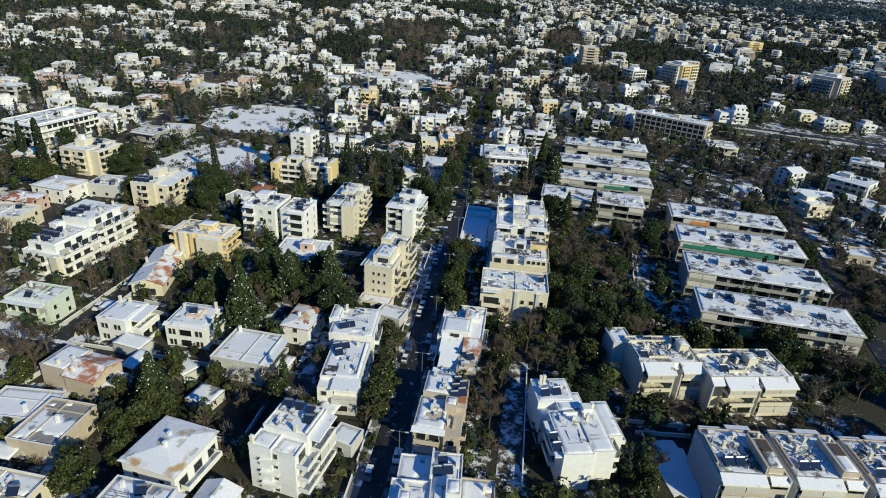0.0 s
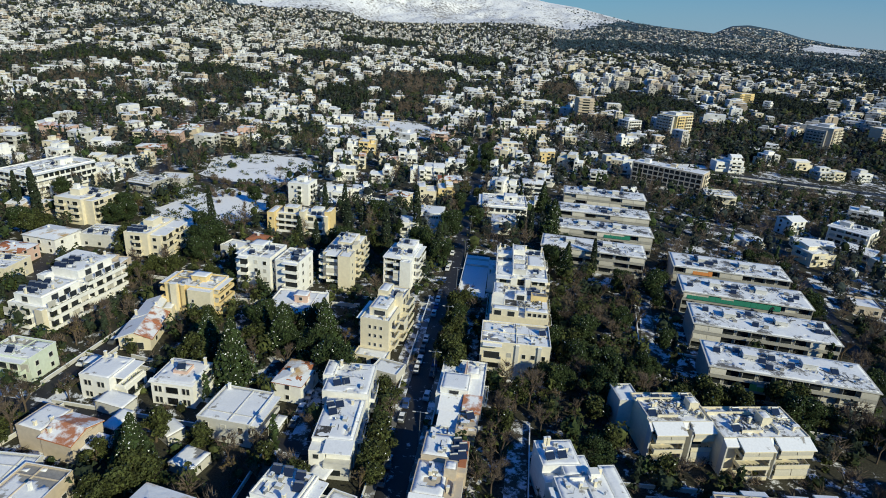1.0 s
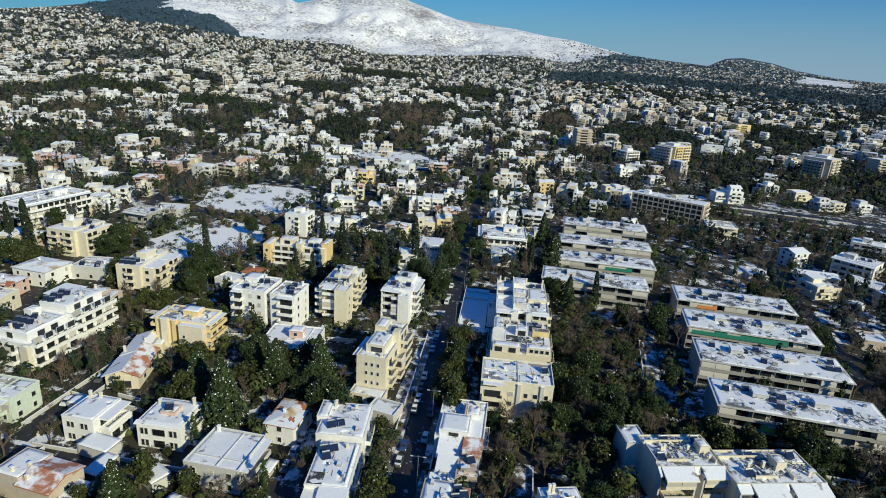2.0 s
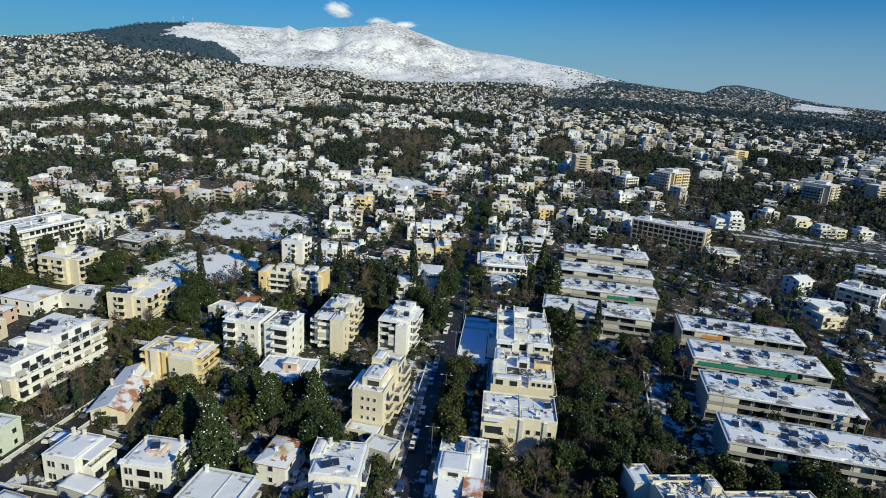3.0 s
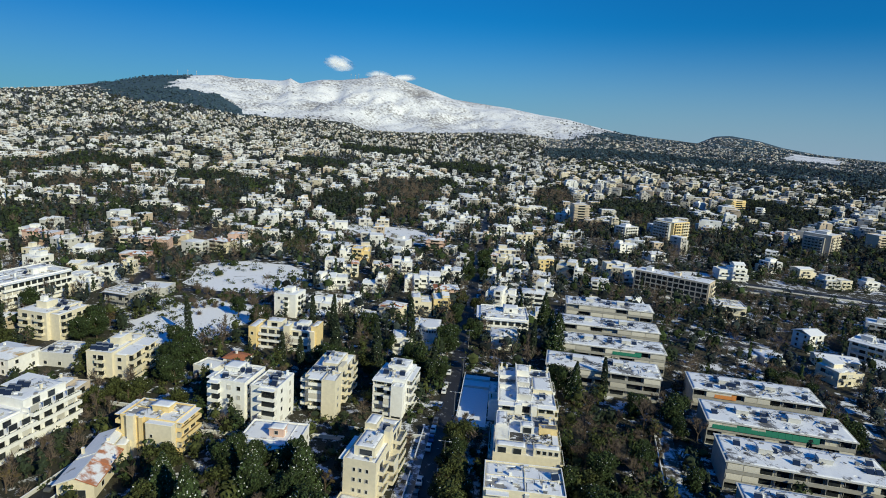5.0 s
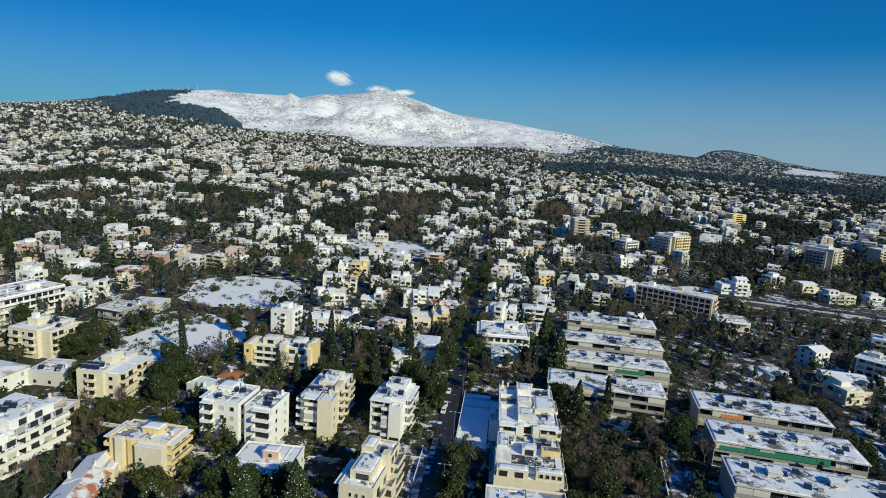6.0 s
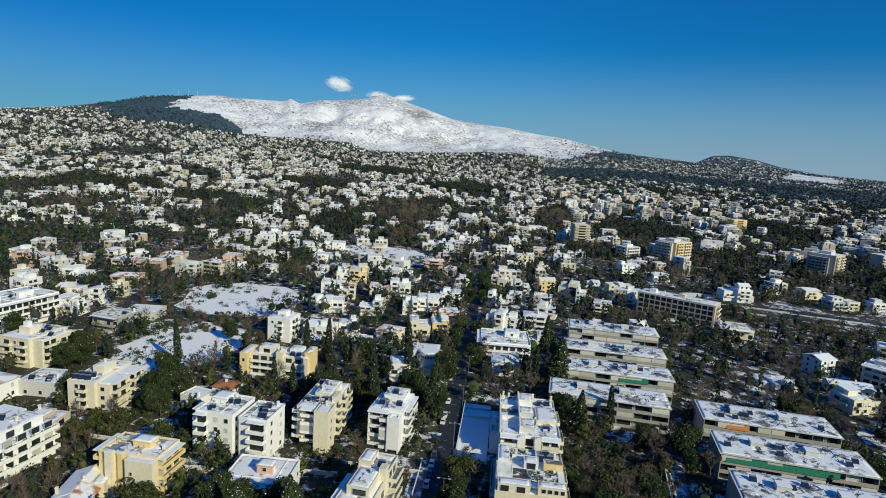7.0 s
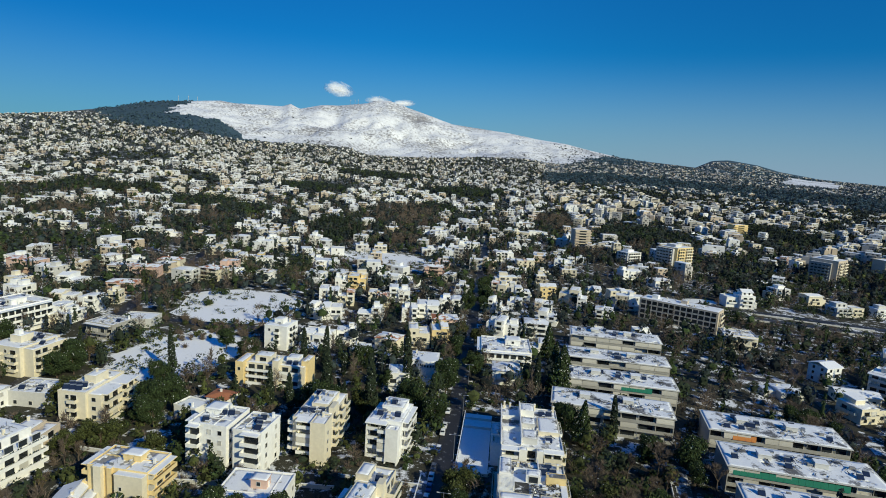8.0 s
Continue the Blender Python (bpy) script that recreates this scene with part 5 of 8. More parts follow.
    # low hall with an uneven gabled roof, and a taupe house with half its tiles showing
    compound(-94.4, 122.2, 103, "cream hall with a long uneven gabled snowy roof",
             [(0.5, 0.3, 16.0, 9.0, -1, 4.3, "cream", "bare"), (0.6, 2.4, 23.5, 6.4, 4.3, 5.5, "cream", "bare"), (16.0, 2.6, 23.8, 9.0, -1, 4.6, "cream", "bare"), (17.0, -0.8, 23.0, 2.6, -1, 5.2, "cream", "low")],
             openings=(("W", -4.4, -0.5, 0.6, 4.2, 2.2), ("S", 5.0, -0.3, 1.2, 1.6, 1.4), ("S", 11.0, -0.3, 1.2, 1.6, 1.4), ("S", 20.0, 0.8, 2.0, 1.4, 1.4)),
             canopies=((0.0, 8.4, -0.5, 4.2, 4.3, 6.2, "tile"), (8.4, 16.6, -0.3, 4.5, 4.3, 6.4, "tile"), (0.0, 11.0, 4.3, 6.3, 9.8, 4.3, "pale"), (11.0, 24.4, 4.3, 6.5, 9.4, 4.7, "pale"), (16.6, 24.4, 2.2, 5.9, 4.3, 6.5, "pale")), chimneys=((13.0, 8.4, 5.2, 1.6), (17.5, 4.0, 6.2, 1.0)), name="house")
    compound(-99.3, 79.4, -8.6, "taupe house half under snow with clay tiles showing",
             [(0.0, 0.0, 7.0, 8.4, -1, 6.0, "beige", "low"), (7.2, -0.6, 15.4, 8.0, -1, 5.2, "beige", "bare"), (7.4, 1.6, 15.2, 5.4, 5.2, 6.2, "beige", "bare"), (-0.4, 2.0, 0.0, 6.0, -1, 3.0, "pale", "bare")],
             openings=(("E", 3.4, 15.4, 2.6, 1.2, 1.5), ("W", -4.0, 0.0, 3.0, 1.2, 1.4)), canopies=((6.9, 15.8, -1.0, 5.2, 3.5, 6.8, "tile"), (6.9, 15.8, 3.5, 6.8, 8.4, 5.4, "tile"), (15.5, 18.6, 1.0, 2.8, 6.6, 3.4, "pale")),
             chimneys=((4.0, 1.4, 6.1, 1.0), (6.3, 3.6, 6.1, 1.1), (8.6, 0.8, 5.6, 1.2)), name="house")
    # white house with a rounded glazed bay
    compound(-38.2, 252.4, 2, "white house with a rounded glazed bay under snow",
             [(0.0, 1.5, 12.0, 13.0, -1, 8.6, "white", "low"), (-5.0, -4.0, 2.0, 5.0, -1, 4.6, "white", "low"), (6.0, -5.0, 14.0, 0.0, -1, 3.0, "white", "tall")],
             stacks=(("E", 8.6, 12.0, 6.0, (3.0, 6.0), 1.5, "white", ()),), rounds=((8.2, 1.6, 4.3, -1.0, 9.6, "white"),), openings=(("S", -1.6, 4.0, 1.0, 2.2, 1.8), ("S", 2.2, -1.5, 5.2, 1.6, 1.6)), chimneys=((2.0, 10.0, 8.7, 1.3),), gear=((4.0, 8.0, 7.0, 8.0, 8.65, 10),), name="house")
    # tall white block at the near end: blank end wall, ledges, balconies on its sunny side
    compound(-40.0, 60.4, -10, "white block with a blank end wall and stacked balconies",
             [(0.0, 0.0, 4.8, 4.4, -1, 11.0, "white", "tall"), (4.8, 0.3, 9.8, 4.4, -1, 10.6, "white", "tall"), (0.6, 4.4, 10.2, 12.8, -1, 12.2, "white", "tall"), (2.6, -0.9, 6.6, 0.0, 2.6, 2.8, "white", "bare"), (2.6, -0.9, 6.6, 0.0, 5.6, 5.8, "white", "bare"), (2.6, -0.9, 6.6, 0.0, 8.6, 8.8, "white", "bare"), (9.4, 5.0, 9.7, 12.4, 12.2, 13.0, "white", "bare"), (0.8, 8.4, 4.0, 8.6, 12.2, 13.0, "white", "bare")],
             stacks=(("E", 2.8, 9.8, 4.6, (2.0, 5.0, 8.0), 2.6, "white", ()), ("E", 8.8, 10.2, 6.6, (2.0, 5.0, 8.0), 2.2, "white", (1,)), ("W", -8.0, -0.6, 6.0, (2.0, 5.0, 8.0), 1.3, "white", ())),
             openings=tuple(("S", 2.0, 0.0, z, 0.45, 0.55) for z in (0.8, 2.0, 3.8, 5.0, 6.8, 8.0)) + tuple(("S", 5.6, -0.3, z, 0.9, 1.2) for z in (0.6, 3.6, 6.6, 9.0)), solar=((2.2, 11.0, 12.3, 10), (4.6, 11.2, 12.3, 10), (7.4, 11.0, 12.3, 10), (8.4, 8.4, 12.3, 10)),
             canopies=((10.2, 12.6, 4.8, 11.6, 12.4, 11.8, "white"),), chimneys=((7.4, 5.0, 12.3, 1.6), (0.5, 0.6, 11.0, 1.8), (3.0, 6.4, 12.3, 1.0)), gear=((5.4, 8.4, 8.6, 7.4, 12.25, 16),))
    # two long white houses end to end
    compound(-34.4, 83.0, 4, "long white house under smooth snow with roof collectors",
             [(0.0, 4.4, 9.4, 19.6, -1, 7.6, "white", "low"), (3.4, 0.4, 9.2, 4.4, -1, 4.4, "pale", "bare"), (0.0, 1.4, 3.4, 4.4, -1, 6.8, "white", "bare"), (8.4, 6.0, 8.6, 19.0, 7.6, 8.1, "white", "bare"), (-1.6, 20.2, 9.8, 33.6, -1, 8.8, "white", "low"), (-2.8, 26.0, 0.0, 33.0, -1, 9.6, "white", "low")],
             stacks=(("S", 6.4, -4.4, 5.2, (4.5,), 2.4, "white", ()), ("E", 12.0, 9.4, 8.0, (1.2, 4.2), 1.3, "white", ()), ("E", 27.0, 9.8, 9.0, (2.2, 5.2), 1.3, "white", ())), openings=(("S", 1.6, -1.4, 4.6, 1.2, 1.2), ("S", 6.0, -0.4, 1.2, 2.4, 1.6), ("W", -9.0, 0.0, 4.6, 1.2, 1.2), ("W", -14.0, 0.0, 4.6, 1.2, 1.2)),
             canopies=((3.2, 9.6, 0.2, 7.2, 4.6, 7.6, "white"),), decks=((0.4, 4.8, 3.6, 8.6, 7.55, DARK_DECK),), solar=((1.6, 15.6, 7.7, 24), (3.6, 16.4, 7.7, 24), (2.6, 13.4, 7.7, 24), (1.4, 23.4, 8.9, 24), (3.4, 24.4, 8.9, 24)), chimneys=((6.6, 17.4, 7.7, 1.2), (1.0, 31.0, 9.7, 1.4), (6.0, 31.4, 8.9, 1.0)),
             gear=((5.4, 12.0, 7.0, 10.0, 7.65, 8), (4.0, 27.0, 9.0, 10.0, 8.85, 10)), name="house")
    # white house with a walled roof terrace
    compound(-10.2, 111.8, -1, "white house with a raised snowy roof block and walled terrace",
             [(0.0, 0.0, 12.0, 17.6, -1, 6.2, "white", "tall"), (1.0, 0.6, 8.2, 8.2, 6.2, 8.0, "white", "low"), (6.4, 9.2, 6.8, 14.4, 6.2, 8.3, "pink", "bare"), (7.0, 9.4, 10.4, 13.6, 6.2, 7.6, "white", "low")],
             stacks=(("E", 6.0, 12.0, 8.0, (3.2,), 1.2, "white", ()),), openings=(("S", 2.6, 0.0, 3.6, 1.4, 1.4), ("S", 6.0, 0.0, 3.6, 1.4, 1.4), ("S", 9.6, 0.0, 3.6, 1.2, 1.3), ("S", 4.6, -0.6, 6.5, 2.4, 1.2), ("E", 14.0, 12.0, 3.6, 1.3, 1.3)), chimneys=((9.4, 15.6, 6.3, 1.3), (2.0, 15.8, 6.3, 1.0)), gear=((6.0, 13.0, 9.0, 6.0, 6.25, 8),), name="house")
    # white terraced block: walls across its roof, stepped ends
    compound(0.6, 182.4, 1, "white terraced block with high walls across its snowy roof",
             [(1.5, 3.6, 20.2, 33.0, -1, 9.4, "white", "tall"), (7.4, 5.0, 7.75, 32.6, 9.4, 12.0, "white", "bare"), (1.8, 14.0, 7.4, 14.3, 9.4, 11.0, "white", "bare"), (1.8, 22.4, 7.4, 22.7, 9.4, 11.0, "white", "bare"), (7.75, 6.0, 12.4, 12.0, 9.4, 11.4, "pale", "low"), (7.75, 17.0, 12.4, 22.0, 9.4, 11.0, "pale", "low"), (7.75, 26.0, 12.4, 32.0, 9.4, 11.6, "white", "low"),
              (13.2, 13.0, 19.8, 24.0, 9.4, 10.6, "cream", "low"), (-1.6, 8.0, 1.5, 15.0, -1, 6.6, "white", "tall"), (-1.6, 18.0, 1.5, 27.0, -1, 5.6, "white", "tall"), (6.9, 1.6, 9.2, 3.6, -1, 9.6, "white", "low"), (12.2, 1.6, 14.2, 3.6, -1, 9.6, "white", "low"), (1.2, 4.0, 1.5, 33.0, 9.4, 10.6, "white", "bare")]
             + [(8.2 + 1.1 * k, 14.0, 8.6 + 1.1 * k, 14.4, 9.4, 11.2, "white", "bare") for k in range(5)],
             stacks=(("S", 4.2, -3.6, 5.0, (0.8, 3.8, 6.6), 1.9, "white", ()), ("S", 17.2, -3.6, 5.4, (0.8, 3.8, 6.6), 1.7, "cream", (1,)), ("E", 10.0, 20.2, 8.0, (0.8, 3.8, 6.6), 1.5, "cream", ()), ("E", 24.0, 20.2, 9.0, (0.8, 3.8, 6.6), 1.5, "white", ()), ("W", -11.0, -1.5, 5.0, (6.7,), 2.6, "white", ())),
             openings=tuple(("S", 10.7, -3.6, z, 2.4, 2.3) for z in (0.6, 3.6, 6.4)), solar=((15.0, 28.0, 9.5, 5), (17.6, 28.4, 9.5, 5), (16.2, 9.0, 9.5, 5)), chimneys=((2.4, 31.8, 9.5, 2.2), (12.9, 31.8, 9.5, 2.2), (19.4, 31.8, 9.5, 2.0), (4.4, 32.2, 9.5, 1.6)),
             canopies=((1.4, 7.0, 1.4, 9.3, 3.8, 9.6, "white"), (14.3, 20.4, 1.6, 9.3, 3.8, 9.6, "white")), gear=((16.4, 19.0, 6.0, 24.0, 9.45, 26), (4.5, 18.0, 5.0, 24.0, 9.45, 8)))
    # blocks round the open fields
    compound(-103.0, 228.4, 0, "cream block with a yellow end wall and white balconies",
             [(0.0, -1.5, 3.2, 9.0, -1, 9.4, "yellow", "low"), (3.2, 1.5, 27.0, 12.5, -1, 8.4, "cream", "low"), (6.0, 3.5, 12.5, 9.0, 8.4, 10.8, "cream", "low"), (14.6, -0.4, 17.0, 5.0, -1, 10.6, "cream", "low"), (25.2, 3.0, 28.0, 11.0, -1, 10.4, "yellow", "low"), (18.0, 6.0, 23.0, 11.0, 8.4, 10.2, "white", "low")],
             stacks=(("S", 8.9, -1.5, 10.4, (0.4, 3.2, 5.8), 1.9, "white", ()), ("S", 21.2, -1.5, 7.8, (0.4, 3.2, 5.8), 1.9, "white", (1,))), openings=(("S", 9.2, -3.5, 8.7, 2.6, 1.6), ("S", 1.6, 1.5, 6.0, 1.0, 1.2)), solar=((20.0, 3.6, 8.5, 5), (22.6, 3.8, 8.5, 5)), chimneys=((4.6, 10.0, 8.5, 1.3), (15.8, 3.0, 10.7, 1.0)), gear=((15.0, 7.0, 20.0, 8.0, 8.45, 18),), plain=True)
    compound(-109.4, 269.6, -4, "plain white block with a stack of small front balconies",
             [(0.0, 0.0, 11.0, 12.0, -1, 11.4, "white", "low"), (3.0, 4.0, 7.2, 9.0, 11.4, 13.4, "white", "low")], stacks=(("S", 6.2, 0.0, 2.6, (2.4, 5.2, 8.0), 1.2, "white", ()), ("W", -5.0, 0.0, 5.6, (2.4, 5.2, 8.0), 1.2, "white", ()), ("E", 6.0, 11.0, 7.0, (2.4, 5.2, 8.0), 1.2, "white", ())),
             openings=(("S", 2.4, 0.0, 8.8, 1.0, 1.1),), chimneys=((8.6, 8.6, 11.5, 1.4),), gear=((5.5, 6.0, 8.0, 8.0, 11.45, 8),), plain=True)
    compound(-192.0, 209.6, -6, "cream block with staggered balconies and roof collectors",
             [(0.0, 0.0, 13.6, 18.0, -1, 11.6, "cream", "low"), (4.0, 5.0, 9.0, 10.5, 11.6, 14.2, "cream", "low"), (13.6, 1.6, 18.0, 17.0, -1, 11.0, "cream", "low"), (5.0, 6.0, 7.0, 8.0, 14.2, 16.0, "white", "low")],
             stacks=(("S", 3.4, 0.0, 4.4, (2.6, 5.4, 8.4), 1.5, "cream", ()), ("S", 10.6, 0.0, 3.8, (2.6, 5.4, 8.4), 1.5, "cream", ()), ("E", 5.2, 18.0, 6.2, (2.6, 5.4, 8.4), 1.7, "cream", ()), ("E", 13.0, 18.0, 6.2, (1.8, 4.6, 7.6), 1.9, "cream", (1,))),
             openings=tuple(("S", 7.2, 0.0, z, 1.1, 1.2) for z in (0.8, 3.6, 6.4, 9.2)), solar=((11.0, 9.0, 11.7, 8), (11.0, 12.0, 11.7, 8), (8.4, 13.6, 11.7, 8), (15.6, 8.0, 11.1, 8)), chimneys=((2.0, 14.0, 11.7, 1.5), (16.0, 14.0, 11.1, 1.3)), gear=((7.0, 10.0, 11.0, 14.0, 11.65, 18),), plain=True)
    # cream block with a cluttered roof terrace
    compound(1.3, 152.6, 0, "cream block with dark roof terraces, frames and clutter",
             [(0.0, 0.0, 18.5, 24.0, -1, 9.8, "cream", "tall"), (0.6, 0.2, 9.0, 3.4, 9.8, 12.2, "cream", "low"), (11.0, 0.2, 18.2, 3.2, 9.8, 12.4, "cream", "low"), (7.6, 13.0, 11.6, 16.4, 9.8, 12.0, "white", "low"), (13.0, 12.6, 18.3, 15.2, 9.8, 12.2, "yellow", "low"), (0.4, 15.0, 3.6, 23.6, 9.8, 10.9, "white", "low"),
              (4.4, 18.0, 11.0, 18.3, 9.8, 11.2, "white", "bare"), (11.0, 16.8, 11.3, 23.6, 9.8, 11.4, "white", "bare"), (4.2, 8.0, 4.5, 13.0, 9.8, 11.4, "white", "bare")],
             stacks=(("E", 6.0, 18.5, 8.0, (0.6, 3.6, 6.6), 1.4, "cream", ()), ("E", 17.0, 18.5, 9.0, (0.6, 3.6, 6.6), 1.4, "cream", ()), ("W", -12.0, 0.0, 18.0, (3.6, 6.6), 1.3, "white", ())),
             openings=(("S", 2.4, -0.2, 10.0, 2.2, 1.9), ("S", 6.6, -0.2, 10.0, 2.2, 1.9), ("S", 12.4, -0.2, 10.9, 1.0, 1.1), ("S", 14.0, -0.2, 10.9, 1.0, 1.1), ("S", 15.6, -0.2, 10.9, 1.0, 1.1), ("S", 17.2, -0.2, 10.9, 1.0, 1.1), ("S", 9.6, -13.0, 10.0, 2.4, 1.8)),
             canopies=((16.7, 18.4, 3.4, 10.4, 12.4, 10.5, "white"), (6.4, 11.6, 2.4, 10.9, 4.2, 11.2, "white")), decks=((4.6, 4.4, 8.4, 12.6, 9.85, DARK_DECK), (9.4, 4.4, 16.4, 12.0, 9.85, DARK_DECK)),
             solar=((12.6, 18.6, 9.9, 5), (15.2, 18.8, 9.9, 5), (14.0, 21.4, 9.9, 5)), chimneys=((8.6, 20.5, 9.9, 1.4), (16.8, 22.0, 9.9, 1.3), (5.6, 21.0, 9.9, 1.2)), gear=((12.6, 8.4, 8.0, 8.0, 10.05, 54), (9.5, 20.5, 16.0, 6.0, 9.85, 26)))


def road_houses():
    """The blocks and houses round the wide road."""
    grid = [("S", 2.5 + 3.6 * q, 0, 0.7 + 3.2 * k, 3.0, 2.4) for q in range(13) for k in range(4)]
    compound(88.1, 405.4, -31, "long beige block with dark loggias beside the wide road", [(0, 0, 48.2, 14.0, -1, 13.5, "beige", "low"), (6, 5, 10, 9, 13.5, 15.6, "white", "low"), (24, 6, 28, 10, 13.5, 15.4, "beige", "low")],
             stacks=[("E", 7.0, 48.2, 9.0, [3.4, 6.6, 9.8], 1.4, "cream", ())], openings=grid, chimneys=((14, 11, 13.5, 1.2), (33, 4, 13.5, 1.0)), gear=((22, 7, 40, 11, 13.5, 10),), group="blocks by the wide road", plain=True)
    compound(164.6, 464.5, 8, "tall stepped white house with a gabled top storey above the road", [(0, 2, 9, 13, -1, 7.5, "white", "tall"), (9, -1, 20, 11, -1, 9.6, "white", "low"), (11, 2, 19, 9, 9.6, 12.2, "white", "bare"), (20, 3, 24, 10, -1, 4.0, "white", "low")],
             stacks=[("S", 14.5, 1, 8.6, [3.3, 6.4], 1.6, "white", ()), ("S", 4.5, -2, 6.0, [3.3], 1.4, "white", ()), ("E", 5, 20, 6, [6.4], 1.3, "white", ())],
             canopies=[(10.4, 19.6, 1.2, 12.0, 5.5, 13.8, "white"), (10.4, 19.6, 9.8, 12.0, 5.5, 13.8, "white")], openings=[("S", 13, -2, 10.1, 1.2, 1.6), ("S", 16.5, -2, 10.1, 1.2, 1.6), ("S", 11.5, 1, 1.2, 1.5, 1.6), ("S", 16.5, 1, 1.2, 1.5, 1.6)],
             chimneys=((18, 8, 12.0, 2.2), (2, 10, 7.5, 1.4)), name="house", group="houses by the wide road", plain=True)
    compound(217.5, 510, 20, "pale grey three-storey house with stacked balconies", [(0, 0, 14, 11, -1, 9.3, "pale", "low"), (4, 3, 11, 9, 9.3, 11.6, "white", "low"), (-4, 3, 0, 10, -1, 6.2, "cream", "low")],
             stacks=[("S", 7, 0, 11.0, [3.3, 6.4], 1.5, "pale", ()), ("W", -5.5, 0, 7.0, [6.4], 1.4, "pale", ())], openings=[("S", 3, 0, 1.2, 1.5, 1.6), ("S", 10, 0, 1.2, 2.2, 1.8)], chimneys=((12, 9, 9.3, 1.2),), name="house", group="houses by the wide road", plain=True)
    compound(239, 502, 18, "cream two-storey house with a broad snowy roof", [(0, 0, 13, 11, -1, 7.6, "cream", "tall"), (13, 2, 18, 10, -1, 4.4, "cream", "low")], stacks=[("S", 6, 0, 7.0, [3.5], 1.5, "cream", ())],
             canopies=[(-0.6, 13.6, -0.6, 7.5, 5.5, 8.7, "white"), (-0.6, 13.6, 11.6, 7.5, 5.5, 8.7, "white")], openings=[("S", 3, 0, 1.0, 1.6, 1.6), ("S", 9.5, 0, 1.0, 2.4, 2.0), ("W", -3, 0, 4.4, 1.2, 1.3), ("W", -8, 0, 4.4, 1.2, 1.3), ("E", 6, 18, 1.2, 1.2, 1.4)], name="house", group="houses by the wide road", plain=True)
    compound(244, 470, 14, "pale grey house with a set-back upper storey", [(0, 0, 13, 12, -1, 6.4, "pale", "low"), (2, 4, 11, 11, 6.4, 9.4, "pale", "low"), (13, 1, 23, 11, -1, 6.6, "cream", "tall")],
             stacks=[("S", 6.5, 0, 11.0, [3.4], 1.4, "pale", ()), ("S", 18, -1, 7.0, [3.4], 1.4, "cream", ()), ("W", -6, 0, 8.0, [3.4], 1.3, "pale", ())], openings=[("S", 4.5, -4, 7.2, 1.8, 1.6), ("S", 8.5, -4, 7.2, 1.8, 1.6), ("S", 4, 0, 1.0, 2.0, 1.7), ("S", 16, -1, 1.0, 1.6, 1.6)], name="house", group="houses by the wide road", plain=True)
    compound(278, 481, 10, "white house half hidden behind dark trees", [(0, 0, 12, 11, -1, 6.4, "white", "low"), (3, 3, 9, 9, 6.4, 8.8, "pale", "low")], stacks=[("S", 6, 0, 9.0, [3.4], 1.4, "white", ())], name="house", group="houses by the wide road", plain=True)
    compound(218, 556, 12, "low white house with a snowy roof in the trees", [(0, 0, 16, 10, -1, 5.6, "white", "low"), (16, 2, 24, 9, -1, 3.6, "pale", "low")], openings=[("S", 3 + 4 * q, 0, 3.2, 1.4, 1.5) for q in range(3)], name="house", group="houses by the wide road", plain=True)
    # tall blocks further up: one face in shade, the other in sun
    # west wall and balconies grey: that face's shade put into its colour
    compound(168, 620, 42, "seven-storey ochre block, its shaded balconied face coloured grey", [(0, 0, 27, 22, -1, 21.4, "yellow", "low"), (-3.4, 3, 0, 22, -1, 20.4, "pale", "low"), (5, 6, 16, 16, 21.4, 24.0, "pale", "low")],
             stacks=[("S", 7, 0, 11.5, [3.3 + 3.0 * k for k in range(6)], 1.7, "yellow", ()), ("S", 20, 0, 11.5, [3.3 + 3.0 * k for k in range(6)], 1.7, "cream", ()), ("W", -12.5, 3.4, 17.0, [3.3 + 3.0 * k for k in range(6)], 1.6, "pale", ())], group="blocks by the wide road", plain=True)
    compound(120, 618, 38, "pale four-storey block with white balcony fronts", [(0, 0, 20, 14, -1, 12.4, "pale", "low"), (5, 4, 13, 11, 12.4, 14.8, "white", "low")], stacks=[("S", 10, 0, 17.0, [3.3, 6.4, 9.5], 1.5, "white", ()), ("W", -7, 0, 10.0, [3.3, 6.4, 9.5], 1.4, "pale", ())], group="blocks by the wide road", plain=True)
    # the west wing's concrete grey carries the shade of that face
    compound(322, 626, 44, "tall beige block with deep balconies on both faces", [(0, 0, 24, 26, -1, 22.4, "beige", "low"), (-3, 5, 0, 25, -1, 19.5, "concrete", "low"), (24, 3, 30, 24, -1, 19.4, "beige", "low"), (6, 7, 17, 18, 22.4, 25.0, "pale", "low")],
             stacks=[("S", 6, 0, 9.0, [3.3 + 3.0 * k for k in range(6)], 1.8, "cream", ()), ("S", 18, 0, 9.0, [3.3 + 3.0 * k for k in range(6)], 1.8, "cream", ()), ("W", -15, 3, 17.0, [3.3 + 3.0 * k for k in range(5)], 1.6, "concrete", ())], group="blocks by the wide road", plain=True)


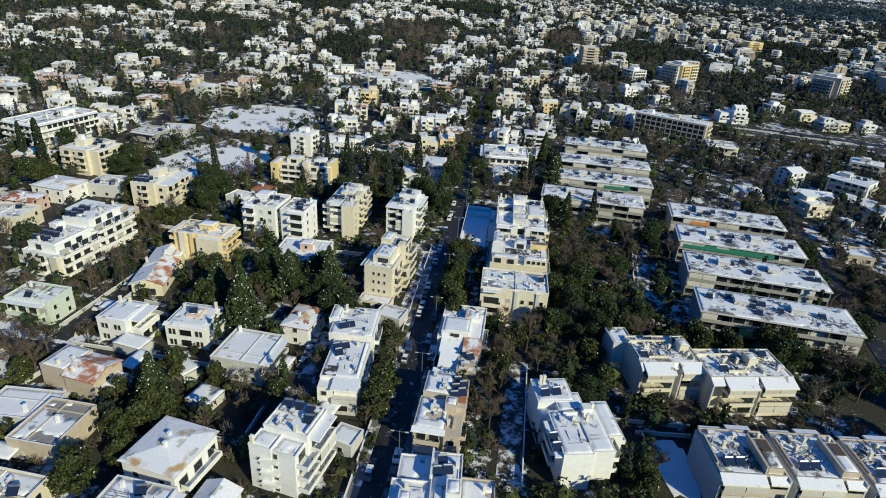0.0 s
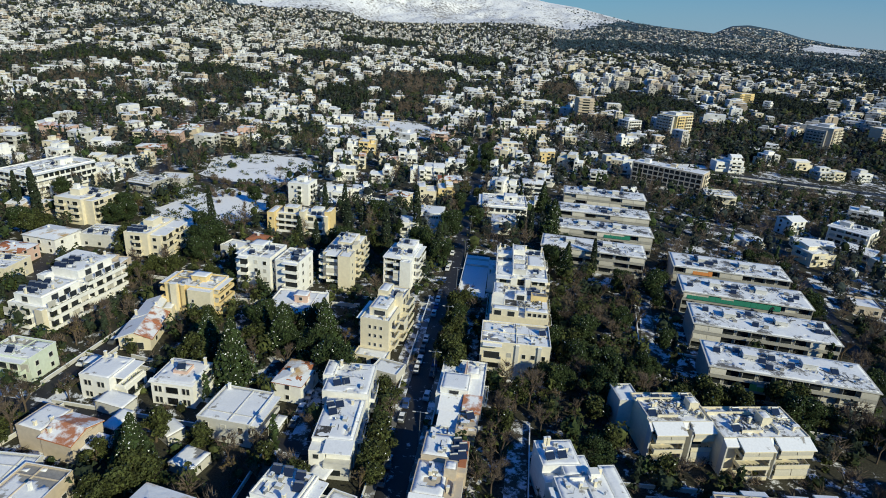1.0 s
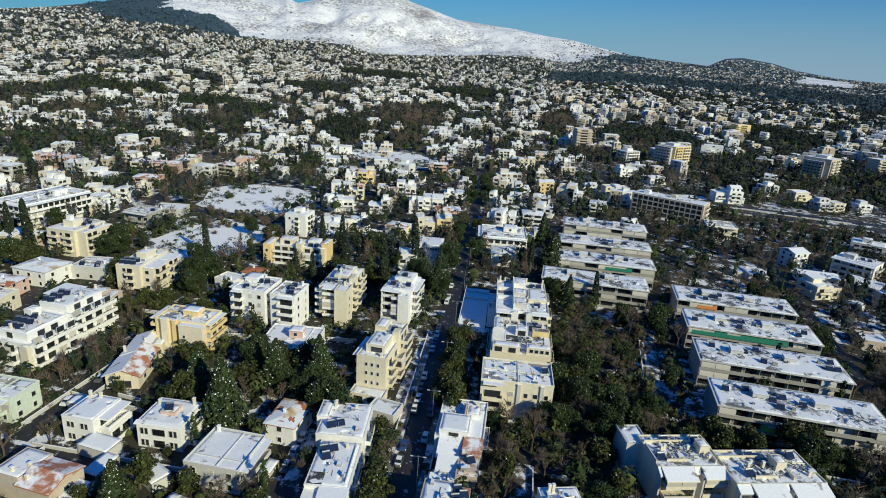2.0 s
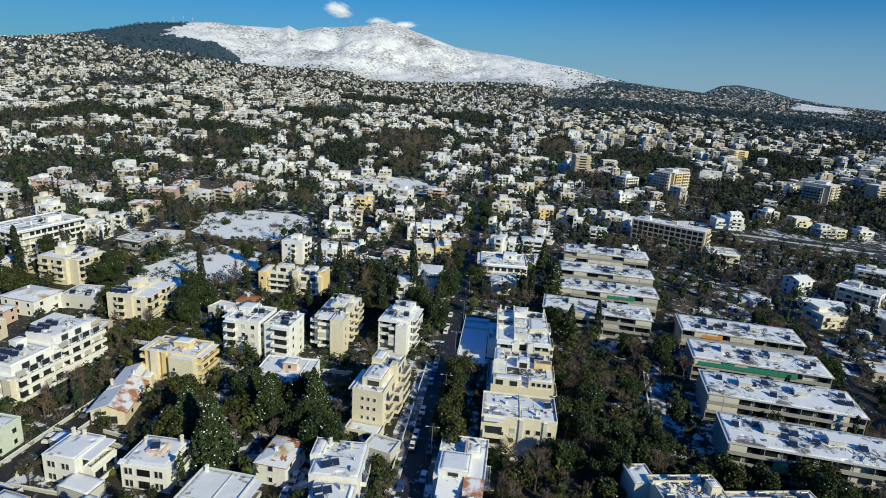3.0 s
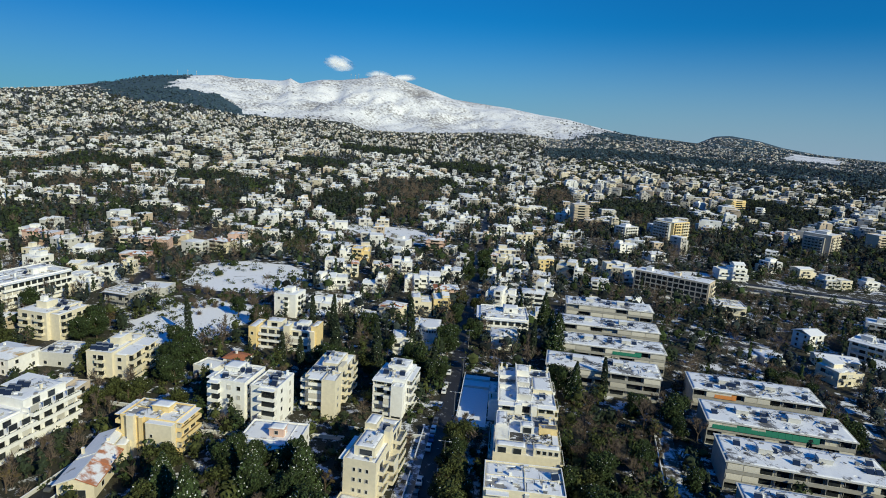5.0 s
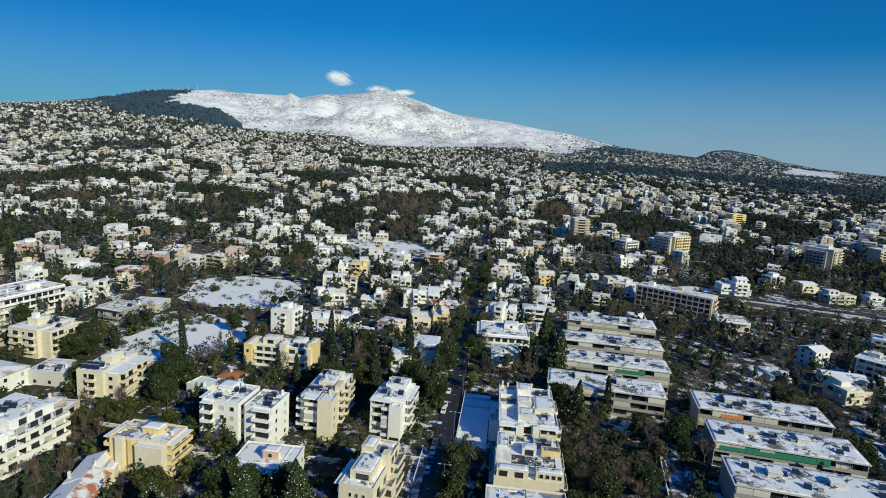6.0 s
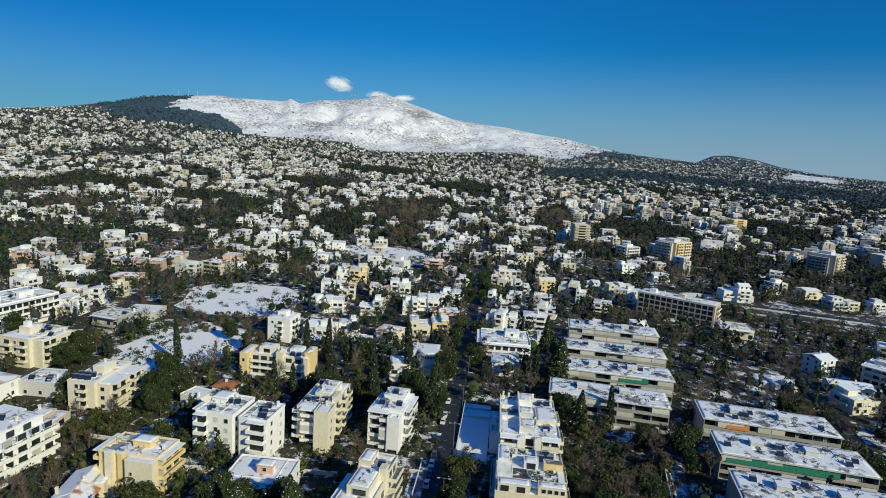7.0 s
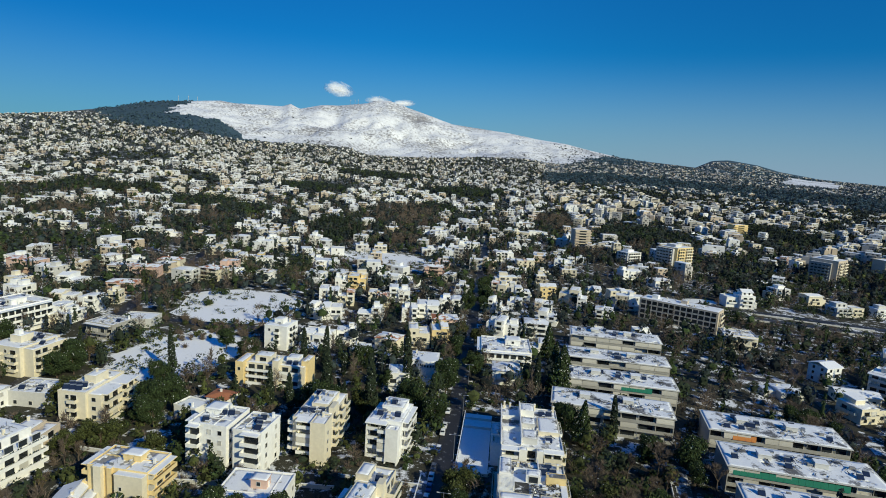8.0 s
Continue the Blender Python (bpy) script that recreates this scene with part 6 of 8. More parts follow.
def east_houses():
    """The houses in the gardens beyond the long slab blocks."""
    near = "houses beyond the long blocks"
    compound(156.4, 307.3, 26, "white three-storey house with a snowy gabled roof", [(0, 0, 10, 10, -1, 8.6, "white", "bare"), (10, 2, 13, 8, -1, 4.0, "white", "low")],
             canopies=[(-0.5, 10.5, -0.6, 8.6, 5, 10.3, "white"), (-0.5, 10.5, 10.6, 8.6, 5, 10.3, "white")], stacks=[("S", 5, 0, 7.0, [3.2], 1.3, "white", ())],
             openings=[("W", -v, 0, z, 1.2, 1.4) for v in (2.5, 7.0) for z in (1.0, 3.9, 6.6)] + [("S", u, 0, z, 1.3, 1.4) for u in (2.6, 7.2) for z in (1.0, 6.6)], chimneys=((7.5, 7.0, 9.2, 1.6),), name="house", group=near)
    compound(124.0, 279.0, 8, "low flat-roofed house under smooth snow among bare trees", [(0, 0, 11, 12, -1, 3.7, "pale", "low"), (-5, 4, 0, 11, -1, 3.0, "pale", "low")], openings=[("S", 3, 0, 1.0, 1.6, 1.4), ("S", 8, 0, 1.0, 1.6, 1.4)], chimneys=((3, 9, 3.7, 1.0),), name="house", group=near)
    compound(150.6, 286.0, -6, "long low house with a broad snowy roof", [(0, 0, 18, 9, -1, 4.2, "cream", "bare")], canopies=[(-0.5, 18.5, -0.6, 4.2, 4.5, 5.5, "white"), (-0.5, 18.5, 9.6, 4.2, 4.5, 5.5, "white")], openings=[("S", 3 + 4 * q, 0, 1.2, 1.4, 1.4) for q in range(4)] + [("W", -4.5, 0, 1.2, 1.4, 1.4)],
             chimneys=((12, 5, 5.2, 1.1),), name="house", group=near)
    compound(147.5, 261.5, 20, "cream two-storey house with stepped snowy roof terraces", [(0, 0, 9, 12, -1, 6.6, "cream", "low"), (9, 1, 15, 10, -1, 5.0, "cream", "tall"), (2, 5, 7, 11, 6.6, 8.8, "cream", "low")], stacks=[("S", 4.5, 0, 7.0, [3.4], 1.5, "cream", ()), ("W", -6, 0, 8.0, [3.4], 1.3, "cream", ())],
             openings=[("S", 2.5, 0, 1.0, 1.5, 1.5), ("S", 6.5, 0, 1.0, 1.5, 1.5), ("S", 12, -1, 1.4, 2.0, 1.6)], decks=((9.6, 1.6, 14.4, 5.0, 4.96, DARK_DECK),), canopies=[(1.4, 7.6, 4.4, 8.8, 11.4, 9.5, "white")], solar=((11.5, 7.6, 5.1, 8),), chimneys=((8.2, 10.6, 6.6, 1.4),), name="house", group=near)
    compound(158.5, 252.5, 20, "low white outbuilding with a flat snowy roof", [(0, 0, 8, 5, -1, 3.0, "white", "low")], openings=[("S", 4, 0, 0.6, 1.6, 1.6)], name="house", group=near)
    compound(173.5, 304.3, -44, "three-storey white block with long balconies along its shaded front", [(0, 0, 19, 14, -1, 10.2, "white", "tall"), (3, 5, 8, 10, 10.2, 12.2, "pale", "low")], stacks=[("S", 9.5, 0, 17.5, [1.2, 4.2, 7.2], 1.6, "pale", ()), ("E", 7, 19, 9.0, [4.2, 7.2], 1.5, "cream", ())],
             canopies=[(-0.5, 19.5, -1.8, 9.9, 0.4, 10.4, "white")], solar=((11, 8, 10.3, 40), (14, 8.5, 10.3, 40)), chimneys=((16, 11, 10.2, 1.5), (9.4, 4, 10.2, 1.0)), gear=((9.5, 7, 15, 10, 10.2, 10),), group=near)
    compound(203.4, 345.3, -28, "pale grey block with balconies in shade behind tall trees", [(0, 0, 17, 13, -1, 9.2, "pale", "low"), (5, 4, 10, 9, 9.2, 11.4, "pale", "low")], stacks=[("S", 8.5, 0, 14.5, [3.2, 6.2], 1.5, "pale", ()), ("E", 6, 17, 7.0, [3.2, 6.2], 1.3, "cream", ())], chimneys=((14, 9, 9.2, 1.3),), group=near, plain=True)
    compound(173.0, 287.0, -44, "low pale house with a gently sloping snowy roof", [(0, 0, 14, 7, -1, 3.6, "pale", "bare")], canopies=[(-0.5, 14.5, -0.6, 3.5, 7.6, 5.2, "white")], openings=[("S", 3, 0, 1.0, 1.4, 1.4), ("S", 7, 0, 1.0, 1.4, 1.4), ("S", 11, 0, 1.0, 1.4, 1.4)], name="house", group=near)
    compound(177.5, 258.0, 10, "cream house with a snowy flat roof and front balcony", [(0, 0, 12, 10, -1, 6.4, "cream", "low"), (4, 3, 9, 8, 6.4, 8.6, "cream", "low")], stacks=[("S", 6, 0, 9.0, [3.4], 1.4, "cream", ())], openings=[("W", -5, 0, 4.2, 1.3, 1.4), ("S", 3, 0, 1.0, 1.5, 1.5)], name="house", group=near)
    compound(142.5, 212.0, -8, "low beige house with a half-cleared roof terrace", [(0, 0, 10, 10, -1, 3.4, "beige", "tall")], openings=[("S", 3, 0, 1.0, 1.5, 1.5), ("S", 8, 0, 1.0, 1.5, 1.5), ("W", -5, 0, 1.0, 1.4, 1.4)], name="house", group=near)


def town_house(x, y, w, d, turn, floors, wall, rise, roof="flat"):
    r = random.Random(int(x * 11 + y * 3))
    if x > 90 and y > 330:          # the streets bend here
        turn = (-30 if int(x) % 3 == 0 else 20) + (turn % 11) - 5
    words = {"white": "white-rendered", "cream": "cream-rendered", "pale": "pale grey", "beige": "beige", "pink": "salmon-pink", "yellow": "ochre-yellow", "concrete": "grey concrete"}[wall]
    kind = "garage" if floors < 2 else "house" if floors < 3 else "block of flats"
    label = "%s %d-storey %s with a snowy %s roof" % (words, floors, kind, "tiled" if roof == "hip" else "flat")
    if roof == "hip" or floors > 4 or floors < 2:
        return building(x, y, w, d, turn, floors, wall, label, balcony=r.choice(("S", "SE", "SE", "SW")) if floors > 1 else "", windows="S", solar=0, chimneys=r.choice((0, 1, 1)), roof=roof, fine=False, hole=r.uniform(0.70, 0.9),
                        group="houses of the nearer town", name="house" if floors < 3 else "apartment_building", rise=rise, tiled=wall in ("pink", "cream"), awning=ORANGE if wall == "yellow" and floors == 5 else None)
    # bays of uneven depth and height side by side
    bays = 2 if w < 14 else 3
    cuts = [0.0] + sorted(w * ((k + 1) / bays + r.uniform(-0.12, 0.12)) for k in range(bays - 1)) + [w]
    volumes, stacks, openings, canopies, chimneys = [], [], [], [], []
    far = y > 440
    for k in range(bays):
        u0, u1 = cuts[k], cuts[k + 1]
        v0, v1 = r.choice((0.0, 0.9, 1.8, -1.2)), d - r.choice((0.0, 0.6, 2.0))
        h = rise + r.choice((-2.6, -0.8, 0.0, 0.0, 0.7))
        volumes.append((u0, v0, u1, v1, -1, h, wall if r.random() < 0.85 else "white", r.choice(("low", "low", "tall"))))
        levels = [0.3 + STOREY * q for q in range(1, int(h / STOREY + 0.25))]
        mid, wide = (u0 + u1) / 2, round((u1 - u0) * 0.86, 1)
        if levels and (k == bays // 2 or r.random() < 0.45):
            stacks.append(("S", mid, -v0, wide, levels, r.choice((1.2, 1.5, 1.9)), r.choice((wall, "white")), ()))
        else:
            for z in levels + [0.4]:
                openings.append(("S", mid + r.uniform(-0.2, 0.2) * wide, -v0, z + 0.9, r.choice((1.0, 1.3, 1.6)), 1.2))
        if k == bays - 1 and levels:
            if r.random() < 0.6:
                stacks.append(("E", (v0 + v1) / 2, u1, round(min(6.0, d * 0.5), 1), levels, 1.3, wall, ()))
            elif not far:
                openings += [("E", v0 + (v1 - v0) * q, u1, levels[-1] + 0.9, 1.1, 1.2) for q in (0.3, 0.7)]
        if r.random() < 0.35:
            canopies.append((u0 - 0.2, u1 + 0.2, v0 - 0.4, h - 0.1, v0 + (v1 - v0) * 0.5, h + 1.1, r.choice((wall, "tile")) if wall in ("pink", "cream") else "white"))
        elif r.random() < 0.4:
            a, b = u0 + (u1 - u0) * r.uniform(0.1, 0.3), v0 + (v1 - v0) * r.uniform(0.3, 0.5)
            volumes.append((a, b, a + (u1 - u0) * 0.55, b + (v1 - v0) * 0.4, h, h + 2.3, wall, "low"))
        if r.random() < 0.3:
            chimneys.append((u0 + 0.9, v1 - 1.2, h, r.uniform(0.9, 1.6)))
    c, q = math.cos(radians(turn)), math.sin(radians(turn))
    return compound(x - w / 2 * c + d / 2 * q, y - w / 2 * q - d / 2 * c, turn, label, volumes, stacks, canopies, (), openings, (), chimneys, (), name="house" if floors < 3 else "apartment_building", group="houses of the nearer town", plain=True)


# ---------------------------------------------------------------- the houses west of the street
building(-95, 68.5, 14, 9.0, 3, 1, "pale", "low flat-roofed house under smooth snow", windows="SE", solar=0, hole=0.9, rise=4.0, name="house")
building(-84.1, 63.8, 10.5, 12.5, -2, 1, "beige", "low house with a broad snowy roof and ochre wall", windows="SE", solar=0, rise=5.0, hole=0.54, name="house")
building(-56.4, 60.6, 12.0, 12.5, -10, 2, "white", "white two-storey house with a shallow hipped roof", roof="hip", chimneys=2, balcony="E", rise=7.2, name="house")
building(-55.6, 45.0, 12, 12.0, -4, 2, "pale", "flat-roofed house with solar collectors on its roof", solar=3, chimneys=1, balcony="E", rise=7.5, name="house")
building(-80, 44.0, 12, 12, -3, 2, "cream", "cream house with a snowy flat roof", rise=6.0, solar=2, hole=0.56, name="house")
building(-44, 52.5, 7.0, 7.5, -6, 1, "white", "small white outbuilding with a steep snowy roof", roof="gable", chimneys=0, rise=3.6, name="house")
building(-120.5, 106.1, 13, 9, -3, 2, "green", "pale green house with a snowy roof terrace", balcony="S", rise=6.6, name="house")
building(-56.3, 96.4, 13.0, 13.0, -4, 2, "pale", "flat-roofed house in two steps under clean snow", solar=0, hole=0.9, balcony="E", rise=6.0, name="house")
building(-47.9, 113.5, 7.6, 11, -5, 2, "white", "white house with a half-cleared ochre tiled roof", roof="hip", rise=5.6, chimneys=1, name="house", tiled=True)
building(-25.5, 125.2, 8.0, 6.2, -14, 1, "pale", "snow-covered garage roof beside the street", solar=0, chimneys=0, windows="S", hole=1.0, rise=3.3, name="garage")
building(-24.8, 74.3, 5.6, 5.4, -14, 1, "pale", "small grey snow-covered garage", solar=0, chimneys=0, windows="S", hole=1.0, rise=3.2, name="garage")
building(-93.4, 147.9, 16.4, 10.2, -2, 4, "yellow", "yellow four-storey block with deep balconies at its ends", balcony="EW", windows="", solar=1, chimneys=1, aerial=2, rise=11.5, blocks=((1.0, 1.0, 5.0, 3.5, 1.8),), wings=((4.4, -6.0, 7.6, 2.0, 11.2, "cream"), (-4.6, -5.7, 2.0, 1.3, 12.2, "cream"), (-1.6, -5.5, 1.2, 0.9, 11.9, "yellow")))
building(-81.8, 173.0, 11.8, 13.5, -4, 4, "white", "white block with a stack of front balconies at one end", windows="SE", solar=4, chimneys=1, aerial=1, pilotis=1.4, bays=(("S", -3.9, 3.6), ("W", 3.0, 5.0)), at={"S": (0.6, 3.9)}, blocks=((-2.5, 3.0, 5.0, 5.0, 1.6),))
building(-69.6, 171.5, 8.8, 12.0, -4, 4, "white", "white wing with inset front balconies", windows="E", solar=4, chimneys=1, pilotis=1.4, bays=(("S", 1.4, 5.4),))
building(-61.0, 151.6, 16.6, 13.0, 2, 2, "white", "low white house with a snowy roof and terracotta stair head", solar=0, pent=0.25, pent_at=(0.1, 0.0), pent_wall="pink", hole=0.9, balcony="S", rise=7.0, name="house")
building(-228, 252, 21.0, 36.0, -12, 4, "white", "long white block with rows of balconies", balcony="SE", windows="W", pent=0.2, solar=2, chimneys=2)
building(-172.8, 183.2, 15.0, 12.5, -7, 2, "white", "white house with snowy roof", roof="hip", rise=6.4, name="house")
building(-157.4, 194.1, 16.0, 12.0, 4, 1, "pale", "low house with collectors on its roof", solar=3, rise=5.0, name="house")
building(-177, 168.8, 13.0, 9.0, 0, 2, "pink", "house with red tiles showing through snow", roof="hip", rise=5.2, name="house", tiled=True)
building(-170, 154.0, 15.0, 12.0, 2, 2, "cream", "cream house with a snow-covered flat roof", rise=6.0, hole=0.9, name="house")
building(-181.5, 263.3, 15.0, 13.0, -9, 2, "concrete", "grey two-storey house by the open field", balcony="S", rise=7.0, name="house")
building(-97.0, 204.5, 8.0, 7.0, -6, 2, "white", "small white house with bare red clay tiles", roof="hip", tiled=True, bare=True, rise=5.6, chimneys=1, name="house")
building(-104.0, 197.0, 9.0, 7.5, -14, 1, "white", "low white house under smooth snow", windows="SE", solar=0, chimneys=1, rise=4.4, hole=0.9, name="house")
# ---------------------------------------------------------------- the houses east of the street
building(9.5, 139.8, 20.0, 12.5, 1, 3, "cream", "cream block with open corner balconies", windows="SE", solar=1, chimneys=2, rise=11.0, bays=(("S", -6.6, 5.6),), at={"S": (-1.6, 2.6, 5.2, 8.2)}, wings=((6.9, -6.4, 1.0, 0.6, 10.8, "pale"), (0.6, -6.4, 1.0, 0.6, 10.8, "pale")))
stair_houses()
garden_blocks()
slab_block(88.2, 144.8, 44.0, 15.5, -6.0, 3, "long concrete block with open galleries and lime awnings", band=(LIME, -10.5, -2.5, 1))
slab_block(91.0, 172.0, 44.0, 16.5, -6.5, 3, "long concrete block with open galleries under patchy snow")
slab_block(93.8, 198.0, 44.0, 16.5, -6.5, 3, "long concrete block with green awnings across its front", band=(GREEN, -20.5, 11.5, 2))
slab_block(96.4, 223.8, 44.0, 16.5, -6.0, 3, "long concrete block with orange awnings at one end", band=(ORANGE, -14.5, -7.0, 2))
slab_block(42.0, 230.5, 43.0, 15.5, -5.5, 3, "long concrete block with open galleries beside tall trees")
slab_block(50.0, 258.5, 44.0, 15.5, -4.0, 3, "long concrete block with a green awning band", band=(GREEN, 0.0, 12.0, 2))
slab_block(53.5, 287.0, 45.0, 15.5, -3.5, 3, "long concrete block with patchy snow on its roof")
slab_block(58.5, 323.0, 45.0, 16.0, -4.0, 3, "long concrete block ending a row of four")
road_houses()
east_houses()
building(134.6, 362, 18.0, 15.0, -5, 2, "cream", "white balconied house beside a long block", balcony="S", rise=7.5, name="house")
building(2.1, 285.9, 23.0, 21.0, 3, 3, "white", "white balconied block facing the street", balcony="SW", windows="E", pent=0.3, solar=2, chimneys=2, rise=9.4)
# ---------------------------------------------------------------- the nearer town
town_house(-423.5, 480.2, 16.0, 12.0, 12, 2, "white", 7.0)
town_house(-403.9, 518.1, 24.6, 12.0, 12, 2, "white", 6.0)
town_house(-347.6, 503.0, 28.7, 12.0, 12, 2, "cream", 6.0)
town_house(-327.7, 519.7, 25.1, 13.0, 12, 3, "pale", 8.0)
town_house(-312.4, 531.6, 19.0, 10.0, 12, 2, "white", 6.0)
town_house(-270.6, 600.3, 23.1, 13.0, 12, 3, "white", 9.0)
town_house(-255.1, 626.7, 19.8, 12.0, 12, 2, "pale", 6.0)
town_house(-203.7, 530.8, 28.5, 13.0, 12, 3, "white", 9.0)
town_house(-306.0, 358.3, 19.1, 14.0, -0, 3, "pink", 8.0)
town_house(-254.2, 331.5, 16.2, 14.0, 9, 3, "white", 9.0)
town_house(-255.5, 379.0, 15.1, 12.0, 12, 2, "cream", 6.0, "hip")
town_house(-237.8, 378.1, 17.2, 12.0, 12, 2, "pink", 7.0, "hip")
town_house(-240.2, 411.6, 15.7, 12.0, 12, 2, "cream", 6.0, "hip")
town_house(-226.6, 338.0, 15.5, 11.0, 12, 2, "pink", 6.0, "hip")
town_house(-196.2, 389.1, 15.1, 12.0, -11, 3, "cream", 8.0, "hip")
town_house(-197.2, 415.5, 11.3, 12.0, 12, 3, "pink", 9.0)
town_house(-197.9, 452.1, 19.1, 12.0, 12, 3, "yellow", 8.0)
town_house(-183.0, 441.7, 11.4, 11.0, 12, 3, "white", 8.0)
town_house(-173.1, 448.4, 10.4, 11.0, 12, 2, "white", 7.0)
town_house(-235.6, 303.1, 12.6, 12.0, 12, 2, "cream", 6.0)
town_house(-215.1, 297.1, 8.0, 11.0, 0, 3, "white", 8.0)
town_house(-215.3, 313.0, 8.6, 12.0, 12, 2, "cream", 7.0)
town_house(-214.6, 276.2, 13.6, 13.0, -0, 3, "white", 8.0)
town_house(-220.6, 265.9, 15.8, 11.0, 11, 2, "cream", 5.0)
town_house(-179.6, 283.2, 15.7, 12.0, 7, 1, "pale", 4.0)
town_house(-181.5, 567.0, 17.0, 12.0, -4, 3, "white", 8.0)
town_house(-157.8, 521.2, 27.8, 12.0, 12, 2, "white", 6.0)
town_house(-154.0, 474.8, 11.1, 11.0, 12, 2, "white", 7.0)
town_house(-133.4, 680.7, 14.8, 11.0, 12, 3, "beige", 9.0)
town_house(-40.0, 608.9, 19.3, 13.0, 8, 3, "white", 9.0)
town_house(-56.7, 471.6, 15.0, 12.0, 8, 3, "pink", 8.0, "hip")
town_house(-53.8, 509.4, 11.0, 11.0, -1, 3, "pink", 8.0)
town_house(-110.3, 400.0, 8.6, 11.0, 12, 3, "white", 9.0)
town_house(-100.7, 406.2, 12.2, 12.0, 7, 3, "yellow", 10.0)
town_house(-80.7, 423.3, 12.0, 11.0, -12, 3, "white", 8.0)
town_house(-67.9, 429.6, 12.1, 11.0, -12, 2, "white", 6.0)
town_house(-101.7, 326.4, 8.2, 12.0, -10, 3, "white", 8.0)
town_house(-95.1, 329.7, 10.7, 12.0, 12, 2, "white", 7.0)
town_house(-106.7, 361.2, 11.7, 12.0, 12, 3, "white", 9.0)
town_house(-96.7, 359.9, 11.4, 11.0, 12, 3, "cream", 9.0)
town_house(-77.1, 367.7, 12.7, 12.0, 9, 3, "cream", 8.0)
town_house(-66.9, 382.4, 13.2, 12.0, 9, 3, "white", 9.0)
town_house(-73.9, 330.9, 12.7, 12.0, 4, 3, "white", 8.0)
town_house(-53.5, 341.2, 8.6, 11.0, 12, 3, "white", 8.0)
town_house(-44.7, 355.3, 12.9, 13.0, 9, 3, "white", 9.0)
town_house(-32.6, 370.7, 13.4, 12.0, 3, 3, "white", 9.0)
town_house(-31.8, 331.5, 13.8, 11.0, 12, 2, "pink", 7.0, "hip")
town_house(-41.4, 299.9, 10.3, 12.0, 12, 3, "cream", 10.0)
town_house(-31.7, 303.6, 8.1, 12.0, 12, 3, "yellow", 10.0)
town_house(-87.4, 281.4, 13.8, 12.0, -2, 2, "white", 7.0)
town_house(-76.4, 292.1, 9.2, 11.0, 12, 2, "white", 7.0)
town_house(-54.3, 289.8, 11.2, 10.0, -12, 2, "cream", 6.0, "hip")
town_house(-61.9, 265.3, 7.2, 11.0, 5, 2, "white", 7.0)
town_house(-40.9, 245.0, 8.6, 11.0, 8, 2, "white", 7.0)
town_house(-26.5, 253.7, 8.5, 9.0, 3, 1, "pale", 4.0)
town_house(-2.5, 573.0, 16.9, 12.0, 7, 3, "white", 9.0)
town_house(16.1, 533.7, 15.6, 12.0, 7, 3, "cream", 10.0)
town_house(8.7, 501.8, 15.6, 10.0, 8, 2, "white", 7.0)
town_house(31.5, 499.4, 9.2, 11.0, -12, 3, "cream", 8.0)
town_house(-3.2, 431.6, 11.2, 11.0, -12, 3, "cream", 8.0)
town_house(12.1, 421.7, 10.8, 12.0, 4, 3, "white", 9.0)
town_house(29.8, 433.1, 11.7, 12.0, 6, 3, "yellow", 10.0)
town_house(45.3, 426.3, 13.4, 13.0, -12, 3, "cream", 10.0)
town_house(52.1, 411.7, 5.9, 11.0, -10, 3, "white", 9.0)
town_house(-5.0, 381.4, 7.1, 10.0, -12, 3, "white", 9.0)
town_house(-0.8, 371.2, 7.8, 10.0, 1, 3, "white", 8.0)
town_house(0.8, 334.6, 17.5, 12.0, -12, 3, "white", 9.0)
town_house(18.7, 338.6, 13.1, 12.0, 0, 3, "white", 8.0, "hip")
town_house(27.2, 366.4, 11.3, 12.0, -12, 3, "white", 8.0)
town_house(18.5, 314.4, 10.5, 10.0, -2, 2, "pale", 5.0)
town_house(10.4, 748.2, 31.8, 13.0, -12, 3, "cream", 9.0)
town_house(36.6, 769.2, 23.9, 12.0, 9, 3, "white", 8.0)
town_house(81.1, 692.4, 17.8, 15.0, 12, 8, "beige", 24.0)
town_house(121.4, 735.4, 18.3, 12.0, -12, 2, "white", 7.0, "hip")
town_house(107.2, 540.4, 17.4, 12.0, -12, 3, "white", 8.0)
town_house(128.9, 521.8, 17.1, 12.0, 10, 2, "white", 6.0, "hip")
town_house(64.5, 450.8, 9.9, 11.0, 2, 3, "white", 8.0)
town_house(82.9, 442.8, 18.3, 12.0, 12, 3, "cream", 9.0)
town_house(64.4, 395.6, 10.4, 11.0, -11, 2, "white", 6.0, "hip")
town_house(355.0, 981.7, 25.6, 14.0, -12, 6, "yellow", 18.0)
town_house(369.1, 922.7, 10.1, 12.0, 2, 5, "white", 15.0)
town_house(271.9, 874.3, 32.0, 14.0, -12, 3, "pale", 10.0)
town_house(246.7, 575.9, 10.2, 11.0, -2, 3, "white", 9.0)
town_house(501.3, 1009.6, 15.0, 13.0, -12, 5, "cream", 14.0)
town_house(458.4, 883.4, 21.9, 13.0, -8, 4, "cream", 12.0)
town_house(422.2, 724.1, 18.7, 15.0, -12, 5, "beige", 16.0)
town_house(312.7, 725.0, 12.3, 12.0, -6, 3, "pink", 10.0)
town_house(320.9, 704.6, 12.9, 12.0, -12, 3, "beige", 10.0)


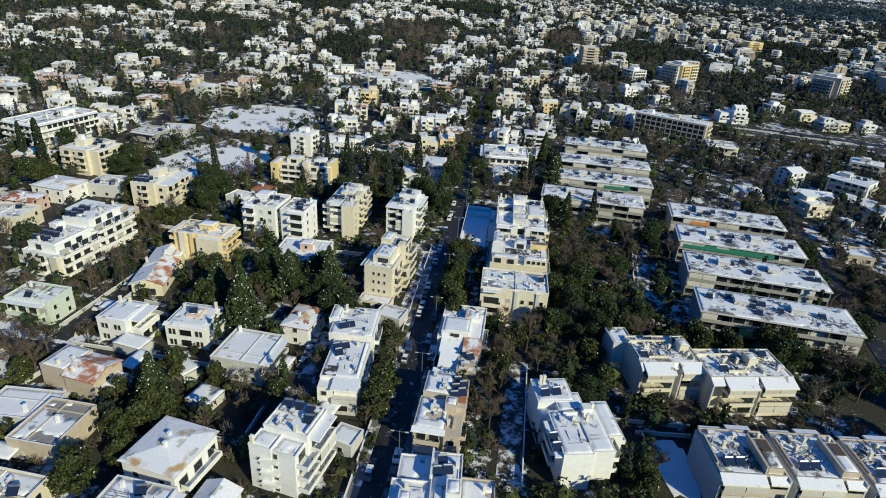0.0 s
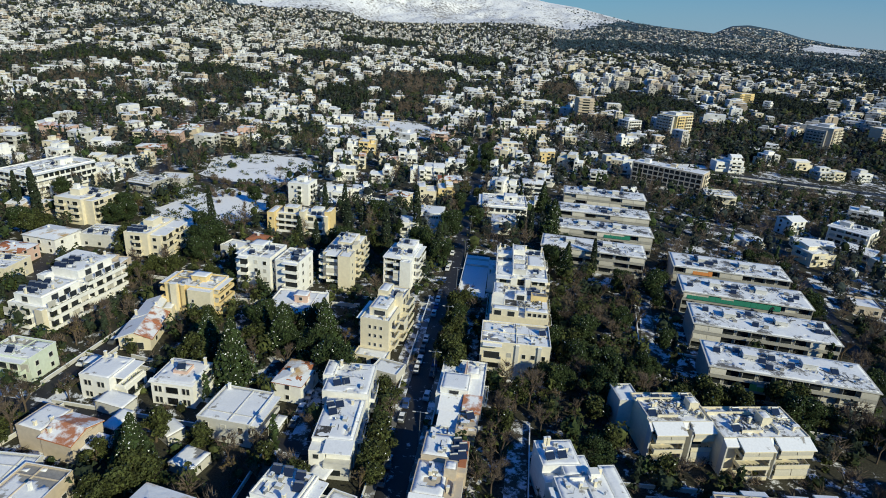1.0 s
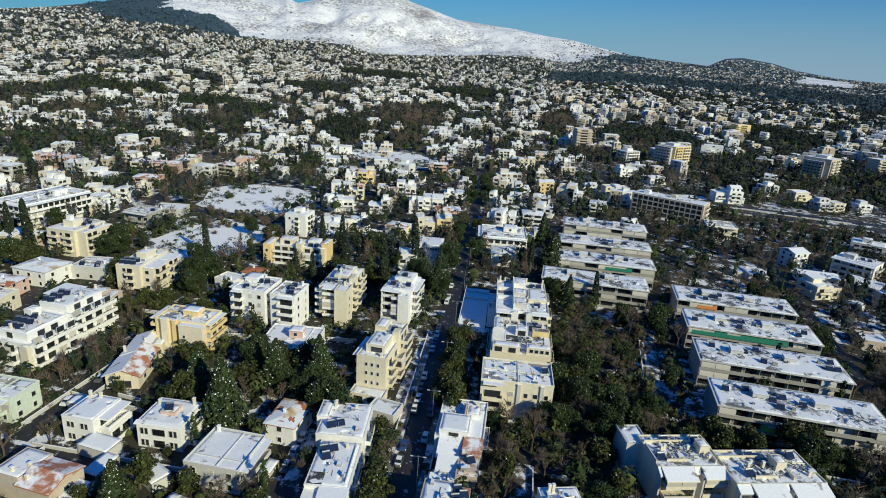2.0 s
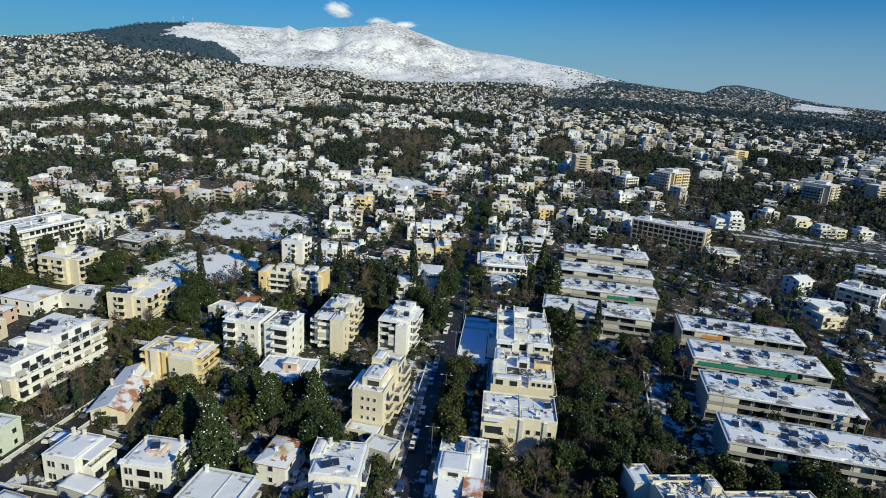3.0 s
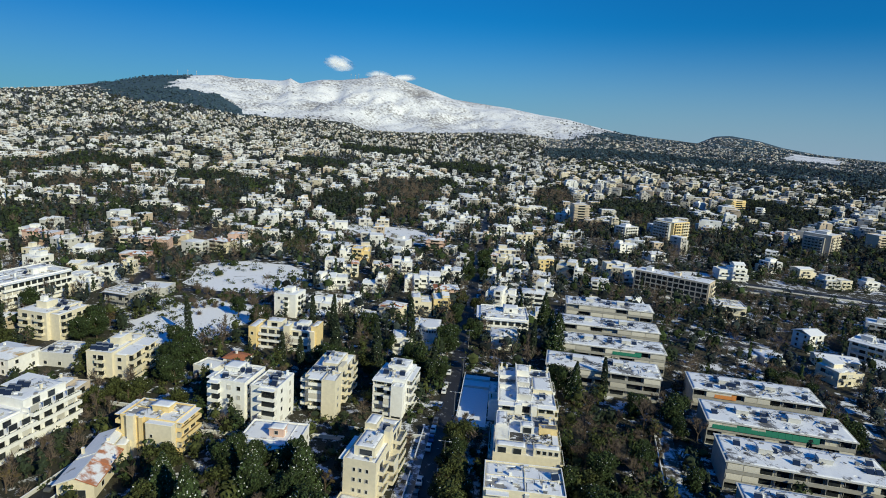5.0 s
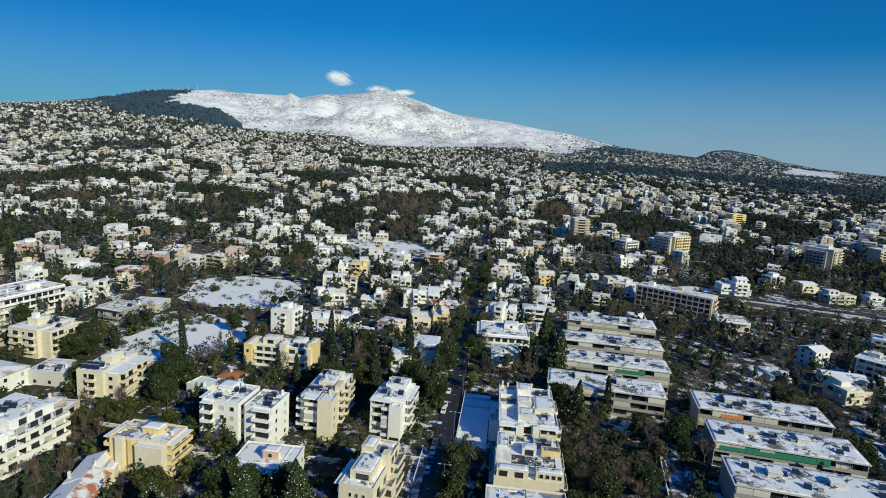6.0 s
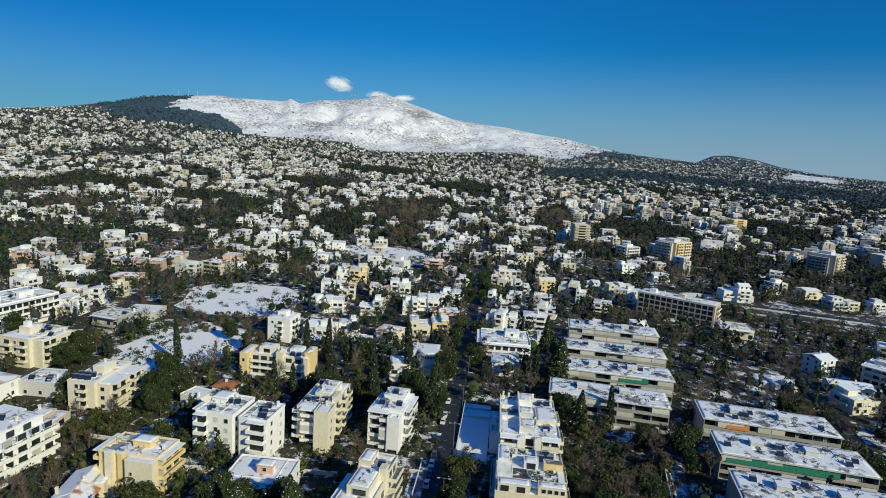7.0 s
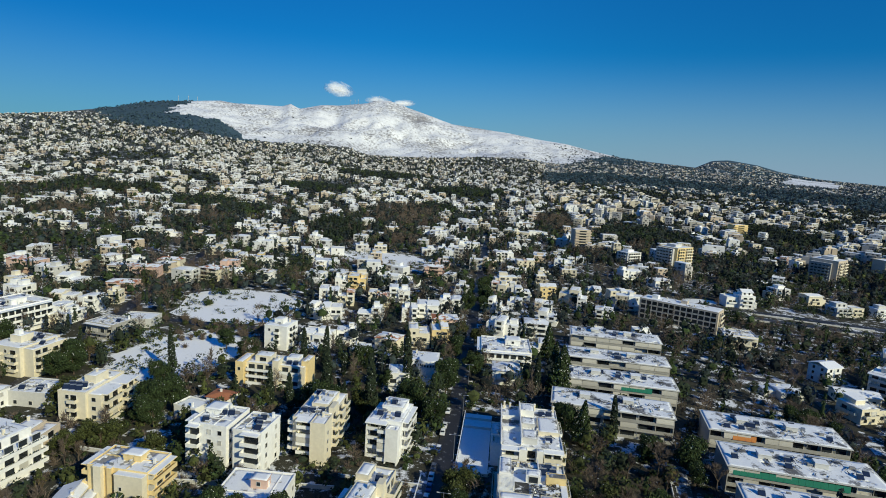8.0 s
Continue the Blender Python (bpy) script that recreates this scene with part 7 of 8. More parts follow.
# ---------------------------------------------------------------- trees
def leaf_cards(points, normals, size, rnd, tri=False):
    """Small bent leaf clumps at the points, each an island of its own."""
    verts, faces = [], []
    for p, nrm in zip(points, normals):
        s = size * rnd.uniform(0.6, 1.35)
        t = Vector((rnd.uniform(-1, 1), rnd.uniform(-1, 1), rnd.uniform(-0.7, 0.7))).normalized()
        n = (nrm + t * 0.9).normalized()
        u = n.orthogonal().normalized()
        u.rotate(Matrix.Rotation(rnd.uniform(0, math.tau), 3, n))
        w = n.cross(u)
        k = len(verts)
        if tri:
            verts += [p - u * s * 0.6, p - w * s * 0.5 + n * s * 0.15, p + u * s * 0.5 + w * s * 0.45]
            faces.append((k, k + 1, k + 2))
            continue
        verts += [p - u * s * 0.6, p - w * s * 0.45 + n * s * 0.22, p + u * s * 0.7, p + w * s * 0.45 + n * s * 0.1]
        faces += [(k, k + 1, k + 2), (k, k + 2, k + 3)]
    return verts, faces


def pydata(name, verts, faces, *mats):
    me = bpy.data.meshes.new(name)
    me.from_pydata([tuple(v) for v in verts], [], faces)
    for m in mats:
        me.materials.append(m)
    me.update()
    return me


def tagged_snow(me, crown, label):
    return tagged(put("snow", me, crown), label, kind="stuff")


def clump_crown(rnd, blobs, per):
    pts, nrm = [], []
    for c, r, flat in blobs:
        c = Vector(c)
        for _ in range(int(per * r * r)):
            d = Vector((rnd.gauss(0, 1), rnd.gauss(0, 1), rnd.gauss(0, 1))).normalized()
            q = r * rnd.uniform(0.45, 1.4)
            p = c + Vector((d.x * q, d.y * q, d.z * q * flat))
            pts.append(p)
            nrm.append(d)
    return pts, nrm


ICO = None


def lump(verts, faces, c, r, flat, rnd):
    """A dark uneven heart for a crown."""
    global ICO
    if ICO is None:
        bm = bmesh.new()
        bmesh.ops.create_icosphere(bm, subdivisions=1, radius=1.0)
        ICO = ([v.co.copy() for v in bm.verts], [tuple(v.index for v in f.verts) for f in bm.faces])
        bm.free()
    k = len(verts)
    for p in ICO[0]:
        q = r * rnd.uniform(0.75, 1.1)
        verts.append(Vector(c) + Vector((p.x * q, p.y * q, p.z * q * flat)))
    faces.extend([tuple(i + k for i in f) for f in ICO[1]])


def broad_tree(seed, height, spread, mat, snow=0.08, lean=0.0):
    rnd = random.Random(seed)
    ob = new("evergreen_tree")
    bm = bmesh.new()
    fork = height * 0.38
    tube(bm, (0, 0, -0.6), (lean, 0, fork), 0.24, 0.15, 7)
    blobs = []
    for k in range(rnd.randint(13, 16)):
        a = rnd.uniform(0, math.tau)
        t = rnd.random()
        q = spread * (0.15 + 0.75 * rnd.random() ** 0.7) * math.sin(math.pi * (0.22 + 0.66 * t))
        z = height * (0.36 + 0.58 * t)
        c = (lean + q * math.cos(a), q * math.sin(a), z)
        blobs.append((c, spread * rnd.uniform(0.20, 0.38), rnd.uniform(0.6, 0.95)))
        tube(bm, (lean, 0, fork * rnd.uniform(0.8, 1.0)), c, 0.1, 0.03, 5)
    part("trunk", bm, BARK, ob)
    pts, nrm = clump_crown(rnd, blobs, 275)
    cv, cf = leaf_cards(pts, nrm, 0.43, rnd, True)
    for c, r, flat in blobs:
        lump(cv, cf, c, r * 0.5, flat, rnd)
    me = pydata("crown", cv, cf, mat)
    crown = put("crown", me, ob)
    up = [(p + n * 0.12, (n + Vector((0, 0, 1.4))).normalized()) for p, n in zip(pts, nrm) if n.z > 0.1 and noise.noise(p * 0.55) > 0.15 and rnd.random() < snow * 2.6]
    if up:
        tagged_snow(pydata("snow", *leaf_cards([p for p, _ in up], [n for _, n in up], 0.19, rnd), SNOW), crown, "snow held on the leaves")
    return ob


def spire_tree(seed, height, radius, mat, snow=0.03, tiers=False, name="cypress"):
    rnd = random.Random(seed)
    ob = new(name)
    bm = bmesh.new()
    tube(bm, (0, 0, -0.6), (0, 0, height * 0.9), 0.2, 0.03, 6)
    part("trunk", bm, BARK, ob)
    pts, nrm = [], []
    for _ in range(int(height * radius * (80 if not tiers else 90))):
        t = rnd.random() ** (1.25 if tiers else 1.0)
        r = radius * ((1 - t) ** 0.8 if tiers else min(1, 5 * t + 0.4) * (1 - t) ** 0.45)
        if tiers:
            r *= 0.7 + 0.45 * abs(math.sin(t * height * 1.9))
        a = rnd.uniform(0, math.tau)
        q = r * rnd.uniform(0.6, 1.08)
        z = height * ((0.08 if not tiers else 0.14) + t * (0.92 if not tiers else 0.86))
        pts.append(Vector((q * math.cos(a), q * math.sin(a), z)))
        nrm.append(Vector((math.cos(a), math.sin(a), 0.45)).normalized())
    crown = put("crown", pydata("crown", *leaf_cards(pts, nrm, 0.42 if not tiers else 0.55, rnd), mat), ob)
    up = [p + n * 0.12 for p, n in zip(pts, nrm) if rnd.random() < snow * 1.4]
    if up:
        tagged_snow(pydata("snow", *leaf_cards(up, [Vector((0, 0, 1))] * len(up), 0.2, rnd), SNOW), crown, "snow held on the boughs")
    return ob


def bare_tree(seed, height, leaves=None):
    rnd = random.Random(seed)
    ob = new("bare_tree")
    bm = bmesh.new()
    tips = []

    def grow(p, d, length, r, depth):
        e = p + d * length
        tube(bm, p, e, r, r * 0.6, 5 if depth < 2 else 3)
        if depth == 4:
            return
        for _ in range(3 if depth else 5):
            t = Vector((rnd.uniform(-1, 1), rnd.uniform(-1, 1), rnd.uniform(-0.2, 0.8)))
            nd = (d * 0.75 + t * 0.75).normalized()
            s = p + d * length * rnd.uniform(0.55, 1.0)
            if depth >= 3:
                tips.append((s, nd, length * 0.7))
            grow(s, nd, length * rnd.uniform(0.5, 0.72), r * 0.55, depth + 1)

    grow(Vector((0, 0, -0.5)), Vector((0, 0, 1)), height * 0.42, 0.2, 0)
    part("trunk", bm, BARK, ob)
    verts, faces = [], []
    for p, d, length in tips:
        for _ in range(3):
            t = (d + Vector((rnd.uniform(-1, 1), rnd.uniform(-1, 1), rnd.uniform(-0.5, 1))) * 0.8).normalized()
            e = p + t * length * rnd.uniform(1.0, 2.2)
            u = t.orthogonal().normalized() * 0.035
            k = len(verts)
            verts += [p - u, p + u, e, p + t.cross(u)]
            faces += [(k, k + 1, k + 2), (k + 1, k + 3, k + 2), (k + 3, k, k + 2)]
    put("crown", pydata("crown", verts, faces, TWIG), ob)
    if leaves:
        pts = [p + d * rnd.uniform(0, 1) for p, d, _ in tips if rnd.random() < 0.6]
        put("foliage", pydata("foliage", *leaf_cards(pts, [Vector((0, 0, 1))] * len(pts), 0.45, rnd), leaves), ob, None, "last russet leaves")
    return ob


KINDS = [
    (broad_tree(1, 8.5, 4.0, PINE, 0.036), "dark green pine with snow caught in its crown", "tree", 4),
    (broad_tree(2, 7.0, 3.4, OLIVE, 0.010), "olive-green evergreen tree with a lumpy crown", "tree", 4),
    (broad_tree(3, 10.5, 4.4, PINE, 0.040, 0.5), "tall leaning pine dusted with snow", "tree", 3),
    (broad_tree(4, 5.0, 2.6, OLIVE, 0.03), "low evergreen garden tree with snow", "tree", 4),
    (spire_tree(5, 12.0, 1.25, CYPRESS), "tall narrow dark green cypress", "tree", 3),
    (spire_tree(6, 9.0, 1.1, CYPRESS, 0.05), "slender young dark green cypress", "tree", 2),
    (spire_tree(7, 12.5, 3.0, PINE, 0.13, True, "fir_tree"), "broad fir with snow on its boughs", "tree", 2),
    (bare_tree(8, 8.0), "leafless tree with a fine brown crown", "tree", 3),
    (bare_tree(9, 6.5, RUSSET), "half-bare tree with russet leaves", "tree", 1),
    (bare_tree(10, 9.5), "tall leafless tree with grey-brown branches", "tree", 2),
]
for ob, label, cat, _ in KINDS:
    tagged(ob, label, cat, "garden trees")


# treeless strips before the fronts of the row of long blocks
LAWNS = [(28, 248.5, 72, 245, 8), (32, 277, 76, 273.5, 9), (36, 312.5, 80, 309, 9), (20, 221, 64, 217, 6)]


def free(x, y, gap):
    for bx, by, w, d, turn in FOOTPRINTS:
        dx, dy = x - bx, y - by
        if abs(dx) + abs(dy) > w + d + gap * 2:
            continue
        c, s = math.cos(radians(-turn)), math.sin(radians(-turn))
        if abs(dx * c - dy * s) < w / 2 + gap and abs(dx * s + dy * c) < d / 2 + gap:
            return False
    for x0, y0, x1, y1, w in ROADS + CLEAR + LAWNS:
        t = max(0, min(1, ((x - x0) * (x1 - x0) + (y - y0) * (y1 - y0)) / ((x1 - x0) ** 2 + (y1 - y0) ** 2)))
        if math.hypot(x - x0 - t * (x1 - x0), y - y0 - t * (y1 - y0)) < w / 2 + min(1.2, gap * 0.5):
            return False
    for cx, cy, rx, ry, _ in FIELDS:
        if ((x - cx) / rx) ** 2 + ((y - cy) / ry) ** 2 < 1.12:
            return False
    return not (-12 < x < 0 and 183 < y < 227)


# dense stands: centre, reach, count, kinds
STANDS = [
    (38, 118, 15, 22, 12, (0, 1, 2, 3, 7)), (33, 150, 14, 24, 18, (1, 7, 9, 7, 9, 0, 3)), (45, 180, 18, 22, 18, (0, 9, 7, 7, 9, 8)), (62, 205, 12, 14, 8, (0, 7, 9)),
    (-72, 124, 9, 8, 6, (0, 7, 6, 1)), (-58, 134, 13, 8, 7, (0, 7, 2, 0, 1)), (-46, 130, 8, 12, 6, (0, 7, 1, 8)), (-112, 163, 14, 10, 6, (1, 3, 7)), (-116, 138, 2.0, 24, 5, (3, 3, 7, 8)), (-87, 134, 3, 8, 4, (3, 7, 1)),
    (-104, 197, 12, 12, 7, (4, 0, 7)), (-43, 215, 22, 10, 12, (4, 0, 1, 5)), (-70, 208, 14, 8, 6, (3, 0, 5)), (-9.2, 163, 1.5, 15, 6, (1, 3, 7)), (-9.0, 140, 1.6, 12, 6, (1, 3, 7)), (-8.5, 118, 1.2, 10, 2, (3, 3)),
    (13, 98, 8, 22, 9, (7, 3, 7, 9, 9)), (38, 75, 10, 18, 6, (1, 3, 7)), (95, 108, 12, 20, 12, (7, 0, 9, 1)), (128, 150, 14, 40, 24, (0, 7, 9, 7, 2)), (125, 220, 12, 40, 16, (0, 9, 7, 9)),
    (62, 128, 26, 5, 8, (1, 3)), (-21.5, 95, 2.2, 30, 5, (3, 3, 8)), (-72, 84, 14, 9, 5, (7, 3, 3, 9)), (-70, 64, 10, 12, 4, (3, 7, 1)), (-42, 84, 8, 12, 6, (7, 3, 1)),
    (-105, 90, 10, 14, 8, (7, 9, 3)), (-146, 200, 10, 12, 6, (1, 3, 7)), (-170, 222, 8, 10, 5, (0, 1, 8)), (-200, 200, 22, 22, 12, (1, 0, 4)), (28, 250, 8, 40, 6, (0, 1, 6)), (-21.5, 285, 1.2, 45, 5, (0, 1, 2)), (-11.6, 275, 1.2, 40, 4, (0, 1, 2)), (-23.4, 385, 1.5, 55, 4, (2, 0)), (-13.0, 385, 1.5, 55, 4, (2, 0)),
]
rt = random.Random(77)
planted = []


def plant(k, x, y, rt, grow=None):
    ob = KINDS[k][0]
    s = grow or rt.uniform(0.85, 1.4)
    m = pose(x, y, land(x, y) - 0.05, rt.uniform(-3, 3), rt.uniform(-3, 3), rt.uniform(0, 360)) @ Matrix.Diagonal((s * rt.uniform(0.9, 1.1), s * rt.uniform(0.9, 1.1), s, 1))
    if k in first:
        first.discard(k)
        ob.matrix_basis = m
    else:
        copy_thing(ob, m)
    planted.append((x, y))


first = set(range(len(KINDS)))
# single trees that stand out
for k, x, y, grow in ((6, -68.6, 75, 1.4), (6, -63.5, 110, 1.25), (6, -58, 129, 1.0), (0, -51, 129, 1.1), (6, -46, 134, 1.05), (0, -53, 138, 0.9), (9, -52.5, 83, 1.15), (8, -50, 79, 1.0), (3, -20.3, 84, 1.2), (3, -20.3, 96, 1.3),
                      (9, 9, 110, 1.1), (2, 23, 128, 0.9), (7, 16.5, 81, 1.1), (4, -130, 229, 1.5), (0, -126, 216, 0.9), (0, -133, 222, 0.8), (4, -82, 246, 1.1), (4, -74, 250, 1.1), (5, -65, 247, 1.2), (4, -37, 243, 1.35),
                      (0, -59, 256, 1.2), (4, 15.5, 252, 1.0), (6, 23, 296, 1.1), (0, -124, 262, 1.0), (8, -168, 231, 1.2), (0, -109, 252, 1.1), (2, -46, 238, 1.0), (2, -204, 233, 1.5), (4, 42, 220, 0.9),
                      (1, -9.5, 134, 1.1), (1, -9.0, 146, 1.2), (0, -9.0, 158, 0.95), (1, -9.0, 170, 1.1)):
    plant(k, x, y, rt, grow)
for cx, cy, rx, ry, count, kinds in STANDS:
    made = tries = 0
    while made < count and tries < 200:
        tries += 1
        x, y = cx + rt.uniform(-rx, rx), cy + rt.uniform(-ry, ry)
        if free(x, y, 2.0) and all((x - a) ** 2 + (y - b) ** 2 > 7 for a, b in planted):
            plant(rt.choice(kinds), x, y, rt)
            made += 1


# ---------------------------------------------------------------- the street: cars, poles, wires
def car_mesh():
    """Body, cabin glass, wheel: meshes of one saloon."""
    prof = [(-2.1, 0.35), (-2.1, 0.75), (-1.9, 0.88), (-1.25, 0.95), (-0.75, 1.42), (0.75, 1.45), (1.3, 0.98), (2.0, 0.85), (2.12, 0.7), (2.12, 0.35)]
    bm = bmesh.new()
    rows = []
    for yy, inset in ((-0.86, 0.0), (-0.78, 0.06), (0.78, 0.06), (0.86, 0.0)):
        rows.append([bm.verts.new((x, yy * (1 - (0.14 if z > 1.2 else 0)), z + (inset if z > 0.6 else 0))) for x, z in prof])
    for p, q in zip(rows, rows[1:]):
        for k in range(len(prof)):
            n = (k + 1) % len(prof)
            bm.faces.new((p[k], q[k], q[n], p[n]))
    bm.faces.new(rows[0])
    bm.faces.new(rows[-1][::-1])
    bmesh.ops.recalc_face_normals(bm, faces=bm.faces)
    body = bm
    g = bmesh.new()
    for sy in (-1, 1):
        v = [g.verts.new(c) for c in ((-1.1, sy * 0.875, 0.98), (1.1, sy * 0.875, 0.98), (0.68, sy * 0.77, 1.38), (-0.68, sy * 0.77, 1.38))]
        g.faces.new(v)
    for x0, x1 in ((-1.28, -0.8), (1.33, 0.8)):
        v = [g.verts.new(c) for c in ((x0, -0.7, 1.06), (x0, 0.7, 1.06), (x1, 0.62, 1.48), (x1, -0.62, 1.48))]
        g.faces.new(v)
    w = bmesh.new()
    tube(w, (0, -0.1, 0), (0, 0.1, 0), 0.32, 0.32, 12)
    s = bmesh.new()
    box(s, -0.7, -0.62, 1.5, 0.7, 0.62, 1.58)
    b2 = bmesh.new()
    box(b2, 1.38, -0.68, 0.99, 1.95, 0.68, 1.05)
    return body, mesh_of("glazing", g, GLASS), mesh_of("wheel", w, DARKMETAL), mesh_of("roof_snow", s, SNOW), mesh_of("bonnet_snow", b2, SNOW)


PAINTS = [material("car_paint_" + n, c, 0.25, 1.0, 0.04, spec=0.6) for n, c in (("silver", (0.45, 0.46, 0.48)), ("white", (0.75, 0.75, 0.74)), ("grey", (0.12, 0.125, 0.13)), ("red", (0.32, 0.03, 0.03)), ("blue", (0.04, 0.08, 0.22)))]
CAR_WORDS = ["silver", "white", "dark grey", "dull red", "dark blue"]
_body, _glz, _wheel, _rs, _bs = car_mesh()
BODIES = []
for mat in PAINTS:
    BODIES.append(mesh_of("body", _body.copy(), mat))


def car(x, y, turn, k, snowy=True):
    base = new("car")
    base.matrix_world = pose(x, y, land(x, y) + 0.18, 0, 0, turn)
    tagged(base, "%s parked car%s at the kerb" % (CAR_WORDS[k], " with snow on its roof" if snowy else ""), "car", "parked cars")
    b = put("body", BODIES[k], base)
    put("glazing", _glz, b)
    for wx in (-1.3, 1.3):
        for wy in (-0.8, 0.8):
            put("wheel", _wheel, base, pose(wx, wy, 0.32))
    if snowy:
        put("roof_snow", _rs, b, None, "snow lying on the roof")
        put("bonnet_snow", _bs, b, None, "snow lying on the bonnet")
    return base


rc = random.Random(4)
for sx, y0, y1 in ((-18.0, 50, 238), (-13.2, 56, 180), (-43.6, 76, 114)):
    y = y0
    while y < y1:
        if rc.random() < 0.6:
            car(sx + rc.uniform(-0.1, 0.1), y, 90 + rc.choice((0, 180)) + rc.uniform(-2, 2), rc.choice((0, 0, 1, 1, 2, 2, 1, 4)), rc.random() < 0.65)
        y += rc.uniform(5.2, 6.4)
for k, y in enumerate((112, 124, 130, 143, 151)):
    car(-109.2 + (y - 96) * 0.069, y, 94, (1, 2, 0, 1, 4)[k], True)
for k in range(5):
    car(87 + k * 2.9, 95.5 + rc.uniform(-0.2, 0.2), 97, rc.choice((0, 1, 1, 2)), True)


def utility_pole(x, y, height, turn):
    base = new("utility_pole")
    base.matrix_world = pose(x, y, land(x, y), 0, 0, turn)
    tagged(base, "tall grey street pole with a cross arm and two lamp heads", "pole", "street poles")
    bm = bmesh.new()
    tube(bm, (0, 0, -0.4), (0, 0, height), 0.14, 0.09, 8)
    part("post", bm, STEEL, base)
    bm = bmesh.new()
    tube(bm, (-1.5, 0, height - 0.25), (1.5, 0, height - 0.25), 0.05, 0.05, 5)
    part("cross_arm", bm, STEEL, base)
    for s in (-1, 1):
        bm = bmesh.new()
        box(bm, s * 1.5 - 0.35, -0.13, height - 0.32, s * 1.5 + 0.35, 0.13, height - 0.18)
        part("lamp_head", bm, WALLS["pale"], base)
    return base


for k, y in enumerate((72, 100, 128, 157, 190, 222, 255, 290)):
    utility_pole(-12.7 + (0.3 if k % 2 else 0.0), y, 9.0, 0)


def pergola(x, y, w, d, z, turn):
    """A slatted roof-terrace frame."""
    base = new("pergola")
    base.matrix_world = pose(x, y, z, 0, 0, turn)
    tagged(base, "white timber pergola frame on a roof terrace", "pergola")
    for sx in (-1, 1):
        for sy in (-1, 1):
            bm = bmesh.new()
            box(bm, sx * w / 2 - 0.07, sy * d / 2 - 0.07, 0, sx * w / 2 + 0.07, sy * d / 2 + 0.07, 2.3)
            part("post", bm, WALLS["white"], base)
    me = None
    k = -d / 2
    bm = bmesh.new()
    box(bm, -w / 2 - 0.3, -0.05, 2.3, w / 2 + 0.3, 0.05, 2.48)
    me = mesh_of("slat", bm, WALLS["white"])
    while k <= d / 2 + 0.01:
        put("slat", me, base, pose(0, k, 0))
        k += 0.55
    return base


pergola(3.4, 160.0, 3.2, 9.0, land(3, 160) + 9.65, 0)


# ---------------------------------------------------------------- open sheds in the gardens
def garden_shed(x, y, w, d, h, turn, fall, label, walled=False):
    base = new("garden_shed")
    base.matrix_world = pose(x, y, land(x, y), 0, 0, turn)
    tagged(base, label, "shed", "sheds in the gardens")
    lean = pose(0, 0, h, fall, 0, 0)
    bm = bmesh.new()
    box(bm, -w / 2, -d / 2, -0.06, w / 2, d / 2, 0.06)
    top = part("roof", bm, DECK, base, "", lean)
    part("snow", snow_sheet(w - 0.1, d - 0.1, int(x * 3 + y), 0.12, 0.72), SNOW, top, "snow on the shed roof", pose(0, 0, 0.06))
    for sx in (-1, 1):
        for sy in (-1, 1):
            bm = bmesh.new()
            box(bm, -0.06, -0.06, -0.4, 0.06, 0.06, h - 0.02 + math.sin(radians(fall)) * sy * (d / 2 - 0.15))
            part("post", bm, WALLS["concrete"], base, "", pose(sx * (w / 2 - 0.15), sy * (d / 2 - 0.15), 0))
    if walled:
        bm = bmesh.new()
        box(bm, -w / 2 + 0.25, -d / 2 + 0.25, -0.4, w / 2 - 0.25, d / 2 - 0.25, h - 0.5)
        part("wall", bm, WALLS["pale"], base)


for x, y, w, d, h, turn, fall, label, walled in (
        (-82.4, 89.5, 4.0, 6.5, 2.8, -12, 8, "open lean-to with snow beside a house", False), (-70.2, 89.6, 7.5, 4.6, 2.9, -30, 5, "grey garden shed under a snowy roof", True), (-87.0, 95.6, 8.5, 5.0, 3.4, -10, 3, "long shed with snow on a flat roof", True),
        (-60.2, 81.0, 6.5, 6.0, 2.6, -14, 2, "low outbuilding with a patchy snowy roof", True), (-46.4, 96.6, 2.6, 5.2, 2.5, -8, 6, "narrow car shelter covered with snow", False), (-31.2, 83.0, 4.6, 4.0, 2.6, -14, 4, "small snow-covered shelter behind a house", False),
        (-103.0, 110.5, 5.5, 3.6, 2.8, -4, 5, "snow-covered lean-to at the end of a house", True), (-90.0, 57.0, 6.0, 4.0, 2.7, -2, 4, "open shelter with a snowy roof", False)):
    garden_shed(x, y, w, d, h, turn, fall, label, walled)
    FOOTPRINTS.append((x, y, w, d, turn))


# ---------------------------------------------------------------- garden walls
def garden_wall(x0, y0, x1, y1, h=1.1):
    a, b = Vector((x0, y0)), Vector((x1, y1))
    mid, run = (a + b) / 2, (b - a).length
    base = new("garden_wall")
    base.matrix_world = pose(mid.x, mid.y, land(mid.x, mid.y), 0, 0, math.degrees(math.atan2(y1 - y0, x1 - x0)))
    tagged(base, "low rendered garden wall capped with snow", "wall", "garden walls")
    bm = bmesh.new()
    box(bm, -run / 2, -0.11, -0.8, run / 2, 0.11, h)
    part("wall_body", bm, WALLS["pale"], base)
    bm = bmesh.new()
    box(bm, -run / 2, -0.14, h, run / 2, 0.14, h + 0.1)
    part("snow_cap", bm, SNOW, base, "snow along the wall top")


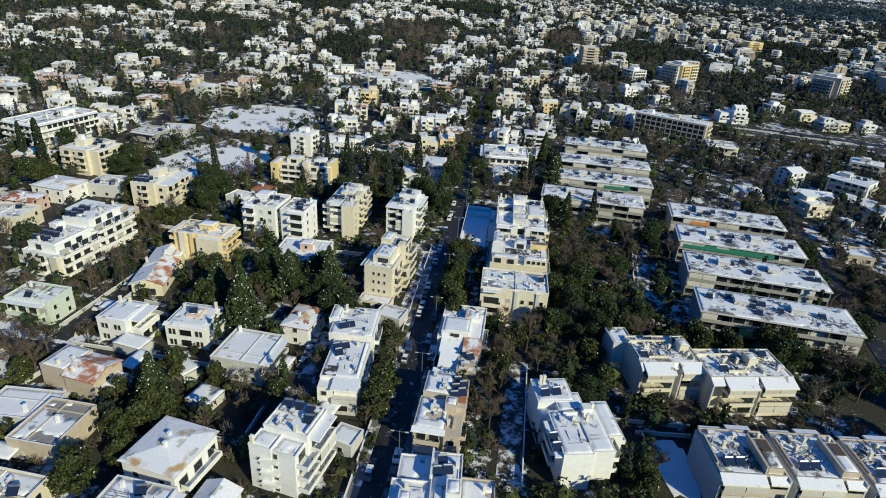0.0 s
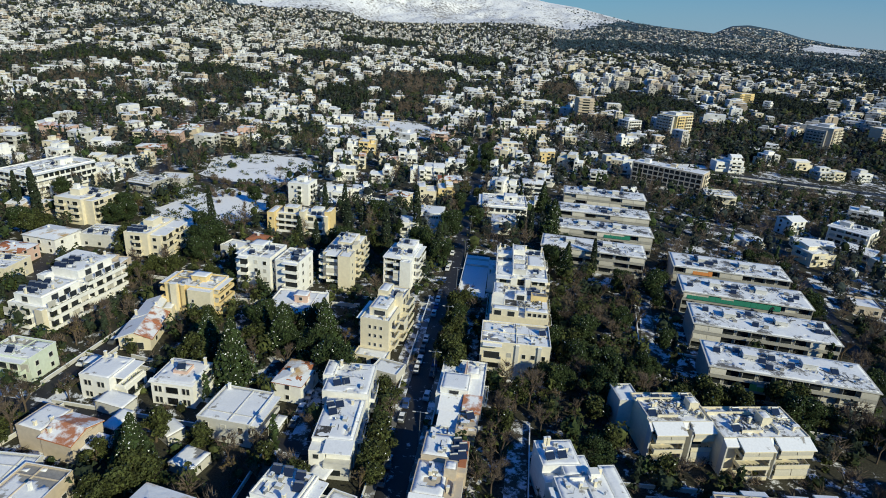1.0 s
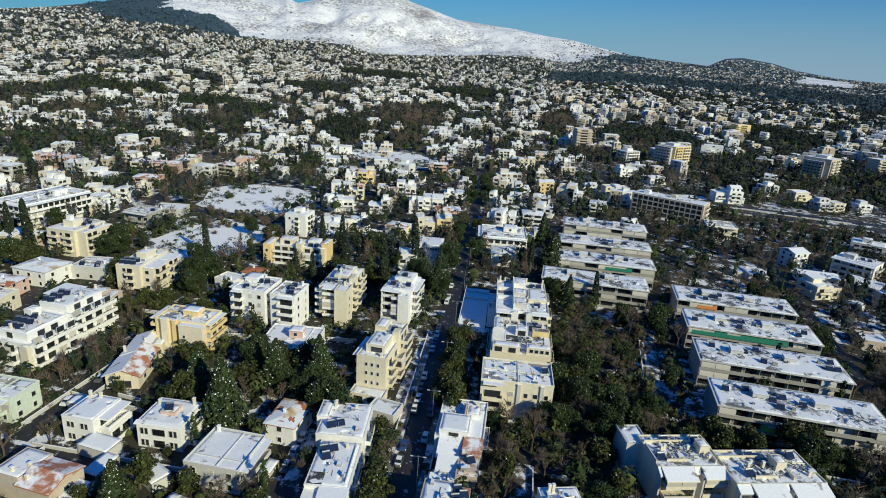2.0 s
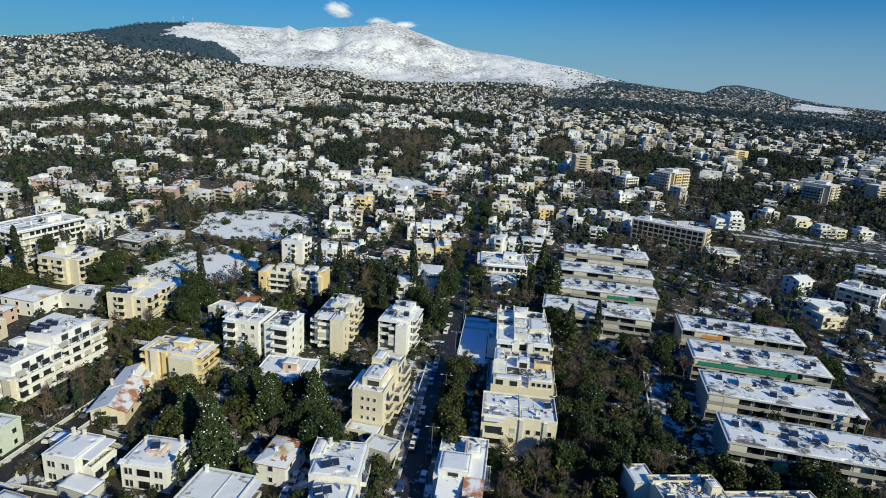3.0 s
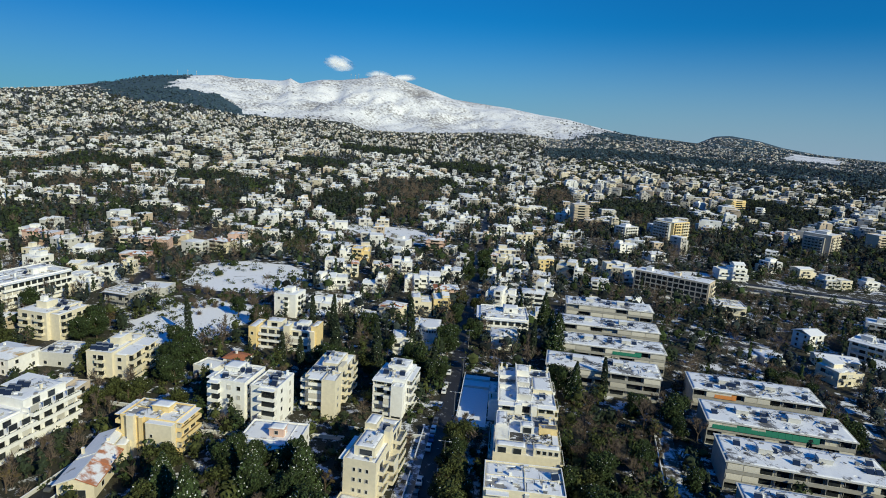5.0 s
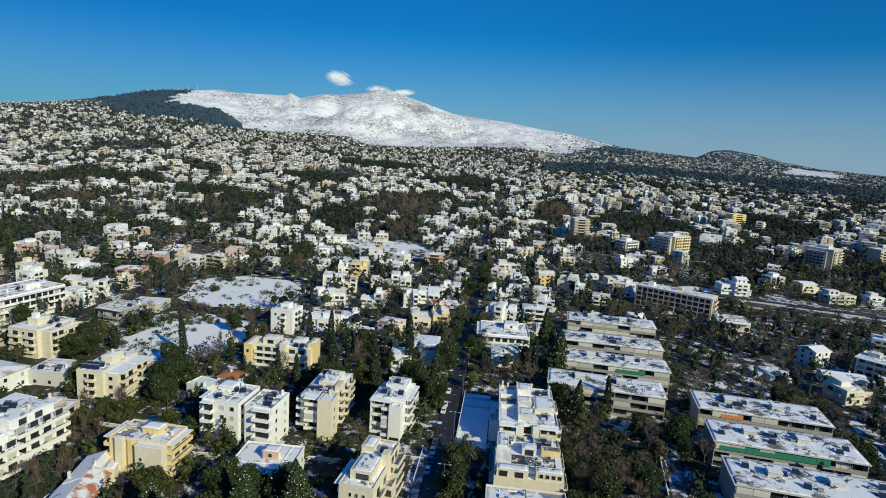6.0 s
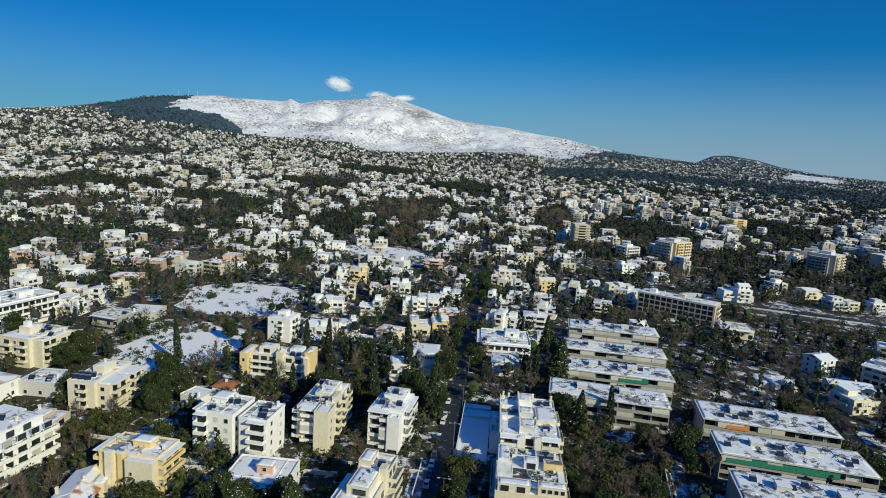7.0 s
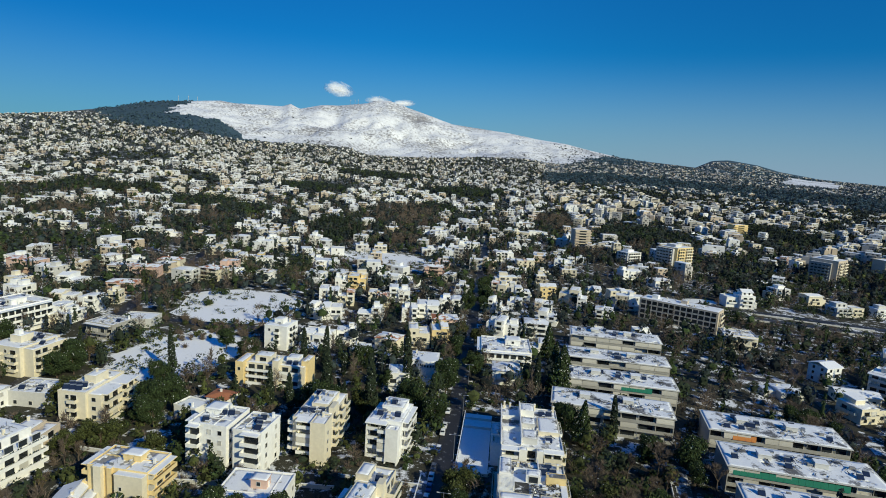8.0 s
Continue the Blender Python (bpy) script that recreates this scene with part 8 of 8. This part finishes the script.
for y0, y1 in ((52, 66), (70, 88), (92, 112), (115, 128), (132, 152), (160, 178)):
    garden_wall(-21.2, y0, -21.2, y1)
for y0, y1 in ((66, 78), (80, 96), (98, 112), (130, 150), (152, 180)):
    garden_wall(-10.2, y0, -10.2, y1)
for x0, y0, x1, y1 in ((-105.3, 98, -100.6, 166), (-111.8, 98, -107.0, 166), (-98, 118, -86, 116), (-11.6, 183, -11.6, 226), (-11.4, 182.6, -1.4, 182.6), (-11.4, 214, -1.6, 214), (-11.4, 221, -1.6, 221), (-104, 95, -66, 93.5), (-66, 93.5, -64.5, 112), (-110, 116, -84, 112), (-47, 70, -46, 100), (-70, 72, -48, 70), (-104, 76, -100, 94), (13.5, 70, 14.5, 112), (30, 95, 62, 97), (40, 92, 62, 94), (64, 128, 110, 123),
                       (63, 160, 112, 155), (66, 186, 115, 181), (69, 212, 118, 207), (-110, 155, -72, 160), (-70, 163, -44, 165), (-20, 172, -45, 172), (48.5, 143, 56.5, 205), (42, 75, 41.5, 92), (-140, 168, -112, 167), (-160, 210, -120, 205)):
    garden_wall(x0, y0, x1, y1)


# ---------------------------------------------------------------- the rest of the town
def in_view(x, y):
    az = math.degrees(math.atan2(x, y + 20))
    return -50 < az < 36


rf = random.Random(5)
for gy in range(60, 420, 26):
    for gx in range(-330, 330, 24):
        x, y = gx + rf.uniform(-4, 4), gy + rf.uniform(-4, 4)
        w, d = rf.uniform(9, 14), rf.uniform(9, 13)
        if not in_view(x, y) or (y < 240 and -130 < x < 125) or (-205 < x < -105 and 210 < y < 385) or (x > 95 and y < 440) or rf.random() < (0.35 if x < 0 else 0.5) or not free(x, y, max(w, d) * 0.5 + 2.0):
            continue
        town_house(x, y, w, d, rf.uniform(-9, 5), *rf.choice(((2, "white", 6.4), (2, "cream", 6.6), (3, "white", 9.2), (3, "pale", 9.0), (2, "beige", 6.5))), rf.choice(("flat", "flat", "hip")))


# low walls under snow between and beside the carriageways
garden_wall(150, 454, 202, 443.5, 0.9)
garden_wall(202, 442.5, 250, 433.5, 0.9)
garden_wall(152, 433, 180, 427.5, 0.9)
garden_wall(182, 427, 254, 413, 0.9)


def belt(rr, az):
    """Where woods part the quarters of the town."""
    w = noise.noise(Vector((az * 0.12, rr * 0.0008, 2.0)))
    if az > 3 and 2120 + 300 * w < rr < 2430 + 350 * w + az * 5:
        return True
    return 470 < rr < 1500 and noise.noise(Vector((az * 0.16, rr * 0.005, 11.0))) > 0.42


# groves among the houses: centre, reach along and across, leafless or evergreen
GROVES = [(-616, 806, 34, 60, 0), (-476, 600, 30, 40, 1), (-368, 433, 16, 26, 0), (-236, 377, 14, 16, 0), (-555, 827, 26, 50, 2), (-411, 774, 36, 50, 0), (-338, 743, 30, 50, 0), (-202, 690, 26, 55, 2), (-156, 904, 50, 80, 1),
          (185, 851, 58, 70, 0), (426, 992, 40, 110, 2), (215, 555, 24, 34, 0), (-91, 1329, 85, 90, 0), (68, 935, 28, 90, 1), (90, 640, 22, 30, 1), (-330, 640, 30, 26, 1),
          (-172, 610, 16, 60, 2), (-104, 618, 34, 20, 1), (-145, 800, 50, 60, 1), (-318, 482, 24, 14, 0), (-258, 486, 12, 20, 0), (-375, 1120, 60, 60, 0), (-375, 1700, 120, 130, 0), (-120, 960, 34, 60, 0)]


def grove(x, y):
    return any(((x - g[0]) / g[2]) ** 2 + ((y - g[1]) / g[3]) ** 2 < 1.2 for g in GROVES)


def far_houses():
    """Thousands of houses too far off to tell apart, joined."""
    verts, faces, mats = [], [], []
    r = random.Random(9)

    def block(x, y, z0, z1, w, d, turn, mat, top=None):
        c, s = math.cos(turn), math.sin(turn)
        k = len(verts)
        for z in (z0, z1):
            for a, b in ((-1, -1), (1, -1), (1, 1), (-1, 1)):
                verts.append((x + a * w / 2 * c - b * d / 2 * s, y + a * w / 2 * s + b * d / 2 * c, z))
        faces.extend([(k, k + 1, k + 5, k + 4), (k + 1, k + 2, k + 6, k + 5), (k + 2, k + 3, k + 7, k + 6), (k + 3, k, k + 4, k + 7), (k + 4, k + 5, k + 6, k + 7)])
        mats.extend([mat] * 4 + [mat if top is None else top])

    n = 0
    while n < 12600:
        rr = 330 + 3900 * r.random() ** 0.66
        az = r.uniform(-47, 36)
        x, y = rr * math.sin(radians(az)), rr * math.cos(radians(az))
        if (rr < 420 and x > -300 and x < 300) or (x > 90 and y < 540 and rr < 620) or (rr < 900 and not free(x, y, 9)):
            continue
        n += 1
        if noise.noise(Vector((x * 0.004, y * 0.004, 7))) > 0.38:
            continue
        if rr > 2600 and slope_kind(x, y) not in ((0, 2, 3) if az > 10 else (0, 3)):
            continue
        if belt(rr, az) or grove(x, y) or r.random() < (0.0 if x > 90 and rr > 2500 else (0.30 if rr > 1000 and az < 20 else 0.46) if x > 90 else 0.34 if rr > 2000 else 0.12 if rr > 1200 else 0.0):
            continue
        z = land(x, y)
        w, d = r.uniform(7, 14), r.uniform(7, 12)
        fl = r.choice((2, 2, 2, 3, 3)) if x < 100 else r.choice((2, 2, 3, 3, 4, 5))
        if rr > 1500:
            fl = r.choice((1, 2, 2, 2, 3))
        if x > 90 and rr < 2500 and r.random() < 0.6:
            w *= 1.6
        if az > 3 and rr > 2500:
            fl, w = 1, w * 1.5
        slim = 1 - 0.45 * smooth((rr - 1700) / 2200)
        w, d = w * slim, d * slim
        h = fl * 3.1 * slim
        t = radians((r.choice((-30, 20)) if x > 90 else 8 if x < -100 else -5) + r.gauss(0, 12))
        c, s = math.cos(t), math.sin(t)
        mat = r.choice((1, 1, 1, 1, 1, 2, 2, 3, 3, 3, 4) if x < 90 else (1, 1, 2, 2, 2, 3, 3, 3, 4, 4))

        def at(u, v):
            return x + u * c - v * s, y + u * s + v * c

        block(x, y, z - 3, z + h, w, d, t, mat)
        block(x, y, z + h, z + h + 0.35, w * 0.97, d * 0.97, t, 3 if x > 90 and r.random() < 0.15 else 0)
        if r.random() < 0.6:
            block(*at(r.uniform(-0.3, 0.3) * w, r.uniform(-0.2, 0.3) * d), z + h + 0.3, z + h + 2.7, w * r.uniform(0.25, 0.5), d * r.uniform(0.25, 0.5), t, mat, 0)
        for _ in range(r.choice((0, 1, 1, 2))):
            low = h - r.choice((0.9, 2.9, 2.9)) if fl > 1 else h
            block(*at(r.choice((-1, 1)) * w * r.uniform(0.3, 0.5), -d * r.uniform(0.1, 0.4)), z - 3, z + low, w * r.uniform(0.35, 0.6), d * r.uniform(0.5, 0.8), t, mat, 0)
        if rr > 2700:
            continue
        # openings and balcony fronts, storey by storey
        for k in range(fl):
            zz = z + k * 3.1 + 1.0
            if rr > 1300:
                block(*at(r.uniform(-0.1, 0.1) * w, 0), zz - 0.3, zz + 1.5, w * r.uniform(0.5, 0.8), d + 0.12, t, 5)
                block(x, y, zz - 0.1, zz + 1.4, w + 0.12, d * r.uniform(0.3, 0.7), t, 5)
                continue
            m = r.choice((1, 2, 2, 3))
            for q in range(m):
                block(*at(w * ((q + 0.5) / m - 0.5 + r.uniform(-0.05, 0.05)), 0), zz - r.choice((0, 0.8)), zz + 1.4, min(w * 0.7 / m, r.choice((1.1, 1.5, 2.4, 3.2))), d + 0.12, t, 5)
            m = r.choice((0, 1, 2))
            for q in range(m):
                block(*at(0, d * ((q + 0.5) / m - 0.5)), zz, zz + 1.4, w + 0.12, r.choice((1.1, 1.6, 2.6)), t, 5)
            if k and r.random() < 0.55:
                bw = w * r.uniform(0.35, 0.9)
                block(*at(r.uniform(-0.5, 0.5) * (w - bw), -d / 2 - 0.6), zz - 1.1, zz - 0.05, bw, 1.2, t, mat)
    me = pydata("far_houses", verts, faces, SNOW, FAR_WHITE, FAR_CREAM, FAR_PALE, FAR_OCHRE, FAR_GLASS)
    me.polygons.foreach_set("material_index", mats)
    tagged(new("far_houses", me), "countless white and cream houses with snowy roofs", "houses", kind="stuff")


FAR_WHITE = material("far_white_render", (0.74, 0.74, 0.73), 0.9, 4.0, 0.08, per_island=0.12)
FAR_CREAM = material("far_cream_render", (0.60, 0.54, 0.43), 0.9, 4.0, 0.08, per_island=0.15)
FAR_PALE = material("far_grey_render", (0.50, 0.48, 0.45), 0.9, 4.0, 0.08, per_island=0.15)
FAR_OCHRE = material("far_ochre_render", (0.56, 0.46, 0.36), 0.9, 4.0, 0.08, per_island=0.2)
FAR_GLASS = material("far_openings", (0.05, 0.05, 0.055), 0.4, 1.0, 0.2)
far_houses()


def far_trees():
    """Garden trees and woods beyond the nearer streets, joined."""
    r = random.Random(21)
    verts, faces, mats = [], [], []

    def tree(x, y, z, h, rad, cards, size, mat, spire, heart=True):
        pts, nrm = [], []
        for _ in range(cards):
            t = r.random()
            a = r.uniform(0, math.tau)
            q = rad * (math.sin(math.pi * (0.12 + 0.8 * t)) if not spire else (1 - t) ** 0.5) * r.uniform(0.55, 1.05)
            p = Vector((x + q * math.cos(a), y + q * math.sin(a), z + h * (0.22 + 0.78 * t)))
            pts.append(p)
            nrm.append(Vector((math.cos(a), math.sin(a), 0.3 + t)).normalized())
        if mat == 4:                # leafless: thin twigs fanning out from the limbs
            v, f = [], []
            for p, m in zip(pts, nrm):
                for _ in range(2):
                    d = (m + Vector((r.uniform(-1, 1), r.uniform(-1, 1), r.uniform(-0.3, 1)))).normalized()
                    e = d.orthogonal().normalized() * (0.05 + 0.05 * size)
                    a = p - m * rad * r.uniform(0.2, 0.6)
                    v += [a - e, a + e, a + d * r.uniform(1.2, 2.6) * (0.6 + 0.5 * size)]
                    f.append((len(v) - 3, len(v) - 2, len(v) - 1))
            for q in range(3):
                a = r.uniform(0, math.tau)
                v += [Vector((x - 0.14, y, z - 0.5)), Vector((x + 0.14, y, z - 0.5)), Vector((x + rad * 0.5 * math.cos(a), y + rad * 0.5 * math.sin(a), z + h * 0.7))]
                f.append((len(v) - 3, len(v) - 2, len(v) - 1))
        else:
            v, f = leaf_cards(pts, nrm, size * 1.3, r, True)
        if heart and mat != 4:
            lump(v, f, (x, y, z + h * 0.55), rad * 0.6, 0.42 * h / rad, r)
        k = len(verts)
        verts.extend(v)
        faces.extend([tuple(i + k for i in q) for q in f])
        mats.extend([mat for _ in range(len(f))])

    n = 0
    while n < 7600:
        y = 60 + 840 * r.random() ** 0.8
        x = r.uniform(-1.15, 0.85) * (y + 30)
        if not in_view(x, y) or not free(x, y, 1.8) or (y < 235 and abs(x) < 130 and r.random() < 0.35):
            n += 0.3
            continue
        if (-202 < x < -104 and 280 < y < 302) or (-152 < x < -60 and 448 < y < 512) or (-168 < x < -108 and 196 < y < 226):
            n += 0.3
            if r.random() < 0.8:
                continue
            tree(x, y, land(x, y) - 0.5, 3.0, 1.8, 40, 0.8, r.choice((0, 1, 4)), False)
            continue
        if 110 < x < 330 and 378 < y < 474 and r.random() < 0.9:
            continue
        spire = r.random() < 0.14
        big = r.uniform(4.5, 9.0) if y < 220 else r.uniform(6.0, 12.0)
        near = y < 330
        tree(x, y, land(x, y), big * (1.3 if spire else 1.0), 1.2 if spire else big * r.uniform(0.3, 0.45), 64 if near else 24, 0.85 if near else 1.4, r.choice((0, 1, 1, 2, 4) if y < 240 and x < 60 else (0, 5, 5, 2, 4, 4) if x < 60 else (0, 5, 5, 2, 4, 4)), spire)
        n += 1
    # trees round the open fields and along the road past them
    for cx, cy, rx, ry, count, kinds, low, high in ((-194, 334, 10, 40, 34, (4, 4, 4, 1), 3, 8), (-150, 292, 34, 5, 34, (0, 1, 4, 4), 1.5, 4.5), (-173, 352, 6, 4, 9, (0, 0), 3, 5), (-169, 327, 4, 3, 5, (0, 1), 2.5, 4),
                                                    (-162, 420, 42, 42, 120, (0, 0, 1, 2, 4), 6, 12), (-222, 360, 9, 70, 90, (4, 4, 4, 4, 1), 4, 8), (-168, 250, 7, 22, 26, (1, 0, 1), 3, 8), (-128, 284, 10, 10, 14, (4, 0, 4), 3, 7),
                                                    (-122, 222, 9, 12, 16, (0, 2, 0, 4), 5, 10), (-150, 272, 14, 12, 22, (1, 4, 4), 1, 3), (-115, 490, 40, 8, 30, (4, 4, 0), 3, 6), (-112, 562, 46, 7, 34, (0, 4, 4), 5, 9),
                                                    (175, 375, 55, 20, 60, (0, 0, 4, 4), 1.5, 3.6), (225, 340, 50, 45, 150, (0, 0, 4, 4, 2), 5, 10), (120, 345, 26, 22, 50, (0, 4, 2), 4, 9), (145, 320, 40, 14, 40, (4, 4, 4, 0), 4, 8), (200, 482, 60, 12, 50, (0, 4, 2), 3, 6),
                                                    (215, 396, 60, 20, 110, (0, 0, 4, 4, 2), 3, 8), (170, 412, 30, 6, 30, (0, 4, 4), 2, 5), (150, 425, 14, 5, 14, (0, 2, 0), 5, 9), (155, 478, 34, 14, 50, (0, 0, 2, 4), 5, 10), (225, 535, 60, 22, 90, (0, 0, 2, 4), 6, 11), (250, 470, 40, 10, 26, (0, 2), 4, 8)):
        for _ in range(count):
            x, y, h = cx + r.gauss(0, rx * 0.6), cy + r.gauss(0, ry * 0.6), r.uniform(low, high)
            if (free(x, y, 1.2) or h < 4.5) and all(abs(x - f[0]) > f[3 - 1] / 2 + 1 or abs(y - f[1]) > f[3] / 2 + 1 for f in FOOTPRINTS):
                tree(x, y, land(x, y) - 0.2, h, h * r.uniform(0.35, 0.6), 60, 0.75, r.choice(kinds), False, False)
    for _ in range(3400):
        x, y = r.uniform(-135, 135), r.uniform(45, 240)
        if in_view(x, y) and free(x, y, 0.9):
            h = r.uniform(1.0, 3.6)
            tree(x, y, land(x, y) - 0.3 * h, h * 1.1, h * r.uniform(0.5, 0.9), 28, 0.6, r.choice((0, 1, 1, 2, 4, 4)), False)
    n = 0
    while n < 34000:
        rr = 600 + 3500 * r.random() ** 0.75
        az = r.uniform(-47, 36) if r.random() < 0.75 else r.uniform(4, 36)
        x, y = rr * math.sin(radians(az)), rr * math.cos(radians(az))
        wood = belt(rr, az)
        if az < 6 and r.random() < (0.30 if rr > 1500 else 0.10) and not wood:
            n += 0.3
            continue
        if rr > 2600 and slope_kind(x, y) in ((1,) if az > 10 else (1, 2)):
            continue
        if rr > 2500 and az > 3 and r.random() < 0.5:
            n += 0.5
            continue
        if rr < 1000 and not free(x, y, 4):
            n += 0.2
            continue
        big = r.uniform(6.0, 12.0) if wood or r.random() < 0.35 else r.uniform(5.0, 8.5)
        big *= 1 - 0.42 * smooth((rr - 1700) / 2200)
        # past 1900 m on the right most crowns take the haze-blue colour (6)
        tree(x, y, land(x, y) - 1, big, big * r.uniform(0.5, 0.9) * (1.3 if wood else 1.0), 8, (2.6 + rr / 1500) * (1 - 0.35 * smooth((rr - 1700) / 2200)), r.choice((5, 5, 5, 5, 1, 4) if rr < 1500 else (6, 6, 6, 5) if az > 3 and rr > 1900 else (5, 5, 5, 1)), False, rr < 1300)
        n += 1
    for gx, gy, rx, ry, kind in GROVES:
        for _ in range(int(min(260, rx * ry * 0.07))):
            a, q = r.uniform(0, math.tau), math.sqrt(r.random())
            x, y = gx + rx * q * math.cos(a), gy + ry * q * math.sin(a)
            if free(x, y, 2.0):
                h = r.uniform(7, 14)
                tall = kind == 2 and r.random() < 0.5
                tree(x, y, land(x, y) - 0.5, h * (1.25 if tall else 1.0), 1.6 if tall else h * r.uniform(0.3, 0.5), 26, 1.7, r.choice(((0, 5, 5, 2), (4, 4, 4, 5), (2, 2, 5))[kind]), tall)
    # woods and scrub on the mountain
    n = 0
    while n < 5200:
        rr, az = r.uniform(2650, 4440), r.uniform(-38, 12)
        x, y = rr * math.sin(radians(az)), 15 + rr * math.cos(radians(az))
        kind = slope_kind(x, y)
        n += 1
        thick = noise.fractal(Vector((x * 0.006, y * 0.006, 21)), 1.0, 2.0, 4)
        if kind == 2 or (kind == 1 and (thick > 0.35 + 0.5 * (rr - 3300) / 1150 or (az > 3 and thick > -0.1 and rr < 4300))):
            big = r.uniform(5, 9) if kind == 2 else r.uniform(3, 7)
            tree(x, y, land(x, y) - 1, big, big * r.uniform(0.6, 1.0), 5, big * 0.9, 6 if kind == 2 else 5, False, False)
    me = pydata("far_woods", verts, faces, PINE, OLIVE, CYPRESS, SNOW, TWIG, HAZED_WOOD, HAZED_FOREST)
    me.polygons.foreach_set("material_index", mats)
    tagged(new("far_woods", me), "dark evergreen trees filling the gardens of the town", "trees", kind="stuff")


far_trees()


def cloud(x, y, z, sx, sz, tilt, label):
    """A soft lens of vapour."""
    bm = bmesh.new()
    bmesh.ops.create_icosphere(bm, subdivisions=5, radius=1.0)
    for v in bm.verts:
        v.co.z *= 1 - 0.42 * v.co.x
        v.co *= 1 + 0.08 * noise.fractal(v.co * 1.6 + Vector((x, 0, 0)), 1.0, 2.0, 4)
    for f in bm.faces:
        f.smooth = True
    ob = new("cloud", mesh_of("cloud", bm, CLOUD))
    ob.matrix_world = pose(x, y, z, 0, tilt, 0) @ Matrix.Diagonal((sx, sz, sz, 1))
    return tagged(ob, label, "cloud")


cloud(-1285, 4300, 512, 125, 62, 9, "small white cloud hanging over the ridge")
cloud(-1010, 4420, 452, 120, 42, 6, "thin wisp of cloud at the summit")
cloud(-840, 4430, 448, 110, 30, -4, "trailing end of the summit cloud")



def radio_mast(x, y, height):
    base = new("radio_mast")
    base.matrix_world = pose(x, y, land(x, y) - 1)
    tagged(base, "slender steel radio mast on the mountain ridge", "mast", "masts on the ridge")
    bm = bmesh.new()
    tube(bm, (0, 0, 0), (0, 0, height), 1.6, 0.5, 6)
    part("shaft", bm, STEEL, base)
    bm = bmesh.new()
    tube(bm, (0, 0, height * 0.7), (0, 0, height * 0.8), 2.4, 2.4, 8)
    part("drum", bm, WALLS["pale"], base)


for az, hh in ((-15.6, 46), (-15.2, 38), (-14.9, 42), (-13.0, 40), (-30.4, 36), (-29.6, 42), (-28.9, 34)):
    radio_mast(4420 * math.sin(radians(az)), 15 + 4420 * math.cos(radians(az)), hh)


def field_scrub():
    """Bushes and dead growth standing out of the snow on the open fields."""
    r = random.Random(31)
    verts, faces = [], []
    for cx, cy, rx, ry, _ in FIELDS:
        for _ in range(150):
            x, y = cx + r.uniform(-1, 1) * rx * 1.05, cy + r.uniform(-1, 1) * ry * 1.05
            if noise.noise(Vector((x * 0.05, y * 0.05, 4))) < 0.05 and x > cx - rx * 0.5:
                continue
            h = r.uniform(0.5, 2.4)
            pts = [Vector((x + r.gauss(0, h * 0.6), y + r.gauss(0, h * 0.6), land(x, y) + h * r.uniform(0.05, 0.9))) for _ in range(26)]
            v, f = leaf_cards(pts, [Vector((0, -0.4, 0.9))] * len(pts), 0.6, r)
            k = len(verts)
            verts += v
            faces += [tuple(i + k for i in q) for q in f]
    tagged(new("field_scrub", pydata("field_scrub", verts, faces, OLIVE)), "low scrub standing out of the snowy fields", "shrubs", kind="stuff")


field_scrub()
